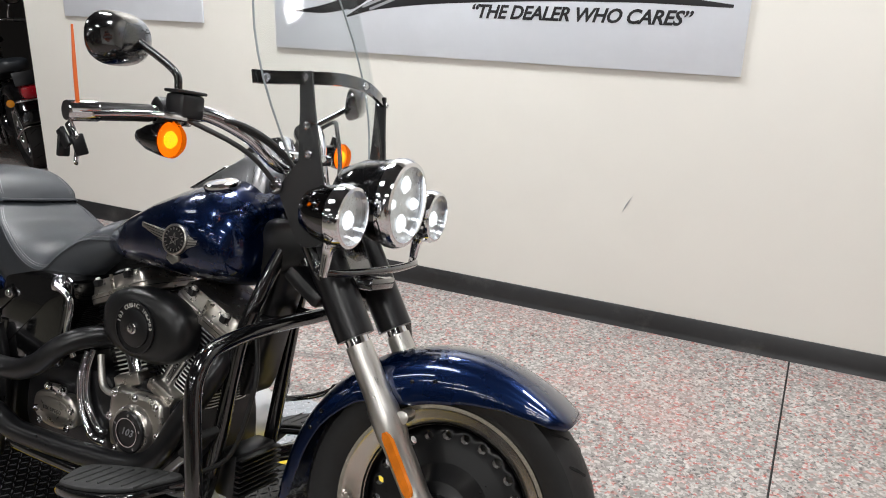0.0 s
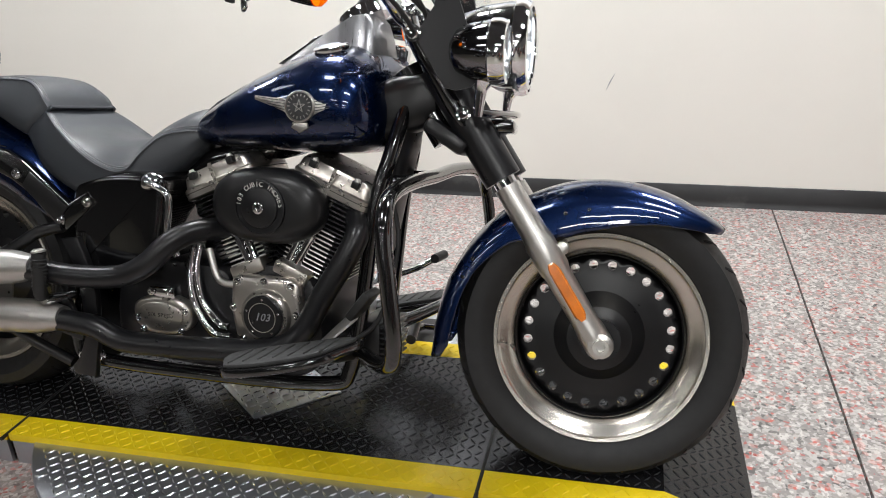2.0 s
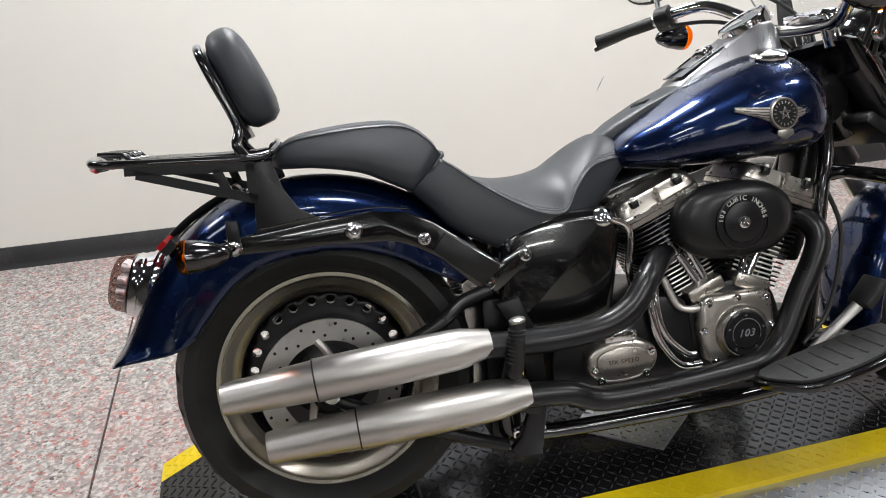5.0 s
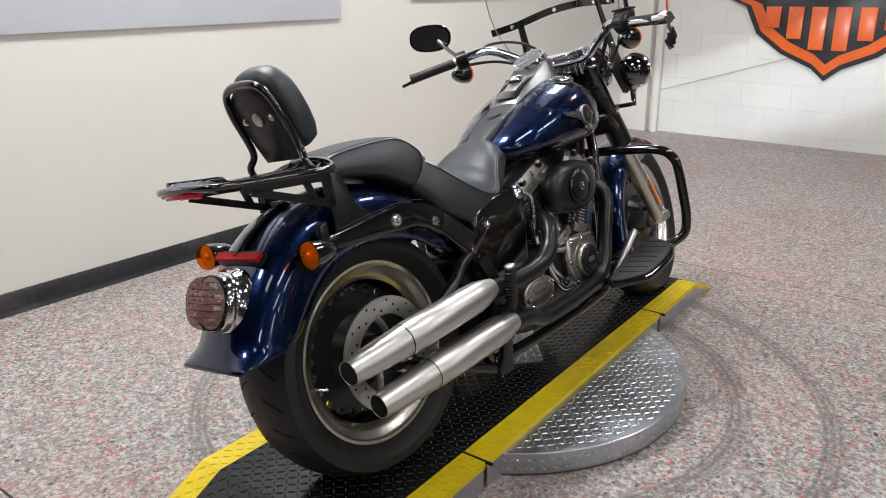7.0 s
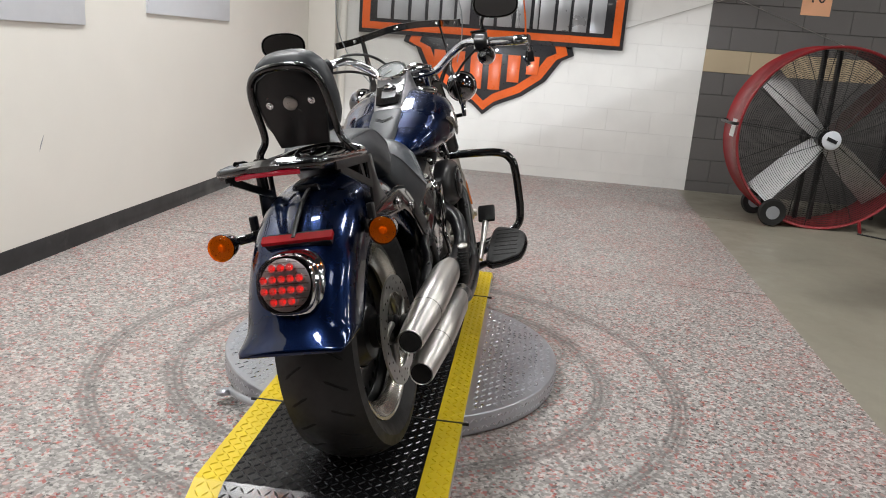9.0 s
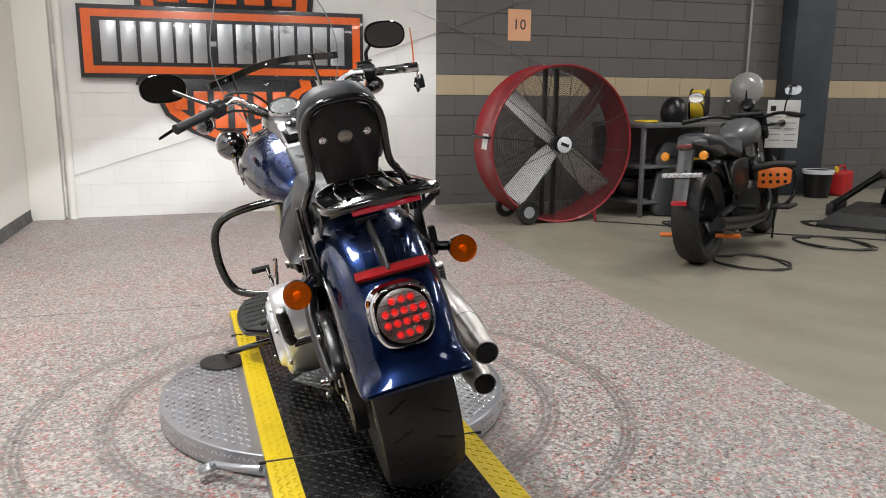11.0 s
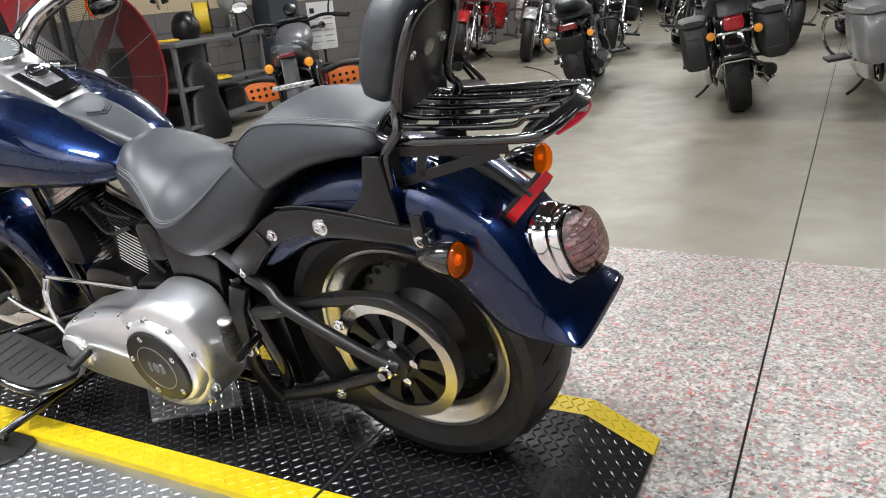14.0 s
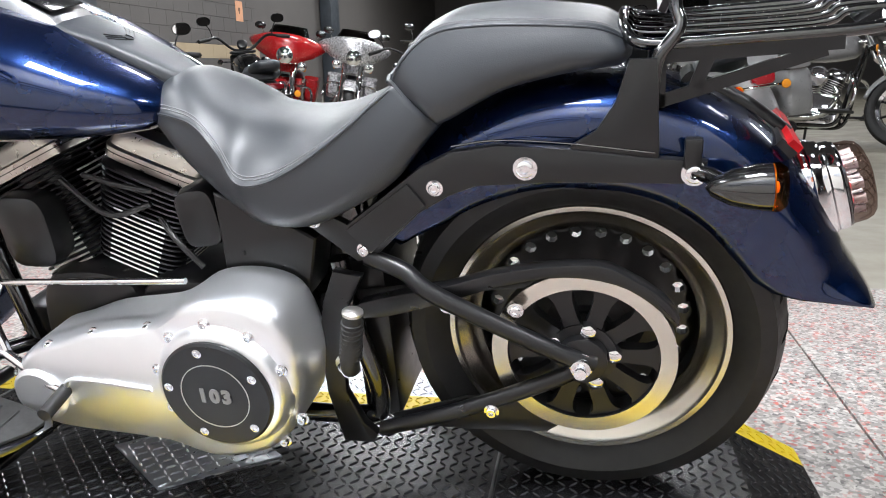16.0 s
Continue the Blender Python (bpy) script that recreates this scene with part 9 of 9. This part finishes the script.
# sheet of paper on the grey motorcycle's bar
info = thing("info_sheet", "laminated white price sheet with print lines", "paper sheet", Matrix.Translation((2.87, -4.08, 0.905)) @ Matrix.Rotation(radians(-25.5), 4, "Z"))
part("sheet", box((-0.001, -0.123, -0.185), (0.001, 0.123, 0.185)), M["paper"], info, "", 0)
for k in range(5):
    for y0 in (-0.1, 0.015):
        part("print_line", box((-0.0025, y0, 0.05 - 0.045 * k), (-0.0015, y0 + 0.085, 0.058 - 0.045 * k)), M["print_grey"], info, "", 0)
part("print_block", box((-0.0025, 0.06, 0.1), (-0.0015, 0.1, 0.14)), M["print_black"], info, "", 0)
part("post", box((0.002, -0.008, -0.908), (0.012, 0.008, 0.16)), M["satin_black"], info, "thin black post", 0)
other_bike("black roadster motorcycle with chrome shocks", stand_at(1.27, -5.92, -79), M["gloss_black"], shocks=True, chrome_engine=False, wide=0.088, tail="roadster", size=1.05)
other_bike("black cruiser motorcycle with leather saddlebags", stand_at(-0.23, -5.12, -79), M["gloss_black"], bags="leather", screen=True, wide=0.08, size=1.06)
other_bike("light grey touring motorcycle with hard saddlebags", stand_at(-1.42, -5.08, -80), M["light_grey"], bags="paint", wide=0.09, fairing=True, size=1.12)
other_bike("bright red touring motorcycle with a batwing fairing", stand_at(4.25, -9.5, 106, False), M["red_paint"], bags="paint", fairing=True, lean=-10, size=1.22)
other_bike("silver touring motorcycle with chrome trim", stand_at(3.28, -9.65, 106, False), M["silver_paint"], bags="paint", fairing=True, lean=-10, size=1.15)
other_bike("black cruiser motorcycle with clear windscreen", stand_at(2.1, -9.75, 106, False), M["gloss_black"], bags="leather", screen=True, lean=-10, size=1.15)
other_bike("black touring motorcycle with chrome lamps", stand_at(0.95, -9.6, 106, False), M["gloss_black"], bags="paint", fairing=True, lean=-10, size=1.15)
other_bike("maroon cruiser motorcycle with chrome fork", stand_at(-0.15, -9.8, 106, False), M["maroon"], screen=True, lean=-10, size=1.15)
other_bike("black touring motorcycle with a dark screen", stand_at(-1.3, -9.9, 106, False), M["gloss_black"], bags="paint", fairing=True, lean=-10, size=1.15)
other_bike("grey touring motorcycle parked across the row", stand_at(-2.95, -6.9, 150, False), M["light_grey"], bags="paint", fairing=True, lean=-10, size=1.15)
other_bike("black cruiser motorcycle in the room behind the cream wall", stand_at(-3.45, 2.75, 155), M["gloss_black"], lean=-8)
other_bike("silver cruiser motorcycle in the far row", stand_at(-2.5, -10.1, 106, False), M["silver_paint"], screen=True, lean=-10, size=1.15)

# ---- blocks of the front wall ----
for mesh_, m_ in EAST_BLOCKS:
    ob = new("block", mesh_)
    ob.parent, ob.matrix_basis = wall_east, m_
